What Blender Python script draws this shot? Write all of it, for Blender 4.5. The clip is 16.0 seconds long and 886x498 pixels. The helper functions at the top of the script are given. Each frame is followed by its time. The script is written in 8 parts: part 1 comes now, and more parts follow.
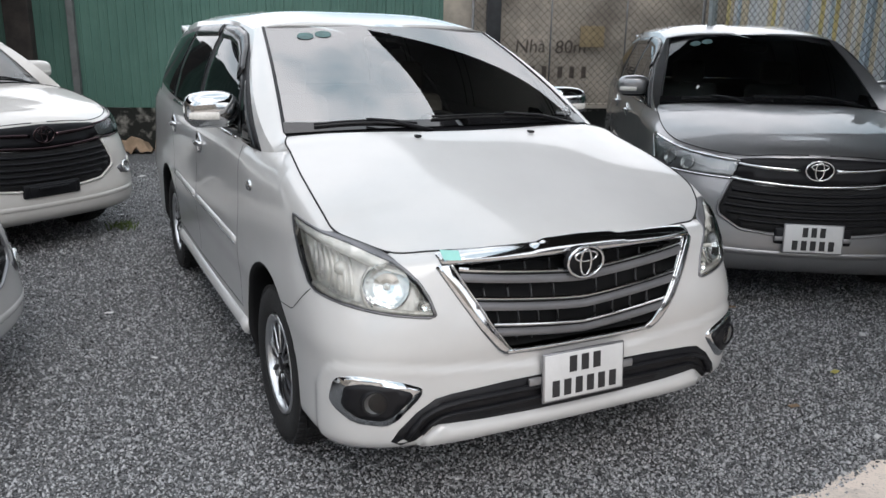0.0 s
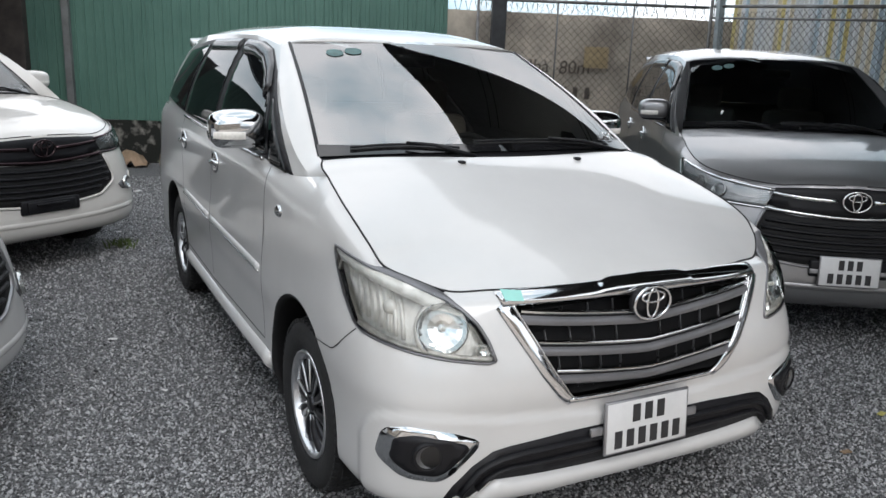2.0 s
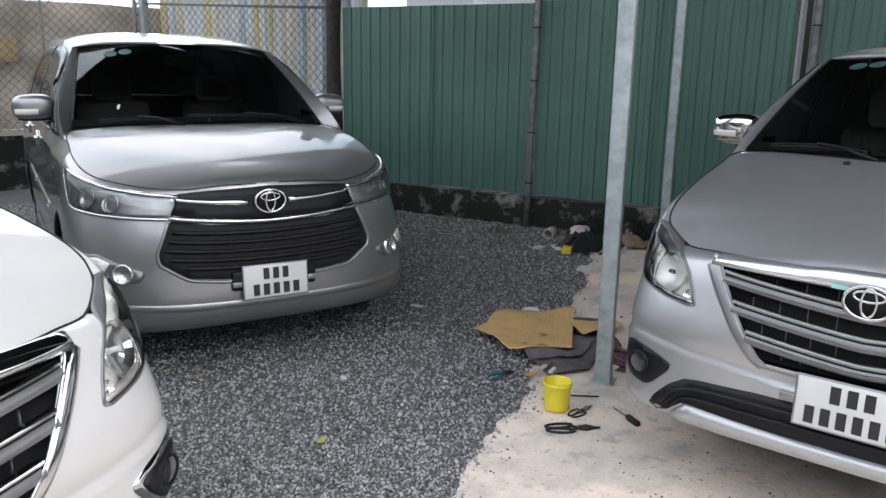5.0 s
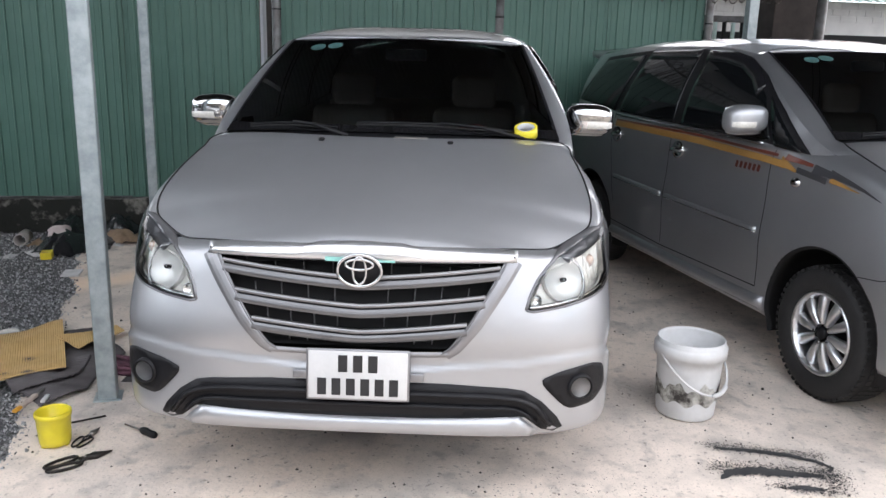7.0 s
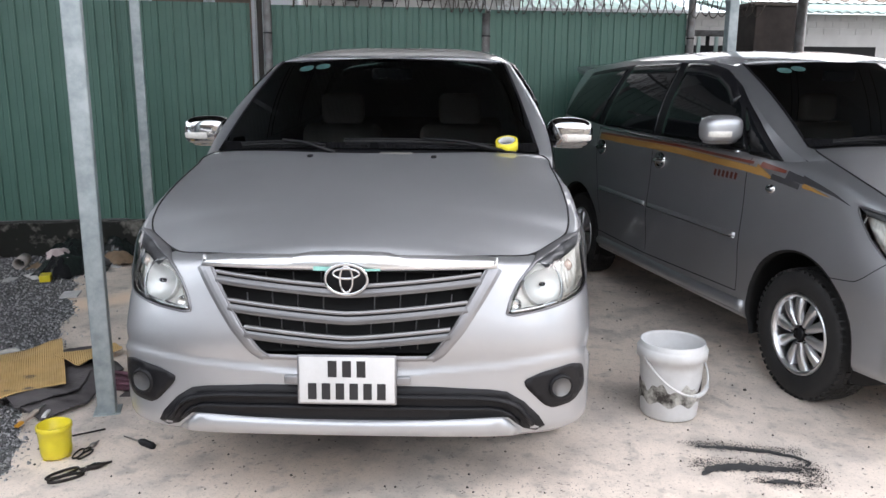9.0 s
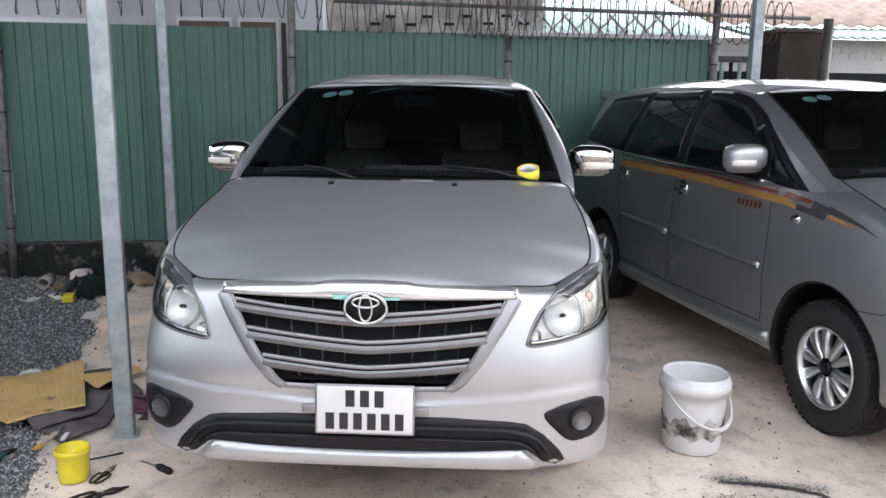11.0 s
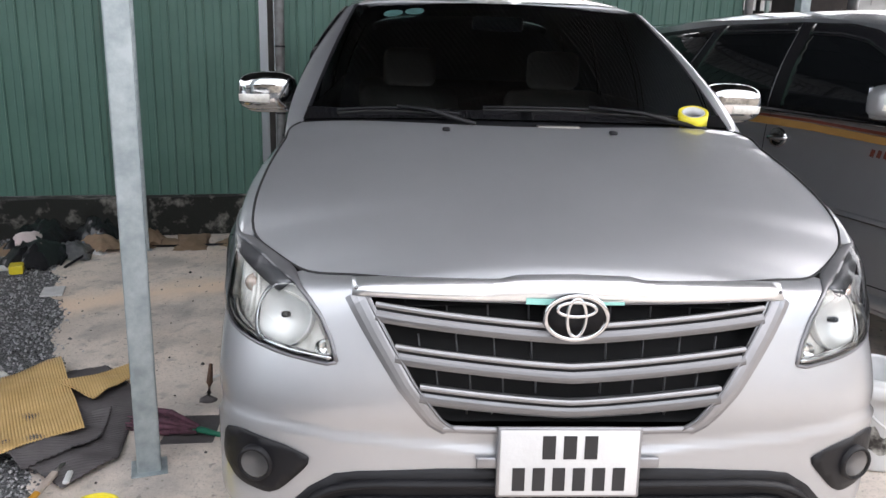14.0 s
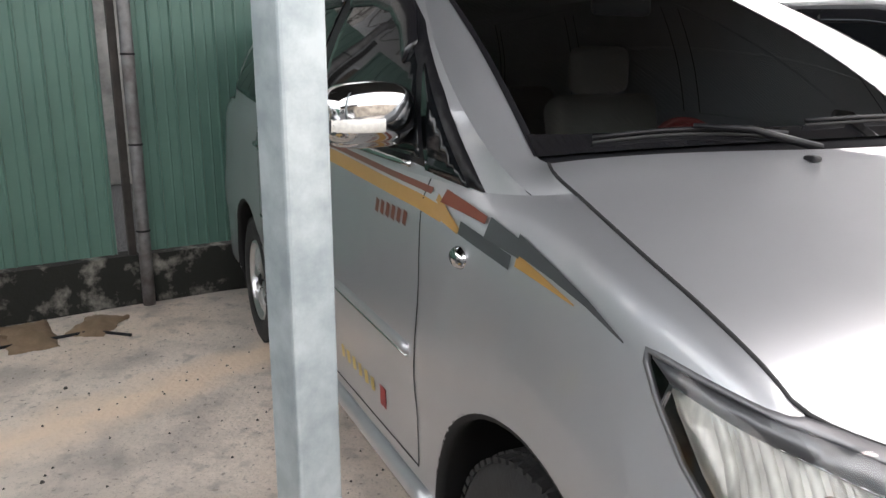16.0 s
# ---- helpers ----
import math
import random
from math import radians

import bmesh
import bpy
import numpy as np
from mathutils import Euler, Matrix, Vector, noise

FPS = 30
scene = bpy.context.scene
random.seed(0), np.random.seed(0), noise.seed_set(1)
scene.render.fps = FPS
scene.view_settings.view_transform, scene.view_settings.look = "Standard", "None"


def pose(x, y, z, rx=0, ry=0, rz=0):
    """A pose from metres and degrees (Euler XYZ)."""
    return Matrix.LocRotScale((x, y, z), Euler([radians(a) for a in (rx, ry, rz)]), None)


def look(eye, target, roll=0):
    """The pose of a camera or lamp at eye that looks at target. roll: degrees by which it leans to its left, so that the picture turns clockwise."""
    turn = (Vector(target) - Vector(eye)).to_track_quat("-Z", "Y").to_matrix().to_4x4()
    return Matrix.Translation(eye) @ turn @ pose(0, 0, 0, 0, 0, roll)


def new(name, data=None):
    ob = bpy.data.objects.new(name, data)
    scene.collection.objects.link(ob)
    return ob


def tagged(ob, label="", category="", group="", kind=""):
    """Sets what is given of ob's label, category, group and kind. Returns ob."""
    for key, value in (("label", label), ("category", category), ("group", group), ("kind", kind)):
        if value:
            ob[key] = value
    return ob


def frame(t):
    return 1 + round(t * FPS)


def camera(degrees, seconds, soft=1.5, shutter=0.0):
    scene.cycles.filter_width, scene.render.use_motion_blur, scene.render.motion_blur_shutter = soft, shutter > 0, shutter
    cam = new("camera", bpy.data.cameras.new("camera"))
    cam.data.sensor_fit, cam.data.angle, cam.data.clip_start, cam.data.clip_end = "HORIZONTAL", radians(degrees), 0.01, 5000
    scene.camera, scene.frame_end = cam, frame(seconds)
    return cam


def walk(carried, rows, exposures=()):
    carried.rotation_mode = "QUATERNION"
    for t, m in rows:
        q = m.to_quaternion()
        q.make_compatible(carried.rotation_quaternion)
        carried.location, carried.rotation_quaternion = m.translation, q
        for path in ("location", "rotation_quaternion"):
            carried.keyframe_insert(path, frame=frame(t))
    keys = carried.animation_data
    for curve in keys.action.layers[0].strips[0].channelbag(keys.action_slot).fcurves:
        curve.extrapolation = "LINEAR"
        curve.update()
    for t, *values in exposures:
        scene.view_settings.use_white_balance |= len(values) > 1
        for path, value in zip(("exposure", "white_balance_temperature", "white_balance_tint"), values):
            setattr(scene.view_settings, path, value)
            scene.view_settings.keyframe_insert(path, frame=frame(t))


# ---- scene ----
cam = camera(59.04, 16.0)
METRES, EYE, TILT, LEAN, TURN = 5.068, 1.5, 0.0, 0.0, 0.0
PATH = [
    (0, (-0.162, 0.052, 1.612), (0.0073, 1.9769, 1.0948), 0.98),
    (0.5, (-0.334, 0.201, 1.591), (-0.1627, 2.1243, 1.0712), 1.61),
    (1, (-0.367, 0.266, 1.596), (-0.1792, 2.1905, 1.0852), 2.49),
    (1.5, (-0.376, 0.274, 1.615), (-0.1764, 2.2015, 1.1217), 2.59),
    (2, (-0.37, 0.288, 1.617), (-0.16, 2.2193, 1.1405), 2.18),
    (2.5, (-0.388, 0.285, 1.623), (-0.1367, 2.2113, 1.1457), 1.53),
    (3, (-0.384, 0.284, 1.611), (-0.035, 2.1921, 1.1259), 0.8),
    (3.5, (-0.253, 0.321, 1.605), (0.2642, 2.1871, 1.1058), 0.73),
    (4, (0.083, 0.443, 1.603), (0.8115, 2.2359, 1.0994), 0.44),
    (4.5, (0.304, 0.624, 1.57), (1.3038, 2.2853, 1.0805), 0.58),
    (5, (0.477, 0.955, 1.572), (1.7855, 2.3974, 1.1174), 0.98),
    (5.2, (0.571, 1.036, 1.614), (1.9933, 2.3673, 1.1596), 1.82),
    (7.3, (0.655, 1.041, 1.519), (2.5698, 1.3771, 1.0477), 0.96),
    (7.5, (0.597, 1.001, 1.503), (2.5108, 1.3355, 1.0271), 0.67),
    (8, (0.54, 0.993, 1.524), (2.455, 1.3335, 1.0561), 0.25),
    (8.5, (0.529, 0.98, 1.528), (2.4457, 1.3403, 1.0838), 0.16),
    (9, (0.543, 0.964, 1.541), (2.4612, 1.3436, 1.1222), 0.28),
    (11.5, (0.565, 0.974, 1.567), (2.4814, 1.4145, 1.2036), 0.83),
    (12, (0.574, 0.984, 1.56), (2.4889, 1.4271, 1.1918), 1.17),
    (12.5, (0.609, 1.069, 1.532), (2.526, 1.4951, 1.1555), 1.44),
    (13, (0.683, 1.37, 1.531), (2.6029, 1.7476, 1.117), 1.78),
    (13.5, (0.937, 1.601, 1.474), (2.8612, 1.9106, 1.0265), 1.68),
    (14, (1.287, 1.906, 1.471), (3.2125, 2.124, 0.9739), 1.64),
    (14.5, (1.537, 2.312, 1.458), (3.4659, 2.3924, 0.9362), 1.34),
    (15, (1.919, 2.642, 1.406), (3.8457, 2.559, 0.8745), 0.68),
    (15.2, (2.052, 2.785, 1.45), (3.9751, 2.6316, 0.9219), 0.56),
    (15.5, (2.194, 2.986, 1.429), (4.1057, 2.7083, 0.9124), 0.12),
    (16, (2.443, 3.268, 1.411), (4.3278, 2.7895, 0.9439), -0.03),
]
walk(cam, [(t, look(eye, target, roll)) for t, eye, target, roll in PATH], exposures=[(0.0, -0.3, 6350, 13), (2.5, -0.3, 6350, 12), (3.5, -0.22, 6350, 12), (4.5, 0.1, 6350, 14), (5.0, 0.3, 6300, 14), (7.5, 0.6, 6400, 16), (9.0, 0.6, 6400, 16), (11.5, 0.6, 6400, 16), (12.5, 0.65, 6400, 16), (13.5, 0.65, 6450, 16), (14.5, 0.85, 6600, 17), (15.2, 1.1, 6800, 17), (16.0, 1.2, 6900, 17)])

# ---- light: bright hazy overcast ----
world = bpy.data.worlds.new("sky")
scene.world = world
world.use_nodes = True
wn, wl = world.node_tree.nodes, world.node_tree.links
sky = wn.new("ShaderNodeTexSky")
sky.sky_type = "NISHITA"
sky.sun_disc = False
sky.sun_elevation, sky.sun_rotation = radians(42), radians(166)
sky.air_density, sky.dust_density = 1.0, 3.0
coord = wn.new("ShaderNodeTexCoord")
cloud = wn.new("ShaderNodeTexNoise")
cloud.inputs["Scale"].default_value, cloud.inputs["Detail"].default_value = 2.2, 6.0
cloud.inputs["Roughness"].default_value = 0.55
ramp = wn.new("ShaderNodeValToRGB")
ramp.color_ramp.elements[0].position, ramp.color_ramp.elements[0].color = 0.40, (6.6, 8.9, 10.0, 1)
ramp.color_ramp.elements[1].position, ramp.color_ramp.elements[1].color = 0.57, (17.4, 17.5, 17.6, 1)
cmix = wn.new("ShaderNodeMix")
cmix.data_type = "RGBA"
cmix.inputs["Factor"].default_value = 0.92
wl.new(coord.outputs["Generated"], cloud.inputs["Vector"])
wl.new(cloud.outputs["Fac"], ramp.inputs["Fac"])
wl.new(sky.outputs["Color"], cmix.inputs["A"])
wl.new(ramp.outputs["Color"], cmix.inputs["B"])
wl.new(cmix.outputs["Result"], wn["Background"].inputs["Color"])
wn["Background"].inputs["Strength"].default_value = 0.14
sun = new("sun", bpy.data.lights.new("sun", "SUN"))
sun.data.energy, sun.data.angle, sun.data.color = 1.2, radians(28), (1.0, 0.96, 0.91)
sun.matrix_world = look((3.0, -12.0, 11.0), (0, 0, 0))
scene.view_settings.exposure = 0.0

# ---- materials ----
def material(name, colour, rough=0.5, metal=0.0, vary=0.0, scale=8.0, bump=0.0, bump_scale=60.0, coat=0.0, dark=None, detail=6.0, spread=(0.35, 0.65), spec=0.5, trans=0.0, ior=1.45, depth=0.01):
    """A surface with two scales of variation: blotches that mix in a second colour, and fine relief."""
    m = bpy.data.materials.new(name)
    m.use_nodes = True
    n, l = m.node_tree.nodes, m.node_tree.links
    b = n["Principled BSDF"]
    b.inputs["Base Color"].default_value = (*colour, 1)
    b.inputs["Roughness"].default_value, b.inputs["Metallic"].default_value = rough, metal
    b.inputs["Coat Weight"].default_value, b.inputs["Coat Roughness"].default_value = coat, 0.03
    b.inputs["Specular IOR Level"].default_value, b.inputs["IOR"].default_value = spec, ior
    b.inputs["Transmission Weight"].default_value = trans
    tc = n.new("ShaderNodeTexCoord")
    if vary or dark:
        t = n.new("ShaderNodeTexNoise")
        t.inputs["Scale"].default_value, t.inputs["Detail"].default_value = scale, detail
        t.inputs["Roughness"].default_value = 0.62
        r = n.new("ShaderNodeValToRGB")
        other = dark or [c * (1 - vary) for c in colour]
        r.color_ramp.elements[0].position, r.color_ramp.elements[0].color = spread[0], (*other, 1)
        r.color_ramp.elements[1].position, r.color_ramp.elements[1].color = spread[1], (*colour, 1)
        l.new(tc.outputs["Object"], t.inputs["Vector"])
        l.new(t.outputs["Fac"], r.inputs["Fac"])
        l.new(r.outputs["Color"], b.inputs["Base Color"])
    if bump:
        t2 = n.new("ShaderNodeTexNoise")
        t2.inputs["Scale"].default_value, t2.inputs["Detail"].default_value = bump_scale, 5.0
        bp = n.new("ShaderNodeBump")
        bp.inputs["Strength"].default_value, bp.inputs["Distance"].default_value = bump, depth
        l.new(tc.outputs["Object"], t2.inputs["Vector"])
        l.new(t2.outputs["Fac"], bp.inputs["Height"])
        l.new(bp.outputs["Normal"], b.inputs["Normal"])
    return m


def paint(name, colour, metal, rough, flake=0.0):
    """Car paint: a base with a clear coat, a film of dust in blotches, and flake for metallics."""
    m = material(name, colour, rough, metal, coat=1.0, vary=0.06, scale=3.0, spec=0.5)
    n, l = m.node_tree.nodes, m.node_tree.links
    b = n["Principled BSDF"]
    tc = n.new("ShaderNodeTexCoord")
    dust = n.new("ShaderNodeTexNoise")
    dust.inputs["Scale"].default_value, dust.inputs["Detail"].default_value = 4.0, 8.0
    mr = n.new("ShaderNodeMapRange")
    mr.inputs["From Min"].default_value, mr.inputs["From Max"].default_value = 0.35, 0.75
    mr.inputs["To Min"].default_value, mr.inputs["To Max"].default_value = 0.03, 0.12
    l.new(tc.outputs["Object"], dust.inputs["Vector"])
    l.new(dust.outputs["Fac"], mr.inputs["Value"])
    l.new(mr.outputs["Result"], b.inputs["Coat Roughness"])
    if flake:
        v = n.new("ShaderNodeTexVoronoi")
        v.inputs["Scale"].default_value = 900.0
        bp = n.new("ShaderNodeBump")
        bp.inputs["Strength"].default_value, bp.inputs["Distance"].default_value = flake, 0.001
        l.new(tc.outputs["Object"], v.inputs["Vector"])
        l.new(v.outputs["Distance"], bp.inputs["Height"])
        l.new(bp.outputs["Normal"], b.inputs["Normal"])
    return m


def glass(name, tint, rough=0.0, clear=0.6, gloss_rough=0.02):
    """A thin tinted pane: part of the light passes straight on, part is mirrored at the surface."""
    m = bpy.data.materials.new(name)
    m.use_nodes = True
    n, l = m.node_tree.nodes, m.node_tree.links
    n.remove(n["Principled BSDF"])
    tr, gl, mx, fr = n.new("ShaderNodeBsdfTransparent"), n.new("ShaderNodeBsdfGlossy"), n.new("ShaderNodeMixShader"), n.new("ShaderNodeFresnel")
    tr.inputs["Color"].default_value = (*tint, 1)
    gl.inputs["Roughness"].default_value = gloss_rough
    fr.inputs["IOR"].default_value = clear
    l.new(fr.outputs["Fac"], mx.inputs["Fac"])
    l.new(tr.outputs["BSDF"], mx.inputs[1])
    l.new(gl.outputs["BSDF"], mx.inputs[2])
    l.new(mx.outputs["Shader"], n["Material Output"].inputs["Surface"])
    return m


WHITE = paint("white_paint", (0.55, 0.547, 0.54), 0.0, 0.35)
PEARL = paint("pearl_white_paint", (0.60, 0.58, 0.55), 0.0, 0.35)
SILVER = paint("silver_paint", (0.45, 0.46, 0.48), 0.72, 0.40, 0.22)
SLATB = material("pale_satin_plastic", (0.30, 0.30, 0.31), 0.32, 0.8, vary=0.08, scale=8)
GARN = material("bright_trim", (0.84, 0.85, 0.86), 0.30, 0.9, vary=0.06, scale=5)
# the second silver car's paint, darkened because it stands in shade
SHADED_SILVER = paint("shaded_silver_paint", (0.40, 0.41, 0.43), 0.78, 0.28, 0.35)
GREY = paint("dark_silver_paint", (0.27, 0.27, 0.28), 0.75, 0.32, 0.25)
CHROME = material("chrome", (0.64, 0.65, 0.66), 0.08, 1.0, vary=0.08, scale=6)
SATIN = material("satin_silver_plastic", (0.30, 0.30, 0.312), 0.34, 0.75, vary=0.1, scale=10)
SLATG = material("silver_grey_slat_plastic", (0.19, 0.19, 0.197), 0.34, 0.75, vary=0.1, scale=10)
DSATIN = material("grey_satin_plastic", (0.20, 0.20, 0.21), 0.38, 0.6, vary=0.15, scale=10)
BLACKP = material("black_plastic", (0.010, 0.010, 0.012), 0.42, spec=0.28, vary=0.25, scale=14, bump=0.15, bump_scale=500)
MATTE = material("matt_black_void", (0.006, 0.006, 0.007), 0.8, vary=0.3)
RUBBER = material("tyre_rubber", (0.022, 0.022, 0.023), 0.72, vary=0.35, scale=9, bump=0.2, bump_scale=150)
ALLOY = material("alloy", (0.74, 0.75, 0.77), 0.32, 1.0, vary=0.12, scale=12)
DALLOY = material("dark_alloy", (0.05, 0.05, 0.055), 0.3, 0.8, vary=0.2, scale=12)
FACET = material("faceted_reflector", (0.56, 0.57, 0.565), 0.30, 0.7)
fn_, fl_ = FACET.node_tree.nodes, FACET.node_tree.links
fv, fb, fm = fn_.new("ShaderNodeTexVoronoi"), fn_.new("ShaderNodeBump"), fn_.new("ShaderNodeMapping")
fv.distance, fv.inputs["Scale"].default_value = "CHEBYCHEV", 42.0
fm.inputs["Scale"].default_value = (1.0, 1.0, 0.55)
fb.inputs["Strength"].default_value, fb.inputs["Distance"].default_value = 0.22, 0.010
fl_.new(fn_["Texture Coordinate"].outputs["Object"], fm.inputs["Vector"])
fl_.new(fm.outputs["Vector"], fv.inputs["Vector"])
fl_.new(fv.outputs["Distance"], fb.inputs["Height"])
fl_.new(fb.outputs["Normal"], fn_["Principled BSDF"].inputs["Normal"])
SCREEN = glass("windscreen_glass", (0.74, 0.80, 0.80), clear=4.6, gloss_rough=0.012)
DARKSCR = glass("dark_windscreen_glass", (0.55, 0.63, 0.645), clear=1.9, gloss_rough=0.012)
LENS = glass("clear_lens", (0.93, 0.94, 0.94), clear=1.45, gloss_rough=0.03)
REFL = material("headlamp_reflector", (0.62, 0.63, 0.625), 0.20, 0.85, vary=0.25, scale=20, bump=0.35, bump_scale=45)
TEALF = material("teal_protective_film", (0.30, 0.62, 0.56), 0.35, vary=0.15, scale=12)
PLATE = material("plate_white", (0.60, 0.60, 0.60), 0.35, vary=0.08, scale=9, bump=0.1, bump_scale=90)
INK = material("plate_black", (0.02, 0.02, 0.022), 0.45)
BLACKG = material("gloss_black", (0.008, 0.008, 0.009), 0.08, coat=0.6)
SEAM = material("panel_gap", (0.012, 0.012, 0.013), 0.7)
SEAT = material("beige_seat_leather", (0.42, 0.38, 0.33), 0.55, vary=0.15, scale=6, bump=0.2, bump_scale=200)
DASH = material("dashboard_plastic", (0.04, 0.04, 0.042), 0.6, bump=0.2, bump_scale=400, vary=0.2)
REDW = material("red_wheel_cover", (0.24, 0.02, 0.02), 0.5, vary=0.2)
GREENST = material("green_sticker", (0.07, 0.16, 0.155), 0.5, scale=26, dark=(0.035, 0.075, 0.075))
ORANGE = material("ochre_stripe_film", (0.36, 0.20, 0.06), 0.3, coat=0.6, vary=0.1)
BROWNR = material("rust_stripe_film", (0.15, 0.035, 0.02), 0.3, coat=0.6, vary=0.1)
CHARC = material("charcoal_stripe_film", (0.05, 0.05, 0.055), 0.3, coat=0.6, vary=0.1)

# ---- mesh tools ----
from mathutils.bvhtree import BVHTree
from mathutils.geometry import delaunay_2d_cdt


def part(name, bm, mat, parent=None, label="", smooth=True):
    """Links a bmesh as one mesh object, under a thing or a part."""
    me = bpy.data.meshes.new(name)
    if smooth:
        for f in bm.faces:
            f.smooth = True
    bm.to_mesh(me)
    bm.free()
    me.materials.append(mat)
    ob = new(name, me)
    if parent is not None:
        ob.parent = parent
    if label:
        ob["label"] = label
    return ob


def raw(name, verts, faces, mat, parent=None, label="", smooth=True):
    me = bpy.data.meshes.new(name)
    me.from_pydata([tuple(v) for v in verts], [], faces)
    if smooth:
        me.polygons.foreach_set("use_smooth", [True] * len(me.polygons))
    me.materials.append(mat)
    me.validate()
    ob = new(name, me)
    if parent is not None:
        ob.parent = parent
    if label:
        ob["label"] = label
    return ob


def thing(name, m, label, category, group="", kind=""):
    ob = new(name)
    ob.empty_display_size = 0.1
    ob.matrix_world = m
    return tagged(ob, label, category, group, kind)


def box(bm, c, s, bevel=0.0, m=None, seg=2):
    """A box of size s about c, its edges rounded."""
    mat = Matrix.Translation(c) @ Matrix.Diagonal((*s, 1))
    if m is not None:
        mat = m @ mat
    made = bmesh.ops.create_cube(bm, size=1.0, matrix=mat)
    if bevel:
        edges = {e for v in made["verts"] for e in v.link_edges}
        bmesh.ops.bevel(bm, geom=list(edges), offset=bevel, segments=seg, affect="EDGES", profile=0.5)
    return bm


def lathe(bm, prof, axis="z", n=32, m=None, closed=False):
    """Turns a profile of (radius, along) about an axis."""
    rings = []
    for i in range(n):
        a = 2 * math.pi * i / n
        ring = []
        for r, h in prof:
            p = Vector((r * math.cos(a), r * math.sin(a), h))
            if axis == "y":
                p = Vector((p.x, p.z, p.y))
            if m is not None:
                p = m @ p
            ring.append(bm.verts.new(p))
        rings.append(ring)
    k = len(prof)
    for i in range(n):
        a, b = rings[i], rings[(i + 1) % n]
        for j in range(k if closed else k - 1):
            bm.faces.new((a[j], b[j], b[(j + 1) % k], a[(j + 1) % k]))
    return bm


def tube(bm, pts, r, n=8):
    """A round bar along points."""
    pts = [Vector(p) for p in pts]
    rings = []
    for i, p in enumerate(pts):
        d = (pts[min(i + 1, len(pts) - 1)] - pts[max(i - 1, 0)]).normalized()
        u = d.cross(Vector((0, 0, 1)) if abs(d.z) < 0.9 else Vector((1, 0, 0))).normalized()
        w = d.cross(u)
        rad = r[i] if isinstance(r, (list, tuple)) else r
        rings.append([bm.verts.new(p + (u * math.cos(2 * math.pi * k / n) + w * math.sin(2 * math.pi * k / n)) * rad) for k in range(n)])
    for a, b in zip(rings, rings[1:]):
        for k in range(n):
            bm.faces.new((a[k], a[(k + 1) % n], b[(k + 1) % n], b[k]))
    bm.faces.new(rings[0][::-1]), bm.faces.new(rings[-1])
    return bm


def smooth_fn(keys):
    """A smooth curve through keys (t, value), without overshoot."""
    x = np.array([k[0] for k in keys], float)
    y = np.array([k[1] for k in keys], float)
    d = np.diff(y) / np.diff(x)
    m = np.zeros(len(x))
    m[0], m[-1] = d[0], d[-1]
    for i in range(1, len(x) - 1):
        m[i] = 0 if d[i - 1] * d[i] <= 0 else 2 * d[i - 1] * d[i] / (d[i - 1] + d[i])

    def f(t):
        t = np.clip(t, x[0], x[-1])
        i = np.clip(np.searchsorted(x, t, side="right") - 1, 0, len(x) - 2)
        h = x[i + 1] - x[i]
        s = (t - x[i]) / h
        return (2 * s**3 - 3 * s**2 + 1) * y[i] + (s**3 - 2 * s**2 + s) * h * m[i] + (-2 * s**3 + 3 * s**2) * y[i + 1] + (s**3 - s**2) * h * m[i + 1]

    return f


def even(pts, n):
    """n points spaced evenly along a polyline."""
    p = np.array(pts, float)
    c = np.concatenate([[0], np.cumsum(np.linalg.norm(np.diff(p, axis=0), axis=1))])
    t = np.linspace(0, c[-1], n)
    return np.stack([np.interp(t, c, p[:, k]) for k in range(p.shape[1])], 1)


def rounded(pts, n=60, r=0.35):
    """A closed outline with its corners rounded off (corner cutting)."""
    p = [np.array(q, float) for q in pts]
    for _ in range(2):
        q = []
        for i in range(len(p)):
            a, b = p[i], p[(i + 1) % len(p)]
            q += [a + (b - a) * r * 0.6, b - (b - a) * r * 0.6]
        p = q
    return [tuple(v) for v in p]


def grid_faces(nu, nv, wrap=False):
    return [(i * nv + j, i * nv + j + 1, ((i + 1) % nu) * nv + j + 1, ((i + 1) % nu) * nv + j) for i in range(nu if wrap else nu - 1) for j in range(nv - 1)]


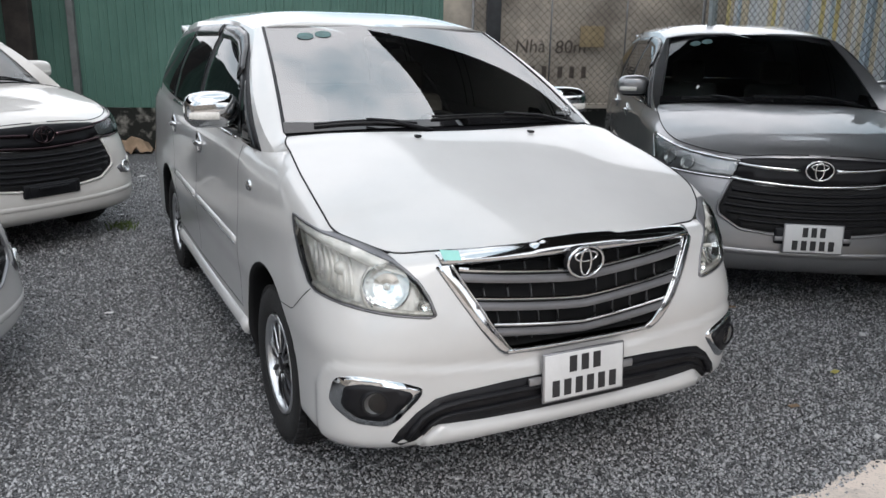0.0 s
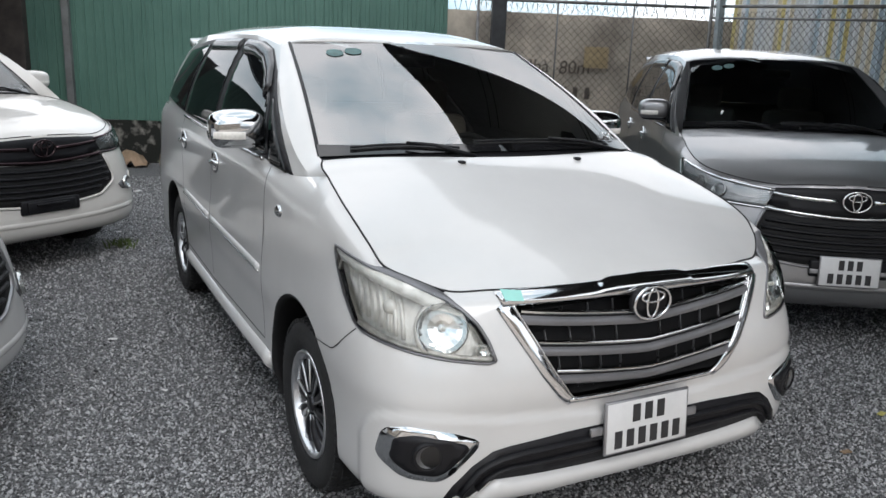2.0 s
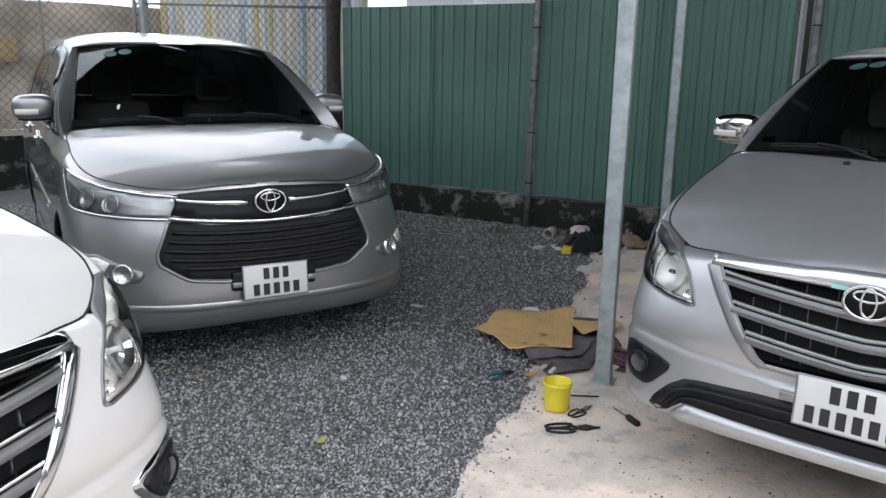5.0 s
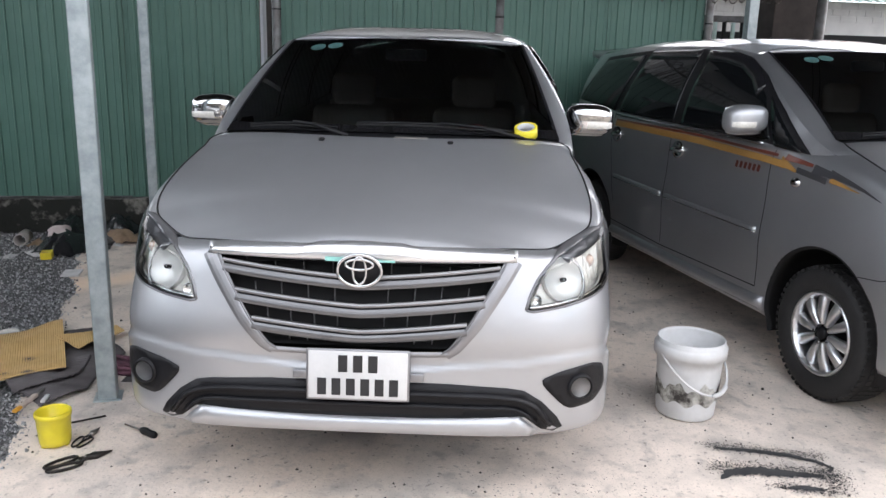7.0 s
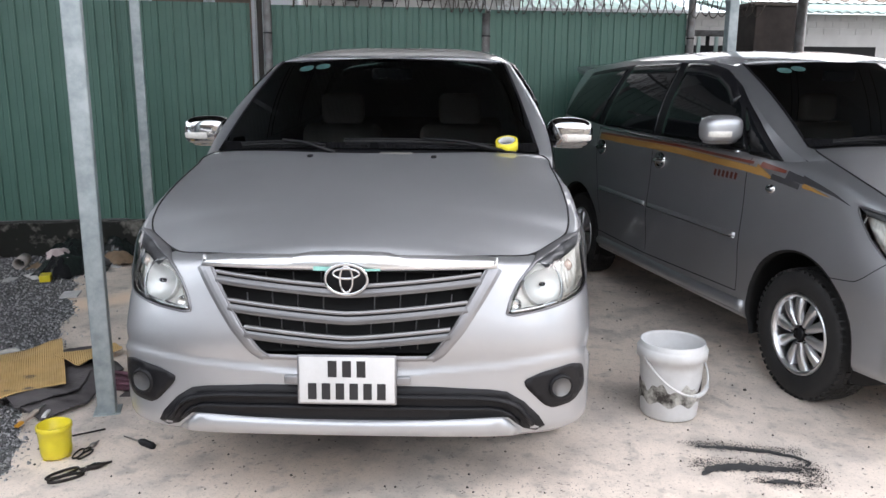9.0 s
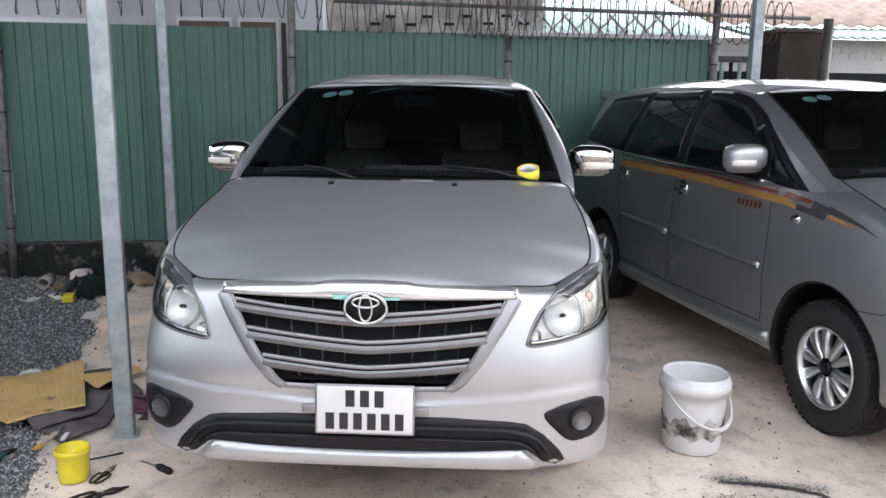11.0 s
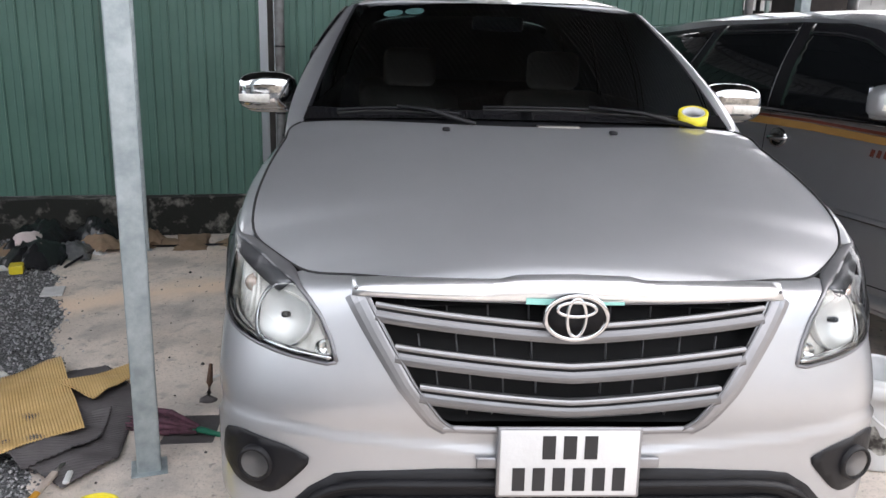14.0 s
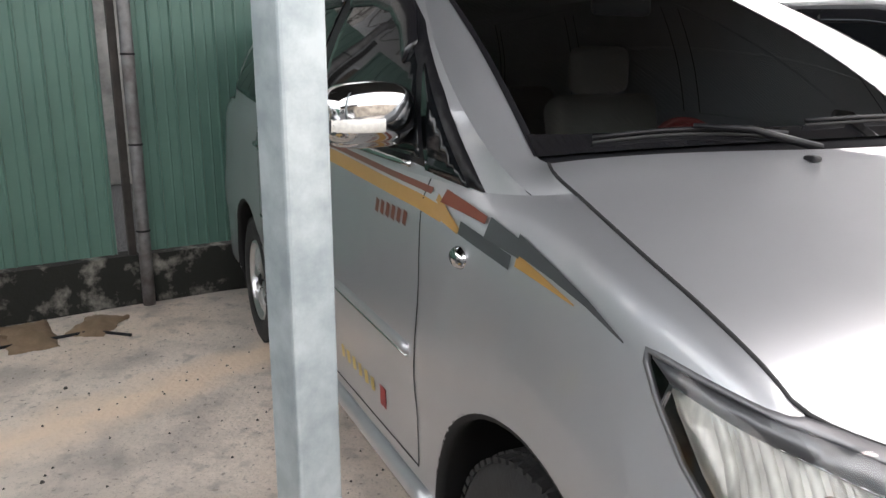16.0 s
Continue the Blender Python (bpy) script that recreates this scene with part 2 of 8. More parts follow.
class Skin:
    """The car's outer surface, on which lamps, trim and gaps are laid."""

    def __init__(self, verts, faces):
        self.tree = BVHTree.FromPolygons([Vector(v) for v in verts], faces)

    def on(self, view, u, v, s=1):
        if view == "front":
            o, d = Vector((-3, u * s, v)), Vector((1, 0, 0))
        elif view == "side":
            o, d = Vector((u, 3 * s, v)), Vector((0, -s, 0))
        elif view == "diag":
            o, d = Vector((0.6 * u - 2.4, s * (0.8 * u + 1.8), v)), Vector((0.8, -0.6 * s, 0))
        else:
            o, d = Vector((u, v * s, 4)), Vector((0, 0, -1))
        p, n, _, _ = self.tree.ray_cast(o, d)
        if p is None:
            p, n, _, _ = self.tree.find_nearest(o + d * 2.3)
        if n.dot(d) > 0:
            n = -n
        return p, n

    def patch(self, view, poly, off, s=1, step=0.03, back=0.02, bulge=0.0, reach=0.05):
        """A shell in the shape of poly, laid on the skin, off metres proud, with its rim turned in."""
        pts = np.array(poly, float)
        ring = []
        for i in range(len(pts)):
            a, b = pts[i], pts[(i + 1) % len(pts)]
            k = max(1, int(np.linalg.norm(b - a) / step))
            ring += [a + (b - a) * j / k for j in range(k)]
        nb = len(ring)
        lo, hi = pts.min(0), pts.max(0)

        rim_a = np.array(ring)
        rim_ab = np.roll(rim_a, -1, 0) - rim_a

        def edge_distance(q):
            a, ab = rim_a, rim_ab
            t = np.clip(((q - a) * ab).sum(1) / np.maximum((ab * ab).sum(1), 1e-12), 0, 1)
            return np.linalg.norm(q - a - ab * t[:, None], axis=1).min()

        grid = np.array([lo + step * np.array([i + 0.5 * (j % 2), j]) for i in range(int((hi[0] - lo[0]) / step) + 1) for j in range(int((hi[1] - lo[1]) / step) + 1)])
        a, b = np.array(ring), np.roll(np.array(ring), 1, 0)
        with np.errstate(divide="ignore", invalid="ignore"):
            cross = (b[:, 0] - a[:, 0]) * (grid[:, None, 1] - a[:, 1]) / (b[:, 1] - a[:, 1]) + a[:, 0]
            hit = ((a[:, 1] > grid[:, None, 1]) != (b[:, 1] > grid[:, None, 1])) & (grid[:, None, 0] < cross)
        inner = [q for q in grid[hit.sum(1) % 2 == 1] if edge_distance(q) > step * 0.4]
        vs, _, fs, *_ = delaunay_2d_cdt([Vector(q) for q in ring + inner], [(i, (i + 1) % nb) for i in range(nb)], [list(range(nb))], 1, 1e-6)
        bm = bmesh.new()
        top = []
        for q in vs:
            p, n = self.on(view, q[0], q[1], s)
            h = off
            if bulge:
                h += bulge * min(1.0, edge_distance(np.array(q)) / reach) ** 0.6
            top.append(bm.verts.new(p + n * h))
        for f in fs:
            try:
                bm.faces.new([top[i] for i in f])
            except ValueError:
                pass
        bm.normal_update()
        if back:
            rim = [e for e in bm.edges if e.is_boundary]
            made = bmesh.ops.extrude_edge_only(bm, edges=rim)
            d = {"front": Vector((1, 0, 0)), "side": Vector((0, -s, 0)), "diag": Vector((0.8, -0.6 * s, 0)), "top": Vector((0, 0, -1))}[view]
            for g in made["geom"]:
                if isinstance(g, bmesh.types.BMVert):
                    g.co += d * (back + off)
        bmesh.ops.recalc_face_normals(bm, faces=bm.faces)
        return bm

    def ribbon(self, view, line, width, off, s=1, step=0.03, high=0.0, bm=None, depth=0.004):
        """A strip of that width along a line on the skin; high raises its middle."""
        bm = bm or bmesh.new()
        p = even(line, max(3, int(np.linalg.norm(np.diff(np.array(line), axis=0), axis=1).sum() / step)))
        rows = []
        for i in range(len(p)):
            d = p[min(i + 1, len(p) - 1)] - p[max(i - 1, 0)]
            nrm = np.array([-d[1], d[0]]) / (np.linalg.norm(d) + 1e-9)
            w = width(i / (len(p) - 1)) if callable(width) else width
            row = []
            prof = [(-0.5, -depth), (-0.5, 0), (-0.25, high * 0.8), (0, high), (0.25, high * 0.8), (0.5, 0), (0.5, -depth)] if high else [(-0.5, 0), (0.5, 0)]
            for k, h in prof:
                q, n = self.on(view, *(p[i] + nrm * k * w), s)
                row.append(bm.verts.new(q + n * (off + h)))
            rows.append(row)
        for a, b in zip(rows, rows[1:]):
            for k in range(len(a) - 1):
                bm.faces.new((a[k], a[k + 1], b[k + 1], b[k]))
        if high:
            bm.faces.new(rows[0]), bm.faces.new(rows[-1][::-1])
            bmesh.ops.recalc_face_normals(bm, faces=bm.faces)
        return bm

# ---- cars ----
# Local axes: x runs back from the front axle, y to the car's right, z up.
OLD = dict(
    # lower-body lines: z at the nose, z at the side, nose x, half width, plan power, where the nose turns into the side
    levels=[(0.295, 0.28, -0.79, 0.855, 4.8, -0.30), (0.34, 0.325, -0.836, 0.876, 5.0, -0.28), (0.47, 0.46, -0.848, 0.880, 5.0, -0.25), (0.565, 0.565, -0.850, 0.884, 5.0, -0.22), (0.64, 0.64, -0.864, 0.892, 4.8, -0.20), (0.70, 0.70, -0.862, 0.893, 4.6, -0.16), (0.78, 0.78, -0.846, 0.890, 4.3, -0.12), (0.88, 0.88, -0.822, 0.880, 4.0, -0.04)],
    nose=[(-0.808, 0.0, 0.957), (-0.80, 0.20, 0.955), (-0.77, 0.40, 0.950), (-0.725, 0.52, 0.944), (-0.688, 0.62, 0.938), (-0.61, 0.72, 0.966), (-0.527, 0.787, 0.998), (-0.49, 0.797, 1.028), (-0.40, 0.802, 1.070), (-0.25, 0.798, 1.118), (-0.10, 0.786, 1.160), (0.0, 0.775, 1.186)],
    belt_y=[(0, 0.775), (0.15, 0.803), (0.3, 0.825), (0.5, 0.840), (0.8, 0.850), (2.6, 0.850), (3.3, 0.83), (3.7, 0.80)],
    belt_z=[(0, 1.186), (0.12, 1.166), (0.3, 1.150), (0.6, 1.150), (1.0, 1.155), (2.4, 1.185), (3.3, 1.22), (3.7, 1.23)],
    rear=3.70, hood_mid=[(-0.808, 0.957), (-0.77, 0.987), (-0.6, 1.06), (-0.35, 1.145), (-0.05, 1.232), (0.25, 1.29)],
    hood_end=(0.0, 0.16), hood_corner=(0.141, 0.746, 1.222),
    screen_low=((0.035, 0, 1.252), (0.195, 0.742, 1.226)), screen_top=((0.925, 0, 1.666), (1.018, 0.612, 1.650)),
    rail_y=[(0.9, 0.648), (2.6, 0.655), (3.4, 0.62)], rail_z=[(0.9, 1.615), (1.05, 1.640), (1.5, 1.685), (2.4, 1.695), (3.4, 1.635)],
    roof_mid=[(0.9, 1.660), (1.15, 1.712), (1.5, 1.748), (2.2, 1.757), (3.42, 1.70)], roof_power=4.2, front_columns=110, rows=64,
    # upper edge of the deeper lower apron, by half width, and where it ends on the side
    apron=[(0.0, 0.556), (0.15, 0.557), (0.35, 0.575), (0.55, 0.593), (0.72, 0.610), (0.80, 0.609), (0.84, 0.598), (0.858, 0.575), (0.874, 0.480), (0.885, 0.30)],
    pillar_top=1.02, back_top=3.38, back_low=3.62, arch=0.402, wheelbase=2.75, axle=0.325)
NEW = dict(
    levels=[(0.25, 0.27, -0.80, 0.83, 3.6, -0.30), (0.30, 0.31, -0.885, 0.885, 3.6, -0.28), (0.42, 0.46, -0.91, 0.905, 3.6, -0.25), (0.58, 0.62, -0.895, 0.915, 3.4, -0.22), (0.74, 0.78, -0.885, 0.908, 3.2, -0.14), (0.90, 0.93, -0.86, 0.895, 2.9, -0.04)],
    nose=[(-0.845, 0.0, 0.985), (-0.835, 0.22, 0.980), (-0.80, 0.42, 0.966), (-0.73, 0.55, 0.972), (-0.62, 0.68, 0.990), (-0.49, 0.775, 1.015), (-0.33, 0.822, 1.055), (-0.16, 0.832, 1.095), (0.0, 0.825, 1.13)],
    belt_y=[(0, 0.825), (0.15, 0.836), (0.4, 0.858), (0.8, 0.875), (2.6, 0.875), (3.3, 0.85), (3.8, 0.82)],
    belt_z=[(0, 1.13), (0.2, 1.135), (0.4, 1.138), (1.0, 1.15), (2.4, 1.19), (3.3, 1.24), (3.8, 1.25)],
    rear=3.80, hood_mid=[(-0.845, 0.985), (-0.80, 1.018), (-0.6, 1.072), (-0.35, 1.128), (-0.05, 1.180), (0.25, 1.222)],
    hood_end=(0.0, 0.17), hood_corner=(0.315, 0.788, 1.172),
    screen_low=((0.17, 0, 1.218), (0.365, 0.772, 1.184)), screen_top=((1.02, 0, 1.690), (1.13, 0.622, 1.656)),
    rail_y=[(0.9, 0.660), (2.6, 0.672), (3.5, 0.64)], rail_z=[(0.9, 1.625), (1.1, 1.652), (1.5, 1.70), (2.4, 1.715), (3.5, 1.65)],
    roof_mid=[(1.0, 1.684), (1.25, 1.735), (1.7, 1.780), (2.5, 1.790), (3.5, 1.73)], roof_power=3.6,
    pillar_top=1.08, back_top=3.48, back_low=3.70, arch=0.405, wheelbase=2.75, axle=0.335)


def shell(P):
    """Body, bonnet, cowl, windscreen and rear glass as vertex and face lists; y > 0 is mirrored."""
    NF, NS, NR, NV = P.get("front_columns", 46), 110, 14, P.get("rows", 30)
    by, bz = smooth_fn(P["belt_y"]), smooth_fn(P["belt_z"])
    cols = []
    for zf, zs, xf, w, n, xc in P["levels"]:
        a = np.linspace(0, math.pi / 2, 400)
        y, x = w * np.sin(a) ** (2 / n), xc - (xc - xf) * np.cos(a) ** (2 / n)
        z = zf + (zs - zf) * np.clip((x - xf) / (xc - xf), 0, 1) ** 1.5
        front = even(np.stack([x, y, z], 1), NF)
        xb = P["rear"] - 0.06 * abs(zf - 0.6)
        xs = np.linspace(xc, xb - 0.4, NS)[1:]
        side = np.stack([xs, np.full(NS - 1, w), np.full(NS - 1, zs)], 1)
        back = even(np.stack([xb - 0.4 + 0.4 * np.sin(a) ** 0.5, w * np.cos(a) ** 0.5, np.full(400, zs)], 1), NR)[1:]
        cols.append(np.concatenate([front, side, back]))
    # top line: round the nose, along the bonnet's edge and the waist
    nose = np.array(P["nose"])
    c = np.concatenate([[0], np.cumsum(np.linalg.norm(np.diff(nose, axis=0), axis=1))])
    fine = np.linspace(0, c[-1], 300)
    front = even(np.stack([smooth_fn(list(zip(c, nose[:, k])))(fine) for k in range(3)], 1), NF)
    xs = np.linspace(0, P["rear"] - 0.45, NS)[1:]
    side = np.stack([xs, by(xs), bz(xs)], 1)
    a = np.linspace(0, math.pi / 2, 400)
    xe, ye, ze = side[-1]
    back = even(np.stack([xe + (P["rear"] - 0.05 - xe) * np.sin(a) ** 0.5, ye * np.cos(a) ** 0.5, np.full(400, ze)], 1), NR)[1:]
    top = np.concatenate([front, side, back])
    last = cols[-1]
    f = np.clip((top[:, 2:3] - last[:, 2:3]) * 4, 0, 1)
    brow = np.stack([top[:, 0] + 0.62 * (last[:, 0] - top[:, 0]), top[:, 1] + 0.68 * (last[:, 1] - top[:, 1]), top[:, 2] - 0.27 * (top[:, 2] - last[:, 2])], 1)
    cols += [brow, top]
    K = np.stack(cols, 1)
    nc, nk = K.shape[:2]
    wrap = np.zeros((nc, NV, 3))
    chord = np.concatenate([[0], np.cumsum(np.linalg.norm(np.diff(K, axis=1), axis=2).mean(0))])
    tt = np.linspace(0, chord[-1], NV)
    ext = np.concatenate([2 * K[:, :1] - K[:, 1:2], K, 2 * K[:, -1:] - K[:, -2:-1]], 1)
    for j, t in enumerate(tt):
        i = min(np.searchsorted(chord, t, side="right") - 1, nk - 2)
        s = (t - chord[i]) / (chord[i + 1] - chord[i])
        p0, p1, p2, p3 = (ext[:, i + q] for q in range(4))
        wrap[:, j] = 0.5 * (2 * p1 + (p2 - p0) * s + (2 * p0 - 5 * p1 + 4 * p2 - p3) * s**2 + (3 * p1 - p0 - 3 * p2 + p3) * s**3)

    if "apron" in P:
        # the lower apron stands proud of the bumper above it
        crest = smooth_fn(P["apron"])
        x, y, z = wrap[..., 0], wrap[..., 1], wrap[..., 2]
        step = np.clip((crest(np.abs(y)) - z) / 0.014, 0, 1) * np.clip((-0.56 - x) / 0.06, 0, 1)
        out = np.stack([-(np.clip(-x - 0.25, 0, 1) / 0.6) ** 4, np.sign(y) * (np.abs(y) / 0.88) ** 4, 0 * x], -1)
        wrap = wrap + out / np.maximum(np.linalg.norm(out, axis=-1, keepdims=True), 0.3) * (0.013 * step * step * (3 - 2 * step))[..., None]

    def mirrored(g):
        """A grid whose first column lies on the middle, joined with its mirror image."""
        nu, nv = g.shape[:2]
        v = [tuple(p) for p in g.reshape(-1, 3)]
        v += [(x, -y, z) for x, y, z in v]
        fs = grid_faces(nu, nv)
        off = nu * nv
        return v, fs + [tuple(off + i for i in f[::-1]) for f in fs]

    # bonnet: rows across, bowed at the cowl
    hc = np.array(P["hood_corner"])
    edge = [p for p in front if p[0] < -0.005]
    edge = np.array(edge + [tuple(front[-1] + (hc - front[-1]) * t + np.array([0, 0.012 * math.sin(math.pi * t), 0.004 * math.sin(math.pi * t)])) for t in np.linspace(0, 1, 10)])
    edge = even(edge, 60)
    P["edge"] = edge
    hm = smooth_fn(P["hood_mid"])
    NH = 25
    hood = np.zeros((60, NH, 3))
    for i, (x, y, z) in enumerate(edge):
        r = np.clip((x + 0.4) / (hc[0] + 0.4), 0, 1)
        for j, q in enumerate(np.linspace(0, 1, NH)):
            xx = x - (P["hood_end"][1] - P["hood_end"][0]) * r**2 * (1 - q**2)
            zm = hm(xx)
            k = abs(q) ** 2.2
            hood[i, j] = (xx, y * q, zm * (1 - k) + z * k)
    # screen, pillar, glasshouse side, roof
    (lx, _, lz), (cx, cy, cz) = P["screen_low"]
    (tx, _, tz), (ux, uy, uz) = P["screen_top"]
    NS2, NT = 21, 16
    scr = np.zeros((NT, NS2, 3))
    for i, t in enumerate(np.linspace(0, 1, NT)):
        for j, q in enumerate(np.linspace(0, 1, NS2)):
            lo = np.array([lx + (cx - lx) * q**2, cy * q, lz + (cz - lz) * q**2.4])
            hi = np.array([tx + (ux - tx) * q**2, uy * q, tz + (uz - tz) * q**2.4])
            p = lo + (hi - lo) * t
            b = 0.022 * math.sin(math.pi * t)
            scr[i, j] = p + np.array([-b * 0.5, 0, b * 0.85])
    cowl = np.stack([hood[-1][np.linspace(0, NH - 1, NS2).astype(int)] - np.array([0.015, 0, 0.012]), scr[0] - np.array([0.02, 0, 0.022]), scr[0] + np.array([0.012, 0, 0.004])])
    ry, rz, rm = smooth_fn(P["rail_y"]), smooth_fn(P["rail_z"]), smooth_fn(P["roof_mid"])
    x0 = 0.12
    NG, NW = 70, 14
    side_g = np.zeros((NG, NW, 3))
    for i, u in enumerate(np.linspace(0, 1, NG)):
        for j, v in enumerate(np.linspace(0, 1, NW)):
            a0 = x0 + (P["pillar_top"] - x0) * v
            a1 = P["back_low"] - 0.35 + (P["back_top"] - 0.06 - P["back_low"] + 0.35) * v
            x = a0 + (a1 - a0) * u
            xh = P["pillar_top"] + (P["back_top"] - 0.06 - P["pillar_top"]) * u
            yl, zl, yh, zh = by(x if v < 0.02 else x), bz(x), ry(xh), rz(xh)
            y = yl + (yh - yl) * v + 0.03 * math.sin(math.pi * v)
            z = zl + (zh - zl) * v
            side_g[i, j] = (x, y, z)
    outer = np.concatenate([np.array([(x, by(x), bz(x)) for x in np.linspace(0, x0, 8)]), side_g[0, 1:]])
    inner = np.concatenate([edge[edge[:, 0] >= 0.0], scr[:, -1]])
    outer, inner = even(outer, 40), even(inner, 40)
    pil = np.zeros((40, 6, 3))
    for i in range(40):
        for j, q in enumerate(np.linspace(0, 1, 6)):
            p = inner[i] + (outer[i] - inner[i]) * q
            w = np.linalg.norm(outer[i] - inner[i])
            pil[i, j] = p + np.array([-0.3, 0.75, 0.55]) * 0.09 * w * math.sin(math.pi * q)
    NX, NY = 44, 21
    roof = np.zeros((NX, NY, 3))
    for i, u in enumerate(np.linspace(0, 1, NX)):
        xe = P["pillar_top"] + (P["back_top"] - 0.06 - P["pillar_top"]) * u
        for j, q in enumerate(np.linspace(0, 1, NY)):
            bow = (1 - u) ** 3 * (tx - P["pillar_top"]) * (1 - q**2) + u**3 * 0.09 * (1 - q**2)
            k = q ** P.get("roof_power", 2.8)
            roof[i, j] = (xe + bow, ry(xe) * q, rm(xe + bow) * (1 - k) + rz(xe) * k)
    rear_g = np.zeros((10, 12, 3))
    for i, t in enumerate(np.linspace(0, 1, 10)):
        e = side_g[-1, int(round(t * (NW - 1)))]
        m = roof[-1, 0] * t + np.array([P["rear"] - 0.04, 0, bz(3.6)]) * (1 - t)
        for j, q in enumerate(np.linspace(0, 1, 12)):
            k = q**3
            rear_g[i, j] = (m[0] + (e[0] - m[0]) * k, e[1] * q, m[2] + (e[2] - m[2]) * k)
    # roof front: close the seam between glass and roof
    head = np.stack([scr[-1], roof[0][np.linspace(0, NY - 1, NS2).astype(int)]])
    return {k: mirrored(g) for k, g in dict(wrap=wrap, hood=hood, screen=scr, cowl=cowl, side=side_g, pillar=pil, roof=roof, rear=rear_g, head=head).items()}, wrap.shape


def cut_arches(verts, faces, P):
    v = np.array(verts)
    gone = np.zeros(len(v), bool)
    for xa in (0.0, P["wheelbase"]):
        dx, dz = v[:, 0] - xa, v[:, 2] - P["axle"] - 0.02
        d = np.hypot(dx, dz)
        inside = (d < P["arch"]) & (np.abs(v[:, 1]) > 0.55)
        gone |= inside
        k = np.where(inside, P["arch"] / np.maximum(d, 1e-4), 1.0)
        v[:, 0], v[:, 2] = xa + dx * k, P["axle"] + 0.02 + dz * k
    kept = [f for f in faces if not all(gone[i] for i in f)]
    return [tuple(p) for p in v], kept


def cut_hole(verts, faces, skin, view, poly, s=1):
    """Opens a hole in the shape of poly: vertices near its edge are drawn onto it, faces inside go."""
    v = np.array(verts)
    p = np.array(poly, float)
    a, ab = p, np.roll(p, -1, 0) - p
    if view == "front":
        c, near = v[:, 1:3] * (s, 1), v[:, 0] < -0.55
    else:
        c, near = np.stack([0.6 * v[:, 0] + 0.8 * s * v[:, 1], v[:, 2]], 1), (v[:, 0] < -0.1) & (v[:, 1] * s > 0.3)
    lo, hi = p.min(0) - 0.03, p.max(0) + 0.03
    near &= ((c > lo) & (c < hi)).all(1)
    for i in np.nonzero(near)[0]:
        t = np.clip(((c[i] - a) * ab).sum(1) / (ab * ab).sum(1), 0, 1)
        q = a + ab * t[:, None]
        d = np.linalg.norm(c[i] - q, axis=1)
        k = int(d.argmin())
        if d[k] < 0.0075:
            c[i] = q[k]
            v[i] = skin.on(view, q[k][0], q[k][1], s)[0]

    def inside(q):
        b = a + ab
        hit = (a[:, 1] > q[1]) != (b[:, 1] > q[1])
        with np.errstate(divide="ignore", invalid="ignore"):
            x = ab[:, 0] * (q[1] - a[:, 1]) / ab[:, 1] + a[:, 0]
        return (hit & (q[0] < x)).sum() % 2 == 1

    kept = [f for f in faces if not all(near[i] for i in f) or not inside(c[list(f)].mean(0))]
    return [tuple(q) for q in v], kept


def joined(*pieces):
    verts, faces = [], []
    for v, f in pieces:
        k = len(verts)
        verts += v
        faces += [tuple(i + k for i in q) for q in f]
    return verts, faces


def welded(name, verts, faces, mat, parent, label="", dist=0.0015, ease=False):
    bm = bmesh.new()
    vs = [bm.verts.new(p) for p in verts]
    for f in faces:
        try:
            bm.faces.new([vs[i] for i in f])
        except ValueError:
            pass
    bmesh.ops.remove_doubles(bm, verts=bm.verts, dist=dist)
    bmesh.ops.dissolve_degenerate(bm, edges=bm.edges, dist=0.0005)
    bmesh.ops.recalc_face_normals(bm, faces=bm.faces)
    if ease:
        # ease the pillar's foot into the wing
        near = [v for v in bm.verts if -0.12 < v.co.x < 0.42 and abs(v.co.y) > 0.70 and v.co.z > 1.06 and not v.is_boundary]
        for _ in range(14):
            bmesh.ops.smooth_vert(bm, verts=near, factor=0.5, use_axis_x=True, use_axis_y=True, use_axis_z=True)
    return part(name, bm, mat, parent, label)


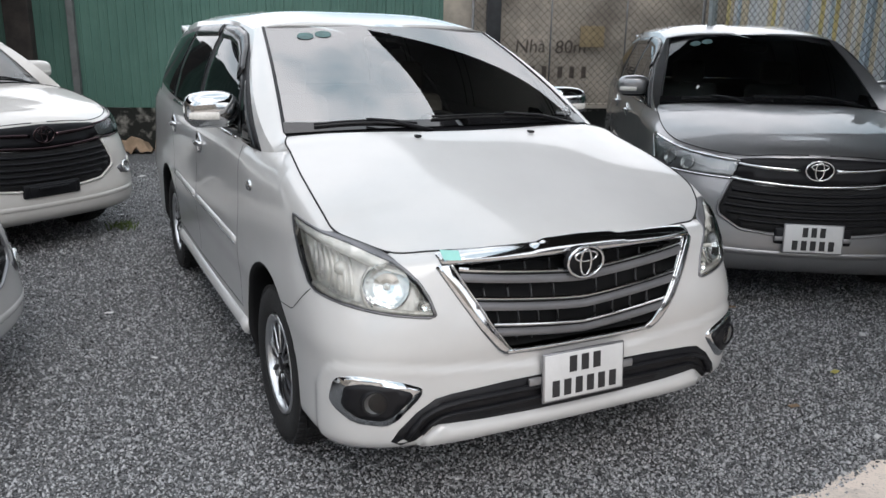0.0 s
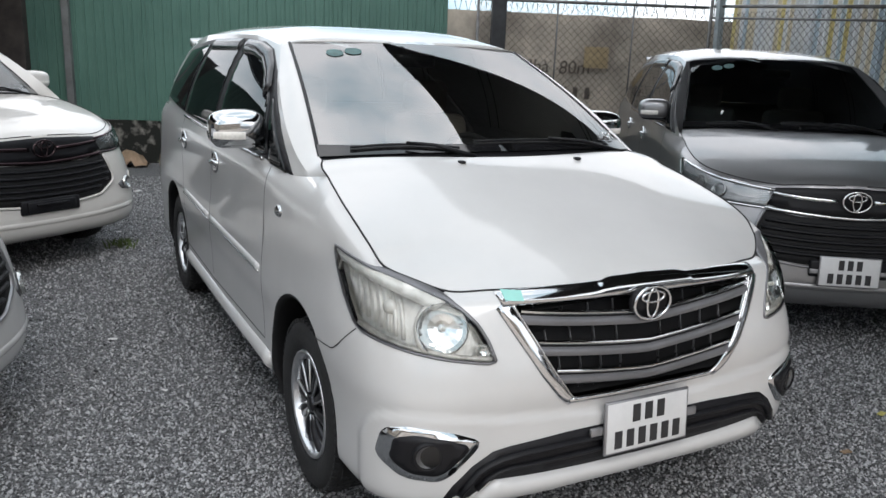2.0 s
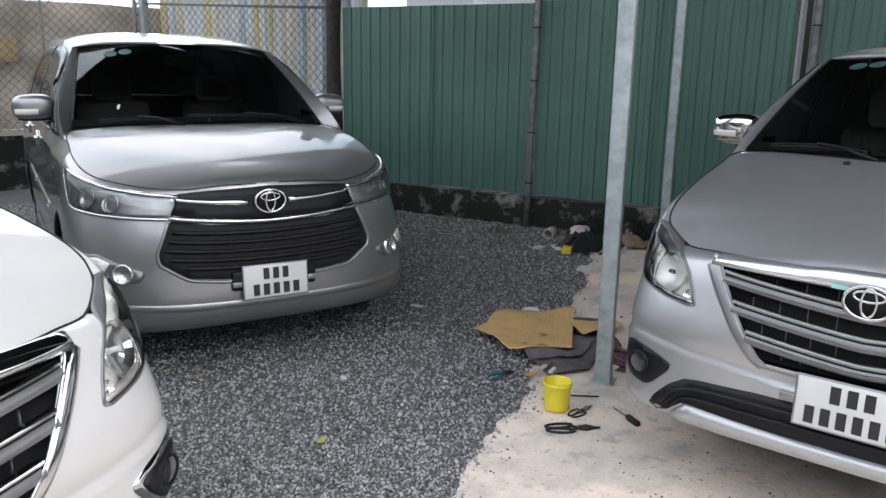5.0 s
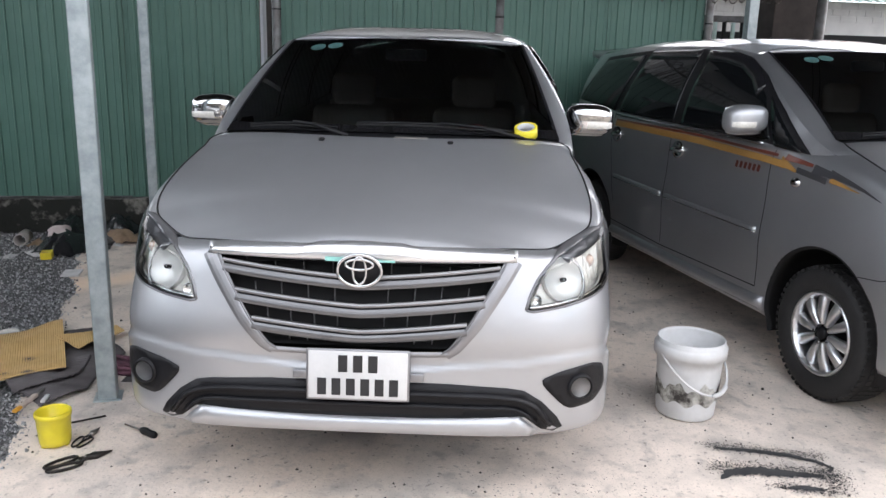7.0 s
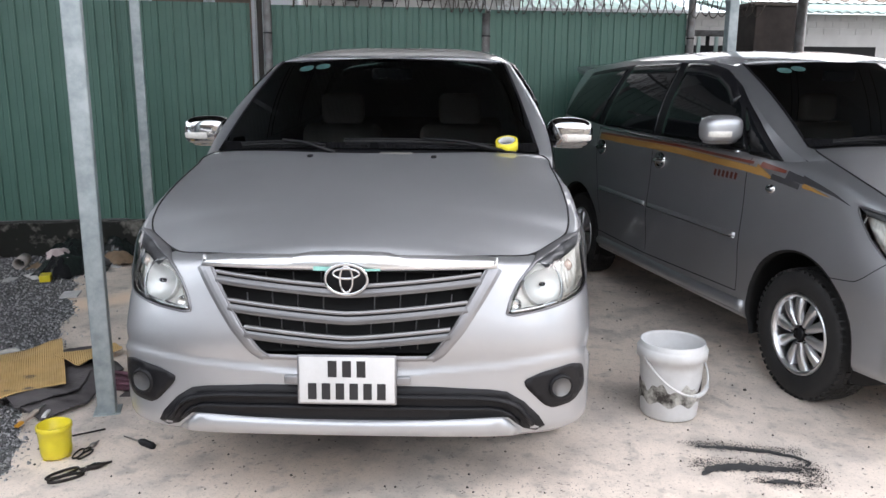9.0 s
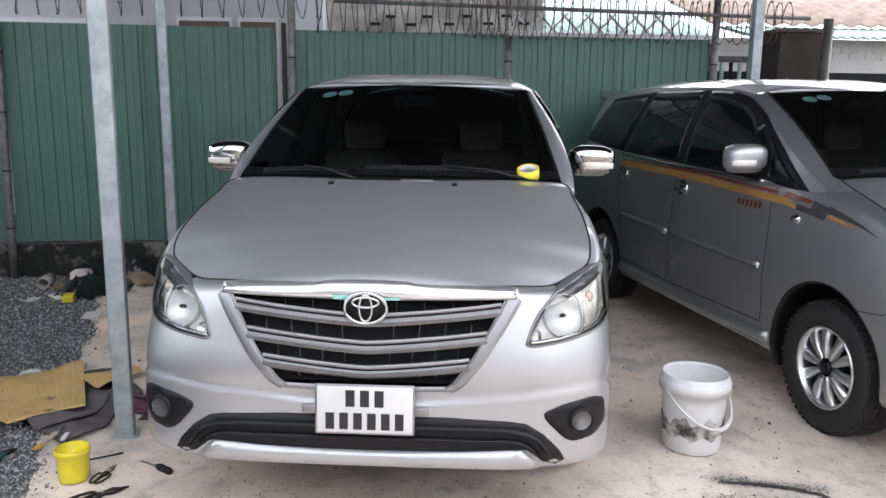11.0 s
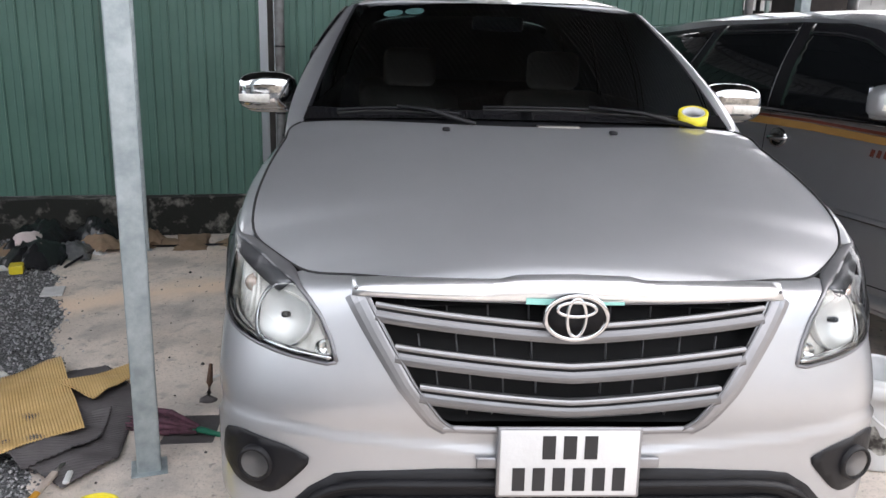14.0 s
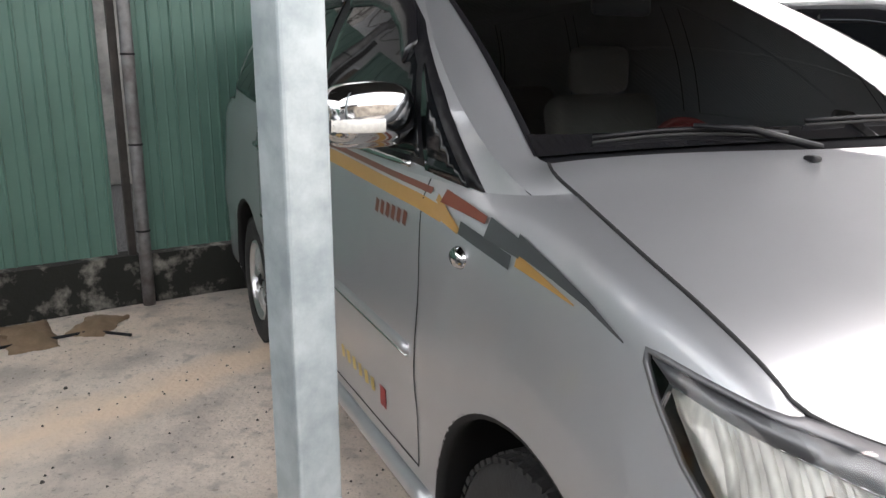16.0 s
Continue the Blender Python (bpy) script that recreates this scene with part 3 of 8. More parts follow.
def wheel(car, x, y, r, style, steer=0.0):
    """A tyre, a rim with spokes, a hub cap and nuts; the outer face looks to the side y points to."""
    s = 1 if y > 0 else -1
    m = Matrix.Translation((x, y, r)) @ Matrix.Rotation(radians(steer), 4, "Z")
    if s < 0:
        m = m @ Matrix.Rotation(math.pi, 4, "Z")
    bm = bmesh.new()
    prof = [(0.205, -0.085), (0.225, -0.098), (0.27, -0.104), (r - 0.022, -0.098), (r - 0.006, -0.082), (r, -0.06), (r, 0.06), (r - 0.006, 0.082), (r - 0.022, 0.098), (0.285, 0.105), (0.25, 0.104), (0.225, 0.098), (0.208, 0.088), (0.200, 0.07)]
    lathe(bm, prof, "y", 56, m)
    bmesh.ops.recalc_face_normals(bm, faces=bm.faces)
    tyre = part("tyre", bm, RUBBER, car, "black rubber tyre with a blocked tread")
    bm = bmesh.new()
    for k in range(56):
        for yy, w in ((-0.045, 0.026), (-0.015, 0.024), (0.015, 0.024), (0.045, 0.026)):
            a = 2 * math.pi * (k + 0.25 * (yy > 0)) / 56
            box(bm, (r + 0.001, yy, 0), (0.008, w, 0.027), m=m @ Matrix.Rotation(a, 4, "Y"))
        for yy in (-0.084, 0.084):
            a = 2 * math.pi * k / 56
            box(bm, (r - 0.008, yy, 0), (0.012, 0.022, 0.022), m=m @ Matrix.Rotation(a, 4, "Y"))
    part("tread", bm, RUBBER, tyre, smooth=False)
    bm = bmesh.new()
    lathe(bm, [(0.206, 0.086), (0.204, 0.094), (0.196, 0.096), (0.188, 0.088), (0.183, 0.06), (0.178, -0.08)], "y", 48, m)
    bmesh.ops.recalc_face_normals(bm, faces=bm.faces)
    rim = part("rim", bm, ALLOY, car, "polished alloy rim")
    bm = bmesh.new()
    lathe(bm, [(0.185, -0.02), (0.08, -0.03), (0.001, -0.03)], "y", 32, m)
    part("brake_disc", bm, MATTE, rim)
    n, w0, w1, mt = (10, 0.022, 0.046, DALLOY) if style == "dark" else (10, 0.028, 0.062, ALLOY)
    for k in range(n):
        a = 2 * math.pi * (k // 2) / (n // 2) + (0.28 if k % 2 else -0.28) + 0.2
        bm = bmesh.new()
        rows = []
        for t in np.linspace(0, 1, 7):
            rad = 0.045 + t * 0.145
            tw = (0.10 if style == "dark" else 0.0) * t
            h = 0.075 + 0.012 * math.sin(t * 3) - 0.012 * t
            w = w0 + (w1 - w0) * t
            row = []
            for q, dz in ((-1, -0.028), (-0.9, -0.004), (-0.55, 0.004), (0.55, 0.004), (0.9, -0.004), (1, -0.028)):
                ang = a + tw + (0.02 if k % 2 else -0.02) * t
                p = Vector((rad, h + dz, q * w / 2))
                row.append(bm.verts.new(m @ (Matrix.Rotation(ang, 4, "Y") @ p)))
            rows.append(row)
        for p, q in zip(rows, rows[1:]):
            for j in range(5):
                bm.faces.new((p[j], p[j + 1], q[j + 1], q[j]))
        bmesh.ops.recalc_face_normals(bm, faces=bm.faces)
        part("spoke", bm, mt, rim)
        if style == "dark":
            bm = bmesh.new()
            tube(bm, [m @ (Matrix.Rotation(a + (0.10 + (0.02 if k % 2 else -0.02)) * t, 4, "Y") @ Vector((0.045 + t * 0.148, 0.080 - 0.010 * t, 0.35 * (w0 + (w1 - w0) * t)))) for t in np.linspace(0, 1, 5)], [0.005, 0.006, 0.007, 0.008, 0.009], 6)
            part("polished_edge", bm, ALLOY, rim)
    bm = bmesh.new()
    lathe(bm, [(0.001, 0.086), (0.026, 0.086), (0.032, 0.080), (0.034, 0.06)], "y", 24, m)
    bmesh.ops.recalc_face_normals(bm, faces=bm.faces)
    part("hub_cap", bm, BLACKP if style != "dark" else DALLOY, rim, "small round hub cap")
    for k in range(5):
        bm = bmesh.new()
        a = 2 * math.pi * k / 5
        lathe(bm, [(0.001, 0.082), (0.008, 0.08), (0.010, 0.06)], "y", 8, m @ Matrix.Rotation(a, 4, "Y") @ Matrix.Translation((0.056, 0, 0)))
        bmesh.ops.recalc_face_normals(bm, faces=bm.faces)
        part("wheel_nut", bm, DALLOY, rim)


def mirror(car, x, y, z, s, mat, new_shape=False):
    """A door mirror: a rounded housing on an arm, with the glass and a lamp strip."""
    def blob(c, size, p, cut=None, nu=28, nv=16):
        bm = bmesh.new()
        rows = []
        for i in range(nu):
            a = 2 * math.pi * i / nu
            row = []
            for j in range(nv):
                b = -math.pi / 2 + math.pi * j / (nv - 1)
                q = [math.copysign(abs(t) ** p, t) for t in (math.cos(b) * math.cos(a), math.cos(b) * math.sin(a), math.sin(b))]
                px = q[0] * size[0]
                if px > 0:
                    px *= 0.45
                row.append(bm.verts.new((c[0] + px, s * (c[1] + q[1] * size[1]), c[2] + q[2] * size[2] - 0.10 * q[1] * size[2] * (1 if q[1] > 0 else 0))))
            rows.append(row)
        for i in range(nu):
            for j in range(nv - 1):
                bm.faces.new((rows[i][j], rows[(i + 1) % nu][j], rows[(i + 1) % nu][j + 1], rows[i][j + 1]))
        bmesh.ops.remove_doubles(bm, verts=bm.verts, dist=0.0005)
        bmesh.ops.recalc_face_normals(bm, faces=bm.faces)
        return bm
    cx, cy, cz = x, y + 0.112, z
    head = part("mirror_housing", blob((cx, cy, cz), (0.095, 0.116, 0.074), 0.60), mat, car, "rounded chrome mirror housing" if mat is CHROME else "rounded painted mirror housing")
    part("mirror_base", blob((cx + 0.012, cy - 0.01, cz - 0.062), (0.062, 0.100, 0.026), 0.7), BLACKP if new_shape else mat, head)
    bm = bmesh.new()
    box(bm, (cx + 0.042, s * cy, cz), (0.006, 0.175, 0.11), 0.002)
    part("mirror_glass", bm, CHROME, head)
    bm = bmesh.new()
    sk = BVHTree.FromBMesh(_bm_of(head))
    rows = []
    for t in np.linspace(-0.02, 0.104, 12):
        row = []
        for q in (-0.5, -0.3, 0.3, 0.5):
            o = Vector((cx - 0.6, s * (cy + t), cz - 0.028 + q * 0.036))
            p, nrm, _, _ = sk.ray_cast(o, Vector((1, 0, 0)))
            if p is None:
                p = sk.find_nearest(o + Vector((0.58, 0, 0)))[0]
            row.append(bm.verts.new(p + Vector((-0.003 if abs(q) < 0.4 else 0.001, 0, 0))))
        rows.append(row)
    for a, b in zip(rows, rows[1:]):
        for j in range(3):
            bm.faces.new((a[j], a[j + 1], b[j + 1], b[j]))
    part("indicator_lamp", bm, LAMPW, head, "clear indicator strip")
    bm = bmesh.new()
    tube(bm, [(cx + 0.03, s * (cy - 0.09), cz - 0.065), (cx + 0.06, s * (y + 0.02), cz - 0.075), (cx + 0.09, s * (y - 0.05), cz - 0.07)], [0.022, 0.026, 0.03], 10)
    part("mirror_arm", bm, BLACKP, head)


def _bm_of(ob):
    bm = bmesh.new()
    bm.from_mesh(ob.data)
    return bm


def plate(car, x, z, bars, y=0.0, tilt=4):
    """A two-line number plate in a thin frame; its characters are plain bars."""
    m = Matrix.Translation((x, y, z)) @ Matrix.Rotation(radians(tilt), 4, "Y")
    bm = bmesh.new()
    box(bm, (0, 0, 0), (0.012, 0.345, 0.178), 0.005, m)
    holder = part("number_plate", bm, SATIN, car, "white two-line number plate in a thin frame")
    bm = bmesh.new()
    box(bm, (-0.0045, 0, 0), (0.008, 0.331, 0.164), 0.003, m)
    part("plate_face", bm, PLATE, holder)
    for row, (n, zz, w) in enumerate(bars):
        for k in range(n):
            bm = bmesh.new()
            c = (k - (n - 1) / 2) * w
            box(bm, (-0.009, c, zz), (0.002, w * 0.62, 0.058), 0.0, m)
            part("plate_bar", bm, INK, holder, smooth=False)
    for sy in (-0.195, 0.195):
        bm = bmesh.new()
        box(bm, (0.008, sy, -0.005), (0.012, 0.05, 0.028), 0.004, m)
        part("bracket", bm, SATIN, holder)


def emblem(car, c, r, metal=None):
    """A chrome oval ring with a plain oval and bar inside."""
    m = Matrix.Translation(c) @ Matrix.Rotation(radians(-90), 4, "Y") @ Matrix.Rotation(radians(90), 4, "Z")
    def ring(rx, ry, t, c2=(0, 0), bm=None):
        bm = bm or bmesh.new()
        n, k = 40, 8
        rows = [[bm.verts.new(m @ Vector((c2[0] + (rx + t * math.cos(b)) * math.cos(a), c2[1] + (ry + t * math.cos(b)) * math.sin(a), t * 0.8 * math.sin(b)))) for b in np.linspace(0, 2 * math.pi, k, endpoint=False)] for a in np.linspace(0, 2 * math.pi, n, endpoint=False)]
        for i in range(n):
            for j in range(k):
                bm.faces.new((rows[i][j], rows[(i + 1) % n][j], rows[(i + 1) % n][(j + 1) % k], rows[i][(j + 1) % k]))
        bmesh.ops.recalc_face_normals(bm, faces=bm.faces)
        return bm
    base = bmesh.new()
    lathe(base, [(0.001, -0.012), (r * 0.98, -0.012), (r, -0.03)], "z", 32, m @ Matrix.Diagonal((1, 0.72, 1, 1)))
    badge = part("badge", base, BLACKP, car, "dark oval badge with a chrome ring")
    metal = metal or CHROME
    part("badge_ring", ring(r, r * 0.74, r * 0.08), metal, badge)
    part("badge_oval", ring(r * 0.30, r * 0.64, r * 0.065), metal, badge)
    part("badge_bar", ring(r * 0.62, r * 0.24, r * 0.065, (0, r * -0.28)), metal, badge)


def seats(car, P, mat, wheel_mat, wheel_side=-1):
    """Front seats, dashboard, steering wheel and the dark inside of the cabin."""
    for sy in (-0.37, 0.37):
        bm = bmesh.new()
        box(bm, (1.25, sy, 0.62), (0.52, 0.50, 0.18), 0.06, seg=3)
        box(bm, (1.50, sy, 0.98), (0.16, 0.50, 0.62), 0.06, Matrix.Translation((1.5, sy, 0.98)) @ Matrix.Rotation(radians(14), 4, "Y") @ Matrix.Translation((-1.5, -sy, -0.98)), 3)
        box(bm, (1.585, sy, 1.38), (0.10, 0.27, 0.19), 0.045, seg=3)
        part("front_seat", bm, mat, car, "pale leather front seat with a headrest")
    bm = bmesh.new()
    box(bm, (2.45, 0, 0.98), (0.16, 1.35, 0.62), 0.06, seg=3)
    part("rear_seat", bm, mat, car)
    bm = bmesh.new()
    box(bm, (0.62, 0, 0.98), (0.62, 1.42, 0.28), 0.07, seg=3)
    part("dashboard", bm, DASH, car)
    bm = bmesh.new()
    m = Matrix.Translation((0.98, 0.37 * wheel_side, 1.05)) @ Matrix.Rotation(radians(-62), 4, "Y")
    n, k = 32, 8
    rows = [[bm.verts.new(m @ Vector(((0.18 + 0.016 * math.cos(b)) * math.cos(a), (0.18 + 0.016 * math.cos(b)) * math.sin(a), 0.016 * math.sin(b)))) for b in np.linspace(0, 2 * math.pi, k, endpoint=False)] for a in np.linspace(0, 2 * math.pi, n, endpoint=False)]
    for i in range(n):
        for j in range(k):
            bm.faces.new((rows[i][j], rows[(i + 1) % n][j], rows[(i + 1) % n][(j + 1) % k], rows[i][(j + 1) % k]))
    box(bm, (0, 0, -0.01), (0.34, 0.07, 0.03), 0.01, m)
    bmesh.ops.recalc_face_normals(bm, faces=bm.faces)
    part("steering_wheel", bm, wheel_mat, car)
    bm = bmesh.new()
    box(bm, (0.95, 0, 1.585), (0.03, 0.22, 0.06), 0.015, seg=2)
    part("rear_view_mirror", bm, BLACKP, car)
    bm = bmesh.new()
    box(bm, (1.75, 0, 0.36), (3.1, 1.5, 0.06), 0.02)
    box(bm, (-0.1, 0, 0.40), (1.0, 1.1, 0.12), 0.03)
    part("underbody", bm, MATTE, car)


def wipers(car, P, g):
    """Two wipers lying along the foot of the screen."""
    v = np.array(g["screen"][0][: len(g["screen"][0]) // 2]).reshape(16, 21, 3)

    def at(y, t):
        q = abs(y) / P["screen_low"][1][1] * 20
        j = min(int(q), 19)
        i = min(int(t * 15), 14)
        fj, fi = q - j, t * 15 - i
        p = (v[i, j] * (1 - fj) + v[i, j + 1] * fj) * (1 - fi) + (v[i + 1, j] * (1 - fj) + v[i + 1, j + 1] * fj) * fi
        return Vector((p[0] - 0.008, math.copysign(p[1], y), p[2] + 0.014))

    for ya, yb, t0, t1 in ((0.63, 0.22, 0.035, 0.012), (0.14, -0.58, 0.055, 0.02)):
        pts = [at(ya + (yb - ya) * k, t0 + (t1 - t0) * k + 0.02 * math.sin(math.pi * k)) for k in np.linspace(0, 1, 9)]
        bm = bmesh.new()
        tube(bm, pts, 0.005, 6)
        arm = part("wiper", bm, BLACKP, car, "black windscreen wiper")
        bm = bmesh.new()
        tube(bm, [p - Vector((0, 0, 0.010)) for p in pts], 0.004, 5)
        part("wiper_blade", bm, RUBBER, arm)
        bm = bmesh.new()
        tube(bm, [pts[-1] + Vector((-0.045, -0.05, -0.03)), pts[6] + Vector((-0.03, 0, 0.004)), pts[4] + Vector((-0.008, 0, 0.008))], [0.010, 0.007, 0.005], 8)
        part("wiper_arm", bm, BLACKP, arm)


def facing(bm, d):
    """Turns an open shell's faces towards d."""
    bm.normal_update()
    if sum((f.normal * f.calc_area() for f in bm.faces), Vector()).dot(Vector(d)) < 0:
        bmesh.ops.reverse_faces(bm, faces=bm.faces)
    return bm


LAMPW = material("frosted_clear_plastic", (0.80, 0.78, 0.73), 0.25, vary=0.2, scale=80, coat=0.8)


def base_car(P, paint_mat, car, seat_mat=None, wheel_mat=None, holes=(), screen=None):
    g, _ = shell(P)
    skin = Skin(*joined(g["wrap"], g["hood"], g["side"], g["pillar"], g["roof"], g["rear"]))
    wv, wf = cut_arches(*g["wrap"], P)
    for view, poly, s in holes:
        wv, wf = cut_hole(wv, wf, skin, view, poly, s)
    body = welded("body", *joined((wv, wf), g["side"], g["pillar"], g["roof"], g["rear"], g["head"]), paint_mat, car, ease=True)
    welded("bonnet", *g["hood"], paint_mat, car)
    for s in (1, -1):
        bm = bmesh.new()
        tube(bm, [(x, y * s, z + 0.0005) for x, y, z in P["edge"][2:]], 0.0036, 6)
        part("bonnet_gap", bm, SEAM, car)
    welded("cowl", *g["cowl"], BLACKP, car, "black plastic cowl")
    scr = welded("windscreen", *g["screen"], screen or DARKSCR, car, "dark tinted windscreen")
    scr.visible_shadow = False
    sskin = Skin(*g["screen"])
    # black band round the screen
    bm = bmesh.new()
    (lx, _, lz), (cx, cy, cz) = P["screen_low"]
    (tx, _, tz), (ux, uy, uz) = P["screen_top"]
    v = np.array(g["screen"][0][: len(g["screen"][0]) // 2]).reshape(16, 21, 3)
    for s in (1, -1):
        bm = bmesh.new()
        rows = []
        for i in range(16):
            a, b = Vector(v[i, -1]), Vector(v[i, -2])
            d = (b - a).normalized()
            a.y, b.y, d.y = a.y * s, b.y * s, d.y * s
            rows.append([bm.verts.new(a - d * 0.005 + Vector((0, 0, 0.003))), bm.verts.new(a + d * 0.004 + Vector((-0.002, 0, 0.004))), bm.verts.new(a + d * 0.010 + Vector((-0.002, 0, 0.002)))])
        for p, q in zip(rows, rows[1:]):
            bm.faces.new((p[0], p[1], q[1], q[0])), bm.faces.new((p[1], p[2], q[2], q[1]))
        bmesh.ops.recalc_face_normals(bm, faces=bm.faces)
        part("windscreen_seal", bm, BLACKP, scr)
    bm = bmesh.new()
    for s in (1, -1):
        rows = [[bm.verts.new((p[0] - 0.003, p[1] * s, p[2] + 0.004)) for p in (v[0, j], v[0, j] * 0.55 + v[1, j] * 0.45, v[0, j] * (0.2 - 0.4 * (j / 20) ** 4) + v[1, j] * (0.8 + 0.4 * (j / 20) ** 4))] for j in range(21)]
        for p, q in zip(rows, rows[1:]):
            for k in range(2):
                bm.faces.new((p[k], p[k + 1], q[k + 1], q[k]))
    bmesh.ops.remove_doubles(bm, verts=bm.verts, dist=0.0005)
    part("screen_border", facing(bm, (-0.5, 0, 0.8)), BLACKG, scr, "black band along the screen's foot")
    # wheel wells
    for xa in (0.0, P["wheelbase"]):
        for s in (1, -1):
            bm = bmesh.new()
            rows = []
            for a in np.linspace(-0.35, math.pi + 0.35, 30):
                row = []
                for rr, yy in ((P["arch"] + 0.004, 0.873), (P["arch"] - 0.012, 0.868), (P["arch"] - 0.014, 0.85), (P["arch"] + 0.02, 0.80), (P["arch"] + 0.02, 0.50), (0.02, 0.50)):
                    q = skin.on("side", xa + P["arch"] * math.cos(a), P["axle"] + 0.02 + P["arch"] * math.sin(a), s)[0]
                    row.append(bm.verts.new((xa + rr * math.cos(a), s * (yy - 0.873) + q.y if yy > 0.82 else s * yy, P["axle"] + 0.02 + rr * math.sin(a))))
                rows.append(row)
            for p, q in zip(rows, rows[1:]):
                for j in range(5):
                    bm.faces.new((p[j], p[j + 1], q[j + 1], q[j]))
            bmesh.ops.recalc_face_normals(bm, faces=bm.faces)
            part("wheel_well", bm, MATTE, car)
    seats(car, P, seat_mat or SEAT, wheel_mat or DASH)
    wipers(car, P, g)
    return skin, sskin, body


def stickers(car, P, sskin, y=0.36):
    """Two round green permits inside the top of the screen."""
    st = P["screen_top"]
    for k in (0, 1):
        bm = bmesh.new()
        c, n = sskin.on("top", st[0][0] - 0.075, y + 0.088 * k)
        q = n.to_track_quat("Z", "Y").to_matrix().to_4x4()
        m = Matrix.Translation(c + n * 0.003) @ q
        lathe(bm, [(0.001, 0.0), (0.030, 0.0), (0.040, 0.0)], "z", 24, m)
        ob = part("permit_sticker", bm, GREENST, car, "round green permit sticker")


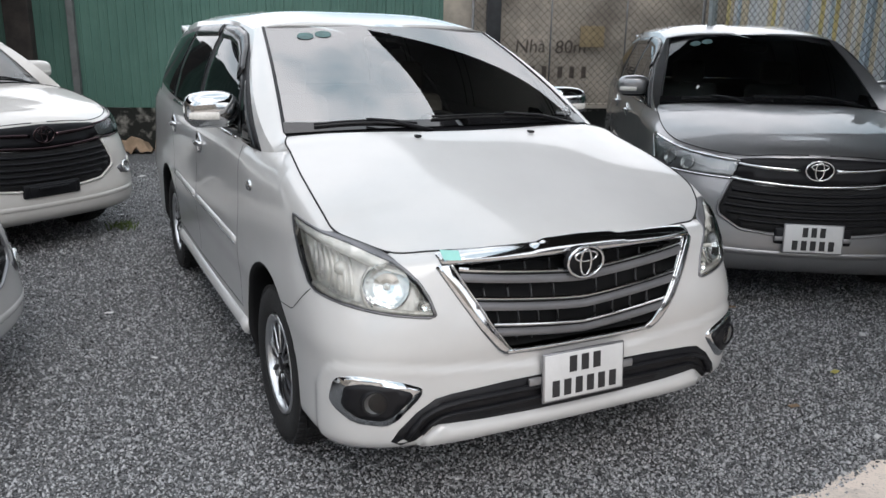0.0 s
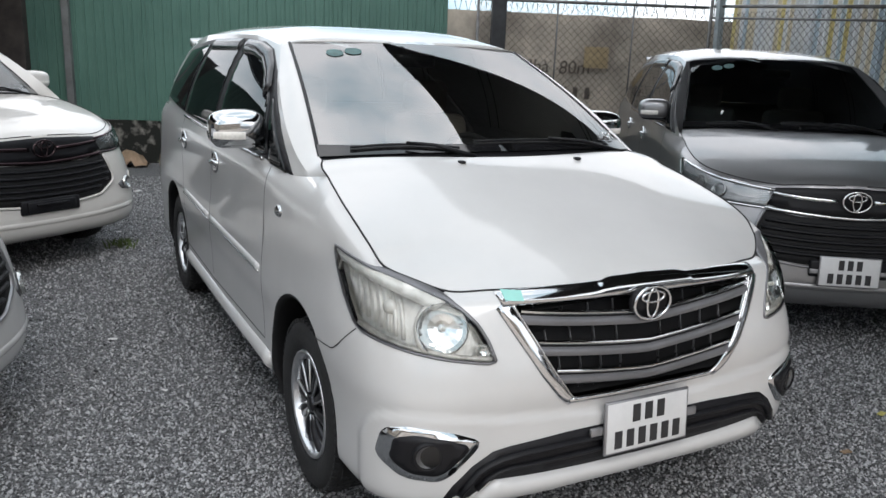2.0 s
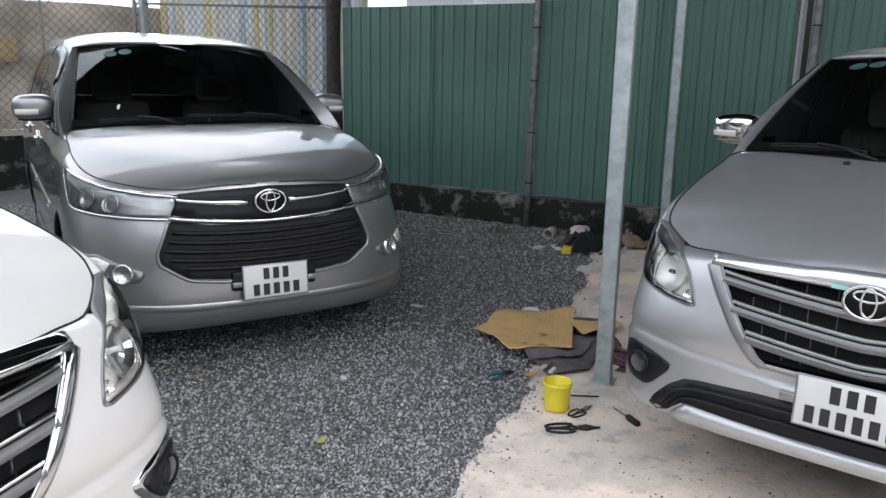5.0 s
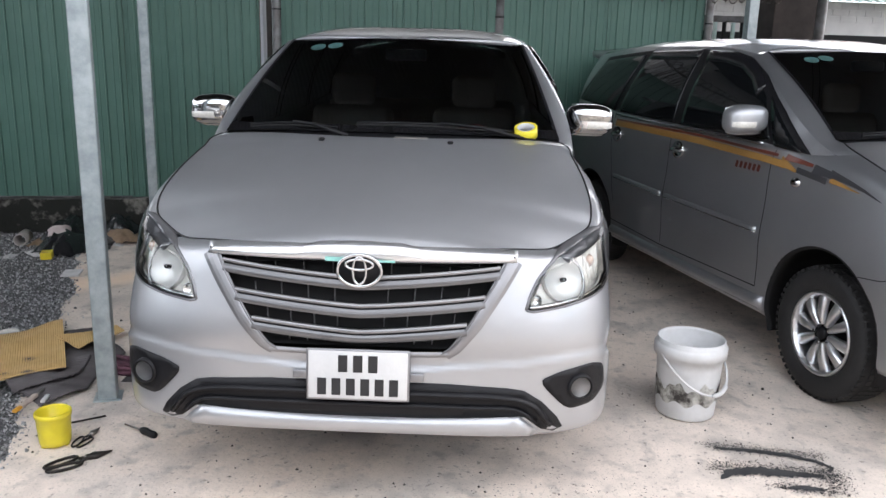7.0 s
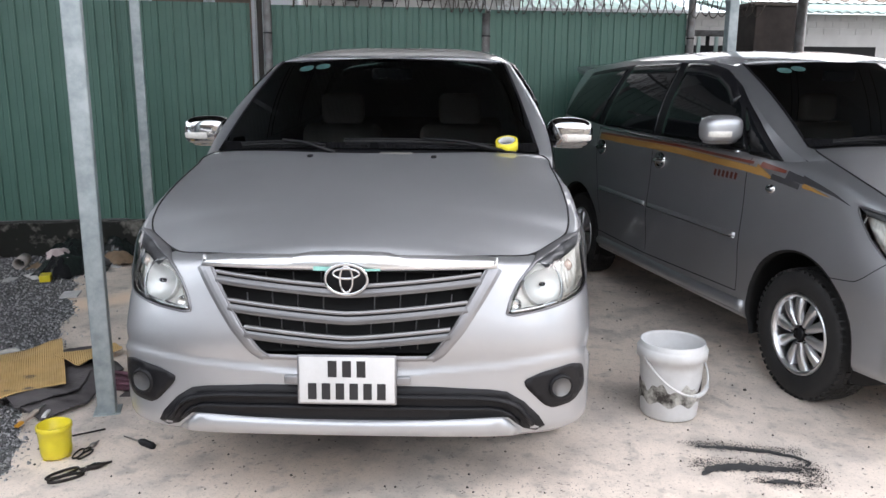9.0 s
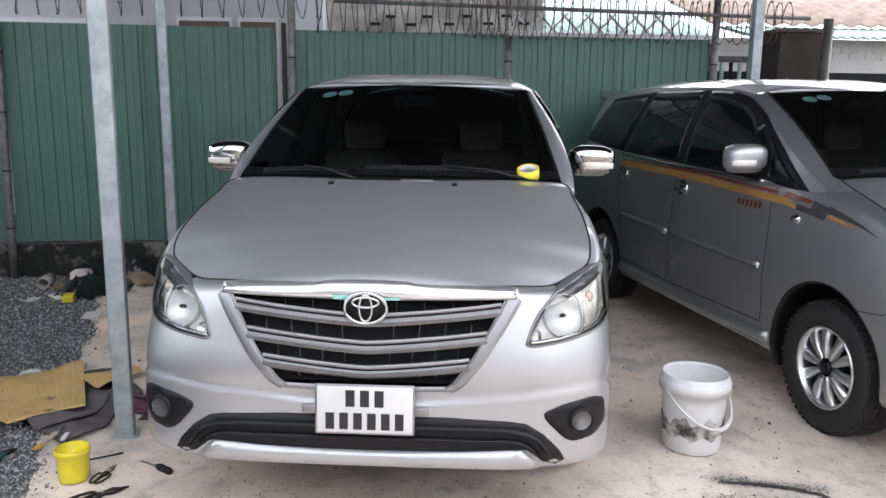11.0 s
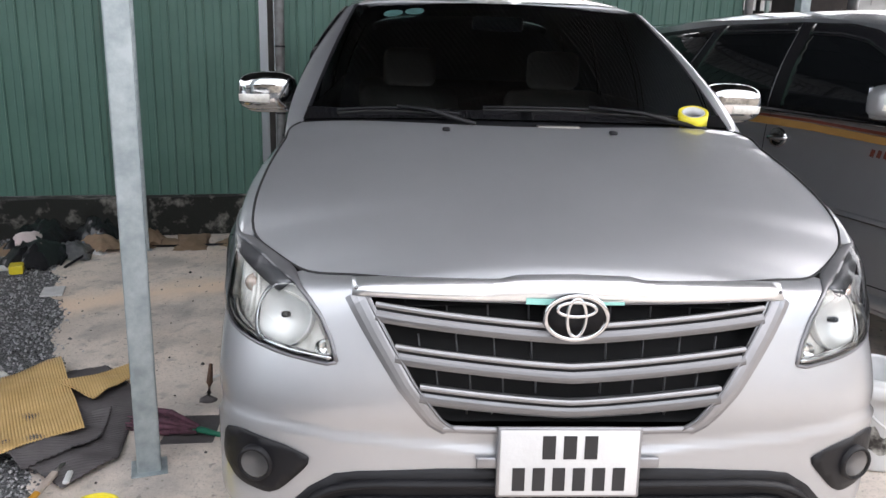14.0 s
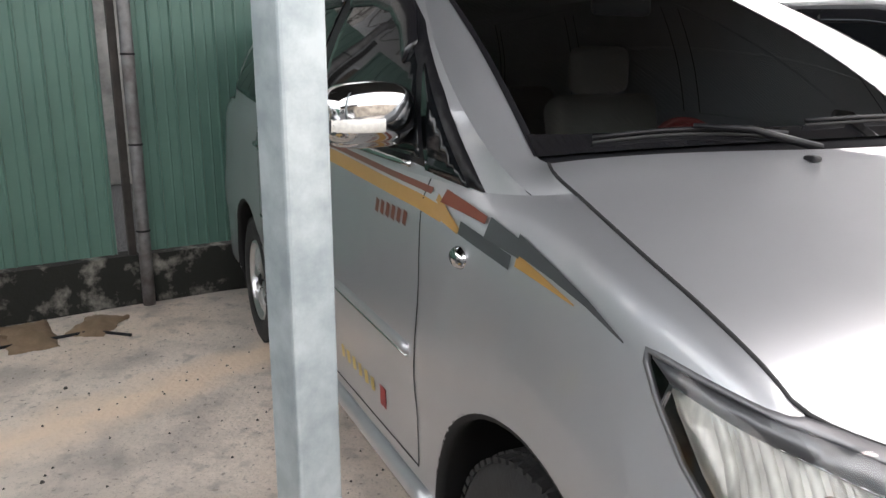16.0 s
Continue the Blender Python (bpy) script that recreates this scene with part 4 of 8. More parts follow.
def side_trim(car, skin, P, body, lift=0.0, stripe=False, mirror_mat=None, visor=True, new_shape=False, rub=None):
    dz = lift
    q = P["belt_z"][3][1] - 1.165
    W = {
        "quarter_window": [(0.325, 1.167), (0.530, 1.180), (0.690, 1.425)],
        "front_door_window": [(0.575, 1.205), (1.50, 1.215), (1.50, 1.64), (1.24, 1.630), (1.06, 1.592), (0.87, 1.505), (0.735, 1.42)],
        "rear_door_window": [(1.60, 1.215), (2.42, 1.235), (2.28, 1.648), (1.60, 1.650)],
        "rear_quarter_window": [(2.50, 1.24), (3.22, 1.29), (3.04, 1.60), (2.36, 1.645)],
    }
    base = [(0.265, 1.150), (0.6, 1.175), (1.6, 1.20), (2.5, 1.222), (3.27, 1.272), (3.06, 1.618), (2.3, 1.664), (1.6, 1.668), (1.24, 1.650), (1.06, 1.615), (0.83, 1.52), (0.535, 1.345)]
    for s in (1, -1):
        part("window_surround", skin.patch("side", base, 0.004, s, 0.03, 0.006), BLACKP, car)
        for name, poly in W.items():
            part(name, skin.patch("side", [(x, z + q) for x, z in poly], 0.008, s, 0.03, 0.005), TINTB, car, "dark tinted glass")
        bm = skin.ribbon("side", [(0.62, 1.185 + q), (1.6, 1.195 + q), (2.45, 1.215 + q)], 0.016, 0.008, s, 0.05, 0.004)
        part("waist_strip", bm, CHROME, car)
        if visor:
            for line, wd in (([(0.80, 1.47), (0.92, 1.555), (1.08, 1.620), (1.26, 1.650), (1.50, 1.660)], 0.066), ([(1.60, 1.668), (2.25, 1.664)], 0.060)):
                bm = skin.ribbon("side", [(x, z - 0.02 + q) for x, z in line], wd, 0.012, s, 0.025, 0.009)
                part("window_visor", bm, VISORB, car, "smoked plastic window visor")
        seams = [[(0.505, 1.15), (0.50, 1.0), (0.49, 0.8), (0.50, 0.42)], [(1.56, 1.19), (1.57, 0.42)], [(2.46, 1.21), (2.45, 0.95), (2.36, 0.72), (2.33, 0.56)], [(0.50, 0.42), (1.57, 0.40), (2.36, 0.42)], [(3.3, 1.25), (3.36, 0.95), (3.36, 0.62)]]
        for line in seams:
            part("door_gap", skin.ribbon("side", line, 0.006, 0.0012, s, 0.04), SEAM, car)
        bm = bmesh.new()
        line = [(-0.225, 0.672), (-0.32, 0.683), (-0.385, 0.692), (-0.43, 0.720), (-0.53, 0.804)] if not new_shape else [(-0.2, 0.66), (-0.4, 0.75)]
        skin.ribbon("side", line, 0.004, 0.0012, s, 0.02, 0, bm)
        part("bumper_gap", bm, SEAM, car)
        mould = rub or CHROME
        for a, b in (((0.53, 0.722), (1.54, 0.735)), ((1.60, 0.737), (2.33, 0.752))):
            bm = skin.ribbon("side", [a, b], lambda t: 0.036, 0.002, s, 0.05, 0.009)
            strip = part("side_moulding", bm, body.data.materials[0], car)
            bm = skin.ribbon("side", [(a[0], a[1] - 0.012), (b[0], b[1] - 0.008)], 0.008, 0.0085, s, 0.05, 0.003)
            part("moulding_insert", bm, mould, strip)
        bm = skin.ribbon("side", [(0.42, 0.345), (1.3, 0.335), (2.33, 0.345)], 0.075, 0.004, s, 0.06, 0.022)
        part("side_skirt", bm, body.data.materials[0], car)
        for xh, zh in ((1.45, 1.06 + q), (2.36, 1.075 + q)):
            c, n = skin.on("side", xh, zh, s)
            bm = bmesh.new()
            rows = []
            for a in np.linspace(0, 2 * math.pi, 20, endpoint=False):
                rows.append([bm.verts.new(c + Vector((r * 1.15 * math.cos(a), s * h, r * 0.95 * math.sin(a)))) for r, h in ((0.058, 0.001), (0.056, 0.010), (0.048, 0.011), (0.038, 0.004), (0.012, 0.003))])
            for i in range(20):
                for j in range(4):
                    bm.faces.new((rows[i][j], rows[(i + 1) % 20][j], rows[(i + 1) % 20][j + 1], rows[i][j + 1]))
            bmesh.ops.recalc_face_normals(bm, faces=bm.faces)
            cup = part("handle_cup", bm, CHROME, car, "round chrome handle cup")
            bm = bmesh.new()
            tube(bm, [c + Vector((dx, s * h, dzz)) for dx, h, dzz in ((-0.080, 0.003, 0.004), (-0.055, 0.017, 0.003), (0, 0.022, 0.0), (0.055, 0.017, -0.003), (0.080, 0.003, -0.004))], [0.010, 0.014, 0.015, 0.014, 0.010], 10)
            part("handle", bm, CHROME, cup, "chrome door handle")
        mirror(car, 0.68, 0.83, 1.312 + q, s, mirror_mat or CHROME, new_shape)
        bm = bmesh.new()
        c, n = skin.on("side", 0.287, 1.012, s)
        if not new_shape:
            lathe(bm, [(0.001, 0.016), (0.018, 0.014), (0.026, 0.006), (0.028, 0.0)], "y", 20, Matrix.Translation(c) @ Matrix.Diagonal((1.25, s, 0.9, 1)))
            bmesh.ops.recalc_face_normals(bm, faces=bm.faces)
            part("side_repeater", bm, CHROME, car, "small oval repeater lamp")
        if stripe:
            def film(name, mat, line, w, off):
                part(name, skin.ribbon("side", [(x - 0.03, z + 0.012) for x, z in line], w, off, s, 0.03), mat, car)
            film("ochre_stripe", ORANGE, [(2.45, 1.125), (1.27, 1.112), (0.55, 1.083), (0.42, 1.073)], lambda t: 0.040 - 0.006 * t, 0.0016)
            film("ochre_stripe", ORANGE, [(0.47, 1.092), (0.33, 1.053)], lambda t: 0.045 - 0.030 * t, 0.0022)
            film("rust_stripe", BROWNR, [(2.45, 1.150), (1.27, 1.142), (0.50, 1.114)], 0.014, 0.0018)
            film("rust_stripe", BROWNR, [(0.44, 1.112), (0.23, 1.094)], lambda t: 0.028 - 0.014 * t, 0.0026)
            film("charcoal_stripe", CHARC, [(0.33, 1.062), (0.11, 1.036)], lambda t: 0.028, 0.0018)
            film("charcoal_stripe", CHARC, [(0.22, 1.082), (0.08, 1.066)], lambda t: 0.042 - 0.010 * t, 0.0022)
            film("charcoal_stripe", CHARC, [(0.10, 1.076), (-0.035, 1.052), (-0.14, 1.030), (-0.245, 0.998)], lambda t: 0.032 * (1 - t) + 0.003, 0.0026)
            film("ochre_stripe", ORANGE, [(0.09, 1.046), (-0.11, 1.016)], lambda t: 0.022 * (1 - t) + 0.003, 0.0018)
            for k in range(6):
                film("badge_bar", BROWNR, [(0.83 - 0.040 * k, 1.012), (0.822 - 0.040 * k, 1.048)], 0.024, 0.0018)


TINTB = material("near_black_window_glass", (0.006, 0.007, 0.008), 0.03, spec=0.40)
VISORB = material("smoked_visor_plastic", (0.012, 0.012, 0.014), 0.22, spec=0.5, coat=0.2, vary=0.2)


def spoiler(car, P, mat):
    bm = bmesh.new()
    rows = []
    for y in np.linspace(-0.62, 0.62, 25):
        e = 1 - abs(y / 0.62) ** 3
        x = P["back_top"] - 0.10
        z = P["roof_mid"][-1][1] - 0.03 - 0.06 * (y / 0.62) ** 2
        rows.append([bm.verts.new((x + a, y, z + b)) for a, b in ((0.0, 0.02), (0.12, 0.045), (0.24, 0.05 + 0.015 * (1 - e)), (0.262, 0.04), (0.24, 0.02), (0.10, -0.01), (0.0, -0.02))])
    for p, q in zip(rows, rows[1:]):
        for j in range(7):
            bm.faces.new((p[j], p[(j + 1) % 7], q[(j + 1) % 7], q[j]))
    bm.faces.new(rows[0]), bm.faces.new(rows[-1][::-1])
    bmesh.ops.recalc_face_normals(bm, faces=bm.faces)
    part("roof_spoiler", bm, mat, car)


GRILLE = [(-0.484, 0.912), (-0.25, 0.910), (0, 0.908), (0.25, 0.910), (0.484, 0.912), (0.446, 0.835), (0.376, 0.720), (0.312, 0.632), (0.285, 0.612), (-0.285, 0.612), (-0.312, 0.632), (-0.376, 0.720), (-0.446, 0.835)]
LAMP = [(-0.057, 0.762), (-0.045, 0.756), (0.06, 0.768), (0.20, 0.786), (0.29, 0.797), (0.357, 0.806), (0.388, 0.822), (0.440, 0.885), (0.475, 0.950), (0.497, 1.010), (0.490, 1.017), (0.40, 1.003), (0.315, 0.988), (0.20, 0.959), (0.093, 0.926), (0.045, 0.900), (0.0, 0.862), (-0.035, 0.812)]
SOFTBOWL = material("satin_reflector", (0.80, 0.80, 0.78), 0.38, 0.5, vary=0.15, scale=18)
BOWL = material("bright_reflector", (0.86, 0.87, 0.86), 0.12, 0.95, vary=0.08, scale=30)


def old_mpv(m, mat, label, chrome_fog=False, stripe=False, mirror_mat=CHROME, wheels="silver", plate_z=0.535, seat_mat=None, wheel_mat=None, bars=((3, 0.04, 0.05), (6, -0.04, 0.048)), steer=0.0, rub=None, frame_mat=SATIN, slat=SLATG, brow_mat=None, ring_mat=None, tag=False, garnish=None, film=(), screen=None):
    brow_mat, ring_mat = brow_mat or BLACKP, ring_mat or DSATIN
    car = thing("minivan", m, label, "car", "parked cars")
    P = OLD
    skin, sskin, body = base_car(P, mat, car, seat_mat, wheel_mat, [("front", GRILLE, 1), ("diag", LAMP, 1), ("diag", LAMP, -1)], screen)
    side_trim(car, skin, P, body, 0, stripe, mirror_mat, rub=rub)
    stickers(car, P, sskin)
    spoiler(car, P, mat)
    for x, y in ((0, 0.76), (0, -0.76), (2.75, 0.76), (2.75, -0.76)):
        wheel(car, x, y, 0.325, wheels, steer if x == 0 else 0)
    # grille: a recess behind slats
    void = part("grille_void", skin.patch("front", GRILLE, -0.07, 1, 0.03, 0.002), MATTE, car)
    for s in (1, -1):
        edge = [(0.508, 0.918), (0.458, 0.830), (0.388, 0.715), (0.322, 0.628), (0.290, 0.606)]
        bm = skin.ribbon("front", edge, lambda t: 0.056 - 0.024 * t, 0.004, s, 0.02, 0.005)
        fr = part("grille_frame", bm, frame_mat, car, smooth=frame_mat is CHROME)
        part("frame_edge", skin.ribbon("front", [(y - 0.022, z + 0.002) for y, z in edge], 0.007, 0.007, s, 0.02, 0.004), CHROME if frame_mat is CHROME else DSATIN, fr)
    part("grille_sill", skin.ribbon("front", [(-0.30, 0.610), (-0.15, 0.605), (0, 0.603), (0.15, 0.605), (0.30, 0.610)], 0.020, 0.006, 1, 0.03, 0.005), frame_mat, car, smooth=frame_mat is CHROME)
    for zc, ze, w in ((0.836, 0.879, 0.460), (0.746, 0.786, 0.414), (0.662, 0.696, 0.356)):
        def row(d):
            return [(y, zc + d + (ze - zc) * (abs(y) / w) ** 1.3) for y in np.linspace(-w, w, 17)]
        sl = part("grille_slat", skin.ribbon("front", row(-0.008), 0.026, 0.006, 1, 0.025, 0.005, depth=0.03), slat, car, "broad silver grille slat", smooth=False)
        part("slat_groove", skin.ribbon("front", row(0.0085), 0.007, 0.002, 1, 0.03), MATTE, sl)
        part("bright_edge", skin.ribbon("front", row(0.018), 0.012, 0.008, 1, 0.03, 0.003, depth=0.02), CHROME if slat is DSATIN else SLATB, sl, smooth=False)
    for z0, w in ((0.892, 0.44), (0.800, 0.40), (0.714, 0.35), (0.638, 0.27)):
        for k in range(-4, 5):
            y = k * w / 4.5
            if abs(y) < 0.06:
                continue
            part("grille_bar", skin.ribbon("front", [(y, z0 - 0.026), (y * 1.02, z0 + 0.030)], 0.004, -0.04, 1, 0.02, 0.003), DSATIN, void)
    # bonnet garnish
    top = [(-0.518, 0.936), (-0.44, 0.943), (-0.30, 0.950), (-0.17, 0.955), (-0.13, 0.962), (0, 0.965), (0.13, 0.962), (0.17, 0.955), (0.30, 0.950), (0.44, 0.943), (0.518, 0.936)]
    low = [(0.514, 0.910), (0.40, 0.912), (0.14, 0.909), (0, 0.906), (-0.14, 0.909), (-0.40, 0.912), (-0.514, 0.910)]
    part("bonnet_garnish", skin.patch("front", top + low, 0.010, 1, 0.02, 0.002, 0.007, 0.02), garnish or CHROME, car, "chrome strip along the bonnet's edge")
    for y0, y1, z0, z1 in film:
        part("film_remnant", skin.patch("front", [(y0, z0), (y1, z0), (y1, z1), (y0, z1)], 0.020, 1, 0.02, 0.0), TEALF, car, "remnant of pale teal protective film")
    for sy in (-0.504, 0.504):
        q, n = skin.on("front", sy, 0.924)
        bm = bmesh.new()
        lathe(bm, [(0.001, 0.003), (0.004, 0.002), (0.005, -0.004)], "z", 10, Matrix.Translation(q + n * 0.014) @ n.to_track_quat("Z", "Y").to_matrix().to_4x4())
        part("rivet", bm, DSATIN, car)
    p, n = skin.on("front", 0, 0.886)
    emblem(car, p + Vector((-0.036, 0, 0)), 0.072)
    # headlamps: a housing behind the lens, with two reflectors, a bezel and a band along the top
    white_inside = brow_mat is LAMPW
    for s in (1, -1):
        ahead = Vector((-1.0, 0.12 * s, 0.0))
        lamp = part("headlamp", skin.patch("diag", LAMP, -0.034, s, 0.03, 0.001), LAMPB, car, "headlamp with a clear lens and round reflector")

        def cup(name, e, z, r, depth, sink, mt, label="", flat=False):
            c, n = skin.on("diag", e, z, s)
            ax = (n * 3.0 + ahead).normalized()
            m4 = Matrix.Translation(c - n * sink) @ ax.to_track_quat("Z", "Y").to_matrix().to_4x4()
            bm = bmesh.new()
            k = 20 if flat else 40
            lathe(bm, [(r * 0.10, -depth), (r * 0.34, -depth * 0.90), (r * 0.60, -depth * 0.68), (r * 0.82, -depth * 0.36), (r * 0.97, -0.002), (r, 0.0), (r * 1.04, -0.004), (r * 1.04, -0.02)], "z", k, m4)
            bmesh.ops.recalc_face_normals(bm, faces=bm.faces)
            ob = part(name, bm, mt, lamp, label, smooth=not flat)
            return ob, m4

        bowl, m4 = cup("reflector_bowl", 0.100, 0.852, 0.074, 0.022, 0.009, BOWL if white_inside else SOFTBOWL, "faceted silver reflector" if white_inside else "smooth silver reflector", white_inside)
        bm = bmesh.new()
        lathe(bm, [(0.001, 0.004), (0.006, 0.002), (0.008, -0.004), (0.007, -0.030)], "z", 16, m4)
        part("bulb", bm, LAMPW if white_inside else MATTE, bowl)
        c, n = skin.on("diag", 0.285, 0.890, s)
        bm = bmesh.new()
        lathe(bm, [(0.001, 0.012), (0.012, 0.010), (0.020, 0.003), (0.024, -0.006)], "z", 20, Matrix.Translation(c - n * 0.026) @ n.to_track_quat("Z", "Y").to_matrix().to_4x4())
        part("indicator", bm, AMBERP if not white_inside else LAMPW, lamp, "amber indicator bulb" if not white_inside else "clear indicator bulb")
        for k in range(7):
            e0, z0 = 0.225 + 0.028 * k, 0.812 + 0.006 * k
            part("reflector_rib", skin.ribbon("diag", [(e0, z0), (e0 + 0.010, z0 + 0.055), (e0 + 0.035, 0.945 + 0.005 * k)], 0.016, -0.032, s, 0.02, 0.005), LAMPB, lamp)
        cup("side_lamp", -0.022, 0.790, 0.022, 0.012, 0.004, BOWL, "small round side lamp", True)
        band = [(0.484, 1.008), (0.40, 0.994), (0.315, 0.980), (0.20, 0.951), (0.10, 0.920), (0.125, 0.900), (0.20, 0.925), (0.30, 0.951), (0.38, 0.966), (0.46, 0.985)]
        part("lamp_top_band", skin.patch("diag", band, 0.003, s, 0.02, 0.03), LAMPW if white_inside else DSATIN, lamp, "pale frosted band" if white_inside else "dark grey band along the lamp's top")
        part("band_edge", skin.ribbon("diag", band[5:] + [(0.474, 0.94), (0.440, 0.885)], 0.005, 0.0, s, 0.02, 0.003), LAMPW if white_inside else CHROME, lamp)
        ring = [(0.100 + 0.078 * math.cos(a), 0.852 + 0.078 * math.sin(a)) for a in np.linspace(radians(62), radians(-60), 18)]
        part("bezel_ring", skin.ribbon("diag", ring, 0.014, -0.002, s, 0.015, 0.004, depth=0.02), ring_mat if not white_inside else LAMPB, lamp)
        part("bezel_edge", skin.ribbon("diag", [(e + 0.007 * (0.100 - e) / 0.078, z + 0.007 * (0.852 - z) / 0.078) for e, z in ring], 0.005, 0.002, s, 0.015, 0.003), CHROME, lamp)
        part("lamp_sill", skin.ribbon("diag", [(-0.048, 0.768), (0.06, 0.779), (0.20, 0.797), (0.29, 0.808), (0.375, 0.824)], 0.014, -0.004, s, 0.02, 0.003, depth=0.02), LAMPB if white_inside else CHROME, lamp)
        part("lamp_gasket", skin.ribbon("diag", LAMP + LAMP[:1], 0.009, 0.003, s, 0.02, 0.002), DSATIN, lamp)
        part("lens", facing(skin.patch("diag", LAMP, 0.004, s, 0.025, 0.0, 0.018, 0.06), (-0.8, 0.6 * s, 0)), LENS, lamp, "clear plastic lens")
        # fog lamps
        fog = [(0.602, 0.520), (0.68, 0.552), (0.785, 0.568), (0.834, 0.548), (0.846, 0.462), (0.80, 0.420), (0.705, 0.410)]
        fog = [(0.735 + 0.84 * (y - 0.735), 0.490 + 0.80 * (z - 0.490)) for y, z in fog] if chrome_fog else fog
        if chrome_fog:
            big = [(0.586, 0.524), (0.68, 0.560), (0.79, 0.578), (0.845, 0.555), (0.858, 0.460), (0.806, 0.412), (0.698, 0.402)]
            part("fog_lamp_trim", skin.patch("front", rounded(big, r=0.28), 0.005, s, 0.03, 0.01, 0.003, 0.01), CHROME, car, "chrome fog lamp trim")
        pod = part("fog_lamp_pod", skin.patch("front", rounded(fog, r=0.28), 0.014 if chrome_fog else 0.004, s, 0.02, 0.008), BLACKP, car, "black fog lamp recess")
        c, n = skin.on("front", 0.745, 0.490, s)
        rot = Matrix.Translation(c + n * 0.012) @ (n + Vector((-0.8, 0, 0))).normalized().to_track_quat("Z", "Y").to_matrix().to_4x4()
        bm = bmesh.new()
        lathe(bm, [(0.046, -0.012), (0.044, 0.008), (0.038, 0.009), (0.035, 0.003), (0.034, -0.004)], "z", 28, rot)
        bmesh.ops.recalc_face_normals(bm, faces=bm.faces)
        fl = part("fog_lamp", bm, BLACKP, pod, "round fog lamp")
        bm = bmesh.new()
        lathe(bm, [(0.035, 0.003), (0.02, -0.004), (0.001, -0.006)], "z", 24, rot)
        part("fog_bowl", facing(bm, (-1, 0, 0)), SATIN, fl)
        bm = bmesh.new()
        lathe(bm, [(0.001, 0.012), (0.02, 0.010), (0.037, 0.007)], "z", 24, rot)
        part("fog_lens", facing(bm, (-1, 0, 0)), LENS, fl)
    # lower intake and lip
    half = [(0.30, 0.505), (0.50, 0.495), (0.556, 0.486), (0.618, 0.445), (0.674, 0.385), (0.696, 0.345), (0.664, 0.326), (0.618, 0.342), (0.562, 0.388), (0.44, 0.384), (0.20, 0.376)]
    intake = [(0, 0.506)] + half + [(0, 0.374)] + [(-y, z) for y, z in half[::-1]]
    low_in = part("lower_intake", skin.patch("front", intake, 0.002, 1, 0.035, 0.004), BLACKP, car, "black lower air intake")
    for pts, w, h in (([(0.648, 0.36), (0.60, 0.425), (0.545, 0.455), (0.45, 0.466)], 0.020, 0.014), ([(0.60, 0.37), (0.555, 0.415), (0.50, 0.425), (0.42, 0.424)], 0.016, 0.012)):
        line = [(-y, z) for y, z in pts] + [(0, pts[-1][1] + 0.002)] + pts[::-1]
        part("intake_ridge", skin.ribbon("front", line, w, 0.006, 1, 0.04, h), BLACKP, low_in)
    half = [(0.20, 0.374), (0.44, 0.386), (0.545, 0.392), (0.612, 0.332), (0.590, 0.316), (0.50, 0.310), (0.2, 0.306)]
    lip = [(0, 0.372)] + half + [(0, 0.305)] + [(-y, z) for y, z in half[::-1]]
    part("bumper_lip", skin.patch("front", lip, 0.010, 1, 0.025, 0.03, 0.014, 0.025), mat, car)
    # washer nozzles
    for s in (1, -1):
        bm = bmesh.new()
        c, n = skin.on("top", -0.06, 0.267 * s)
        box(bm, c + Vector((0, 0, 0.004)), (0.03, 0.024, 0.012), 0.005)
        part("washer_nozzle", bm, BLACKP, car)
    if tag:
        for k in range(6):
            part("sticker_bar", skin.ribbon("side", [(0.84 + 0.058 * k, 0.490), (0.846 + 0.058 * k, 0.530)], 0.032, 0.0018, 1, 0.03), GOLD, car)
        part("sticker_tag", skin.ribbon("side", [(0.755, 0.475), (0.755, 0.535)], 0.05, 0.0018, 1, 0.03), REDW, car)
    px = skin.on("front", 0, plate_z)[0].x - 0.022
    plate(car, px, plate_z, bars, -0.0)
    return car


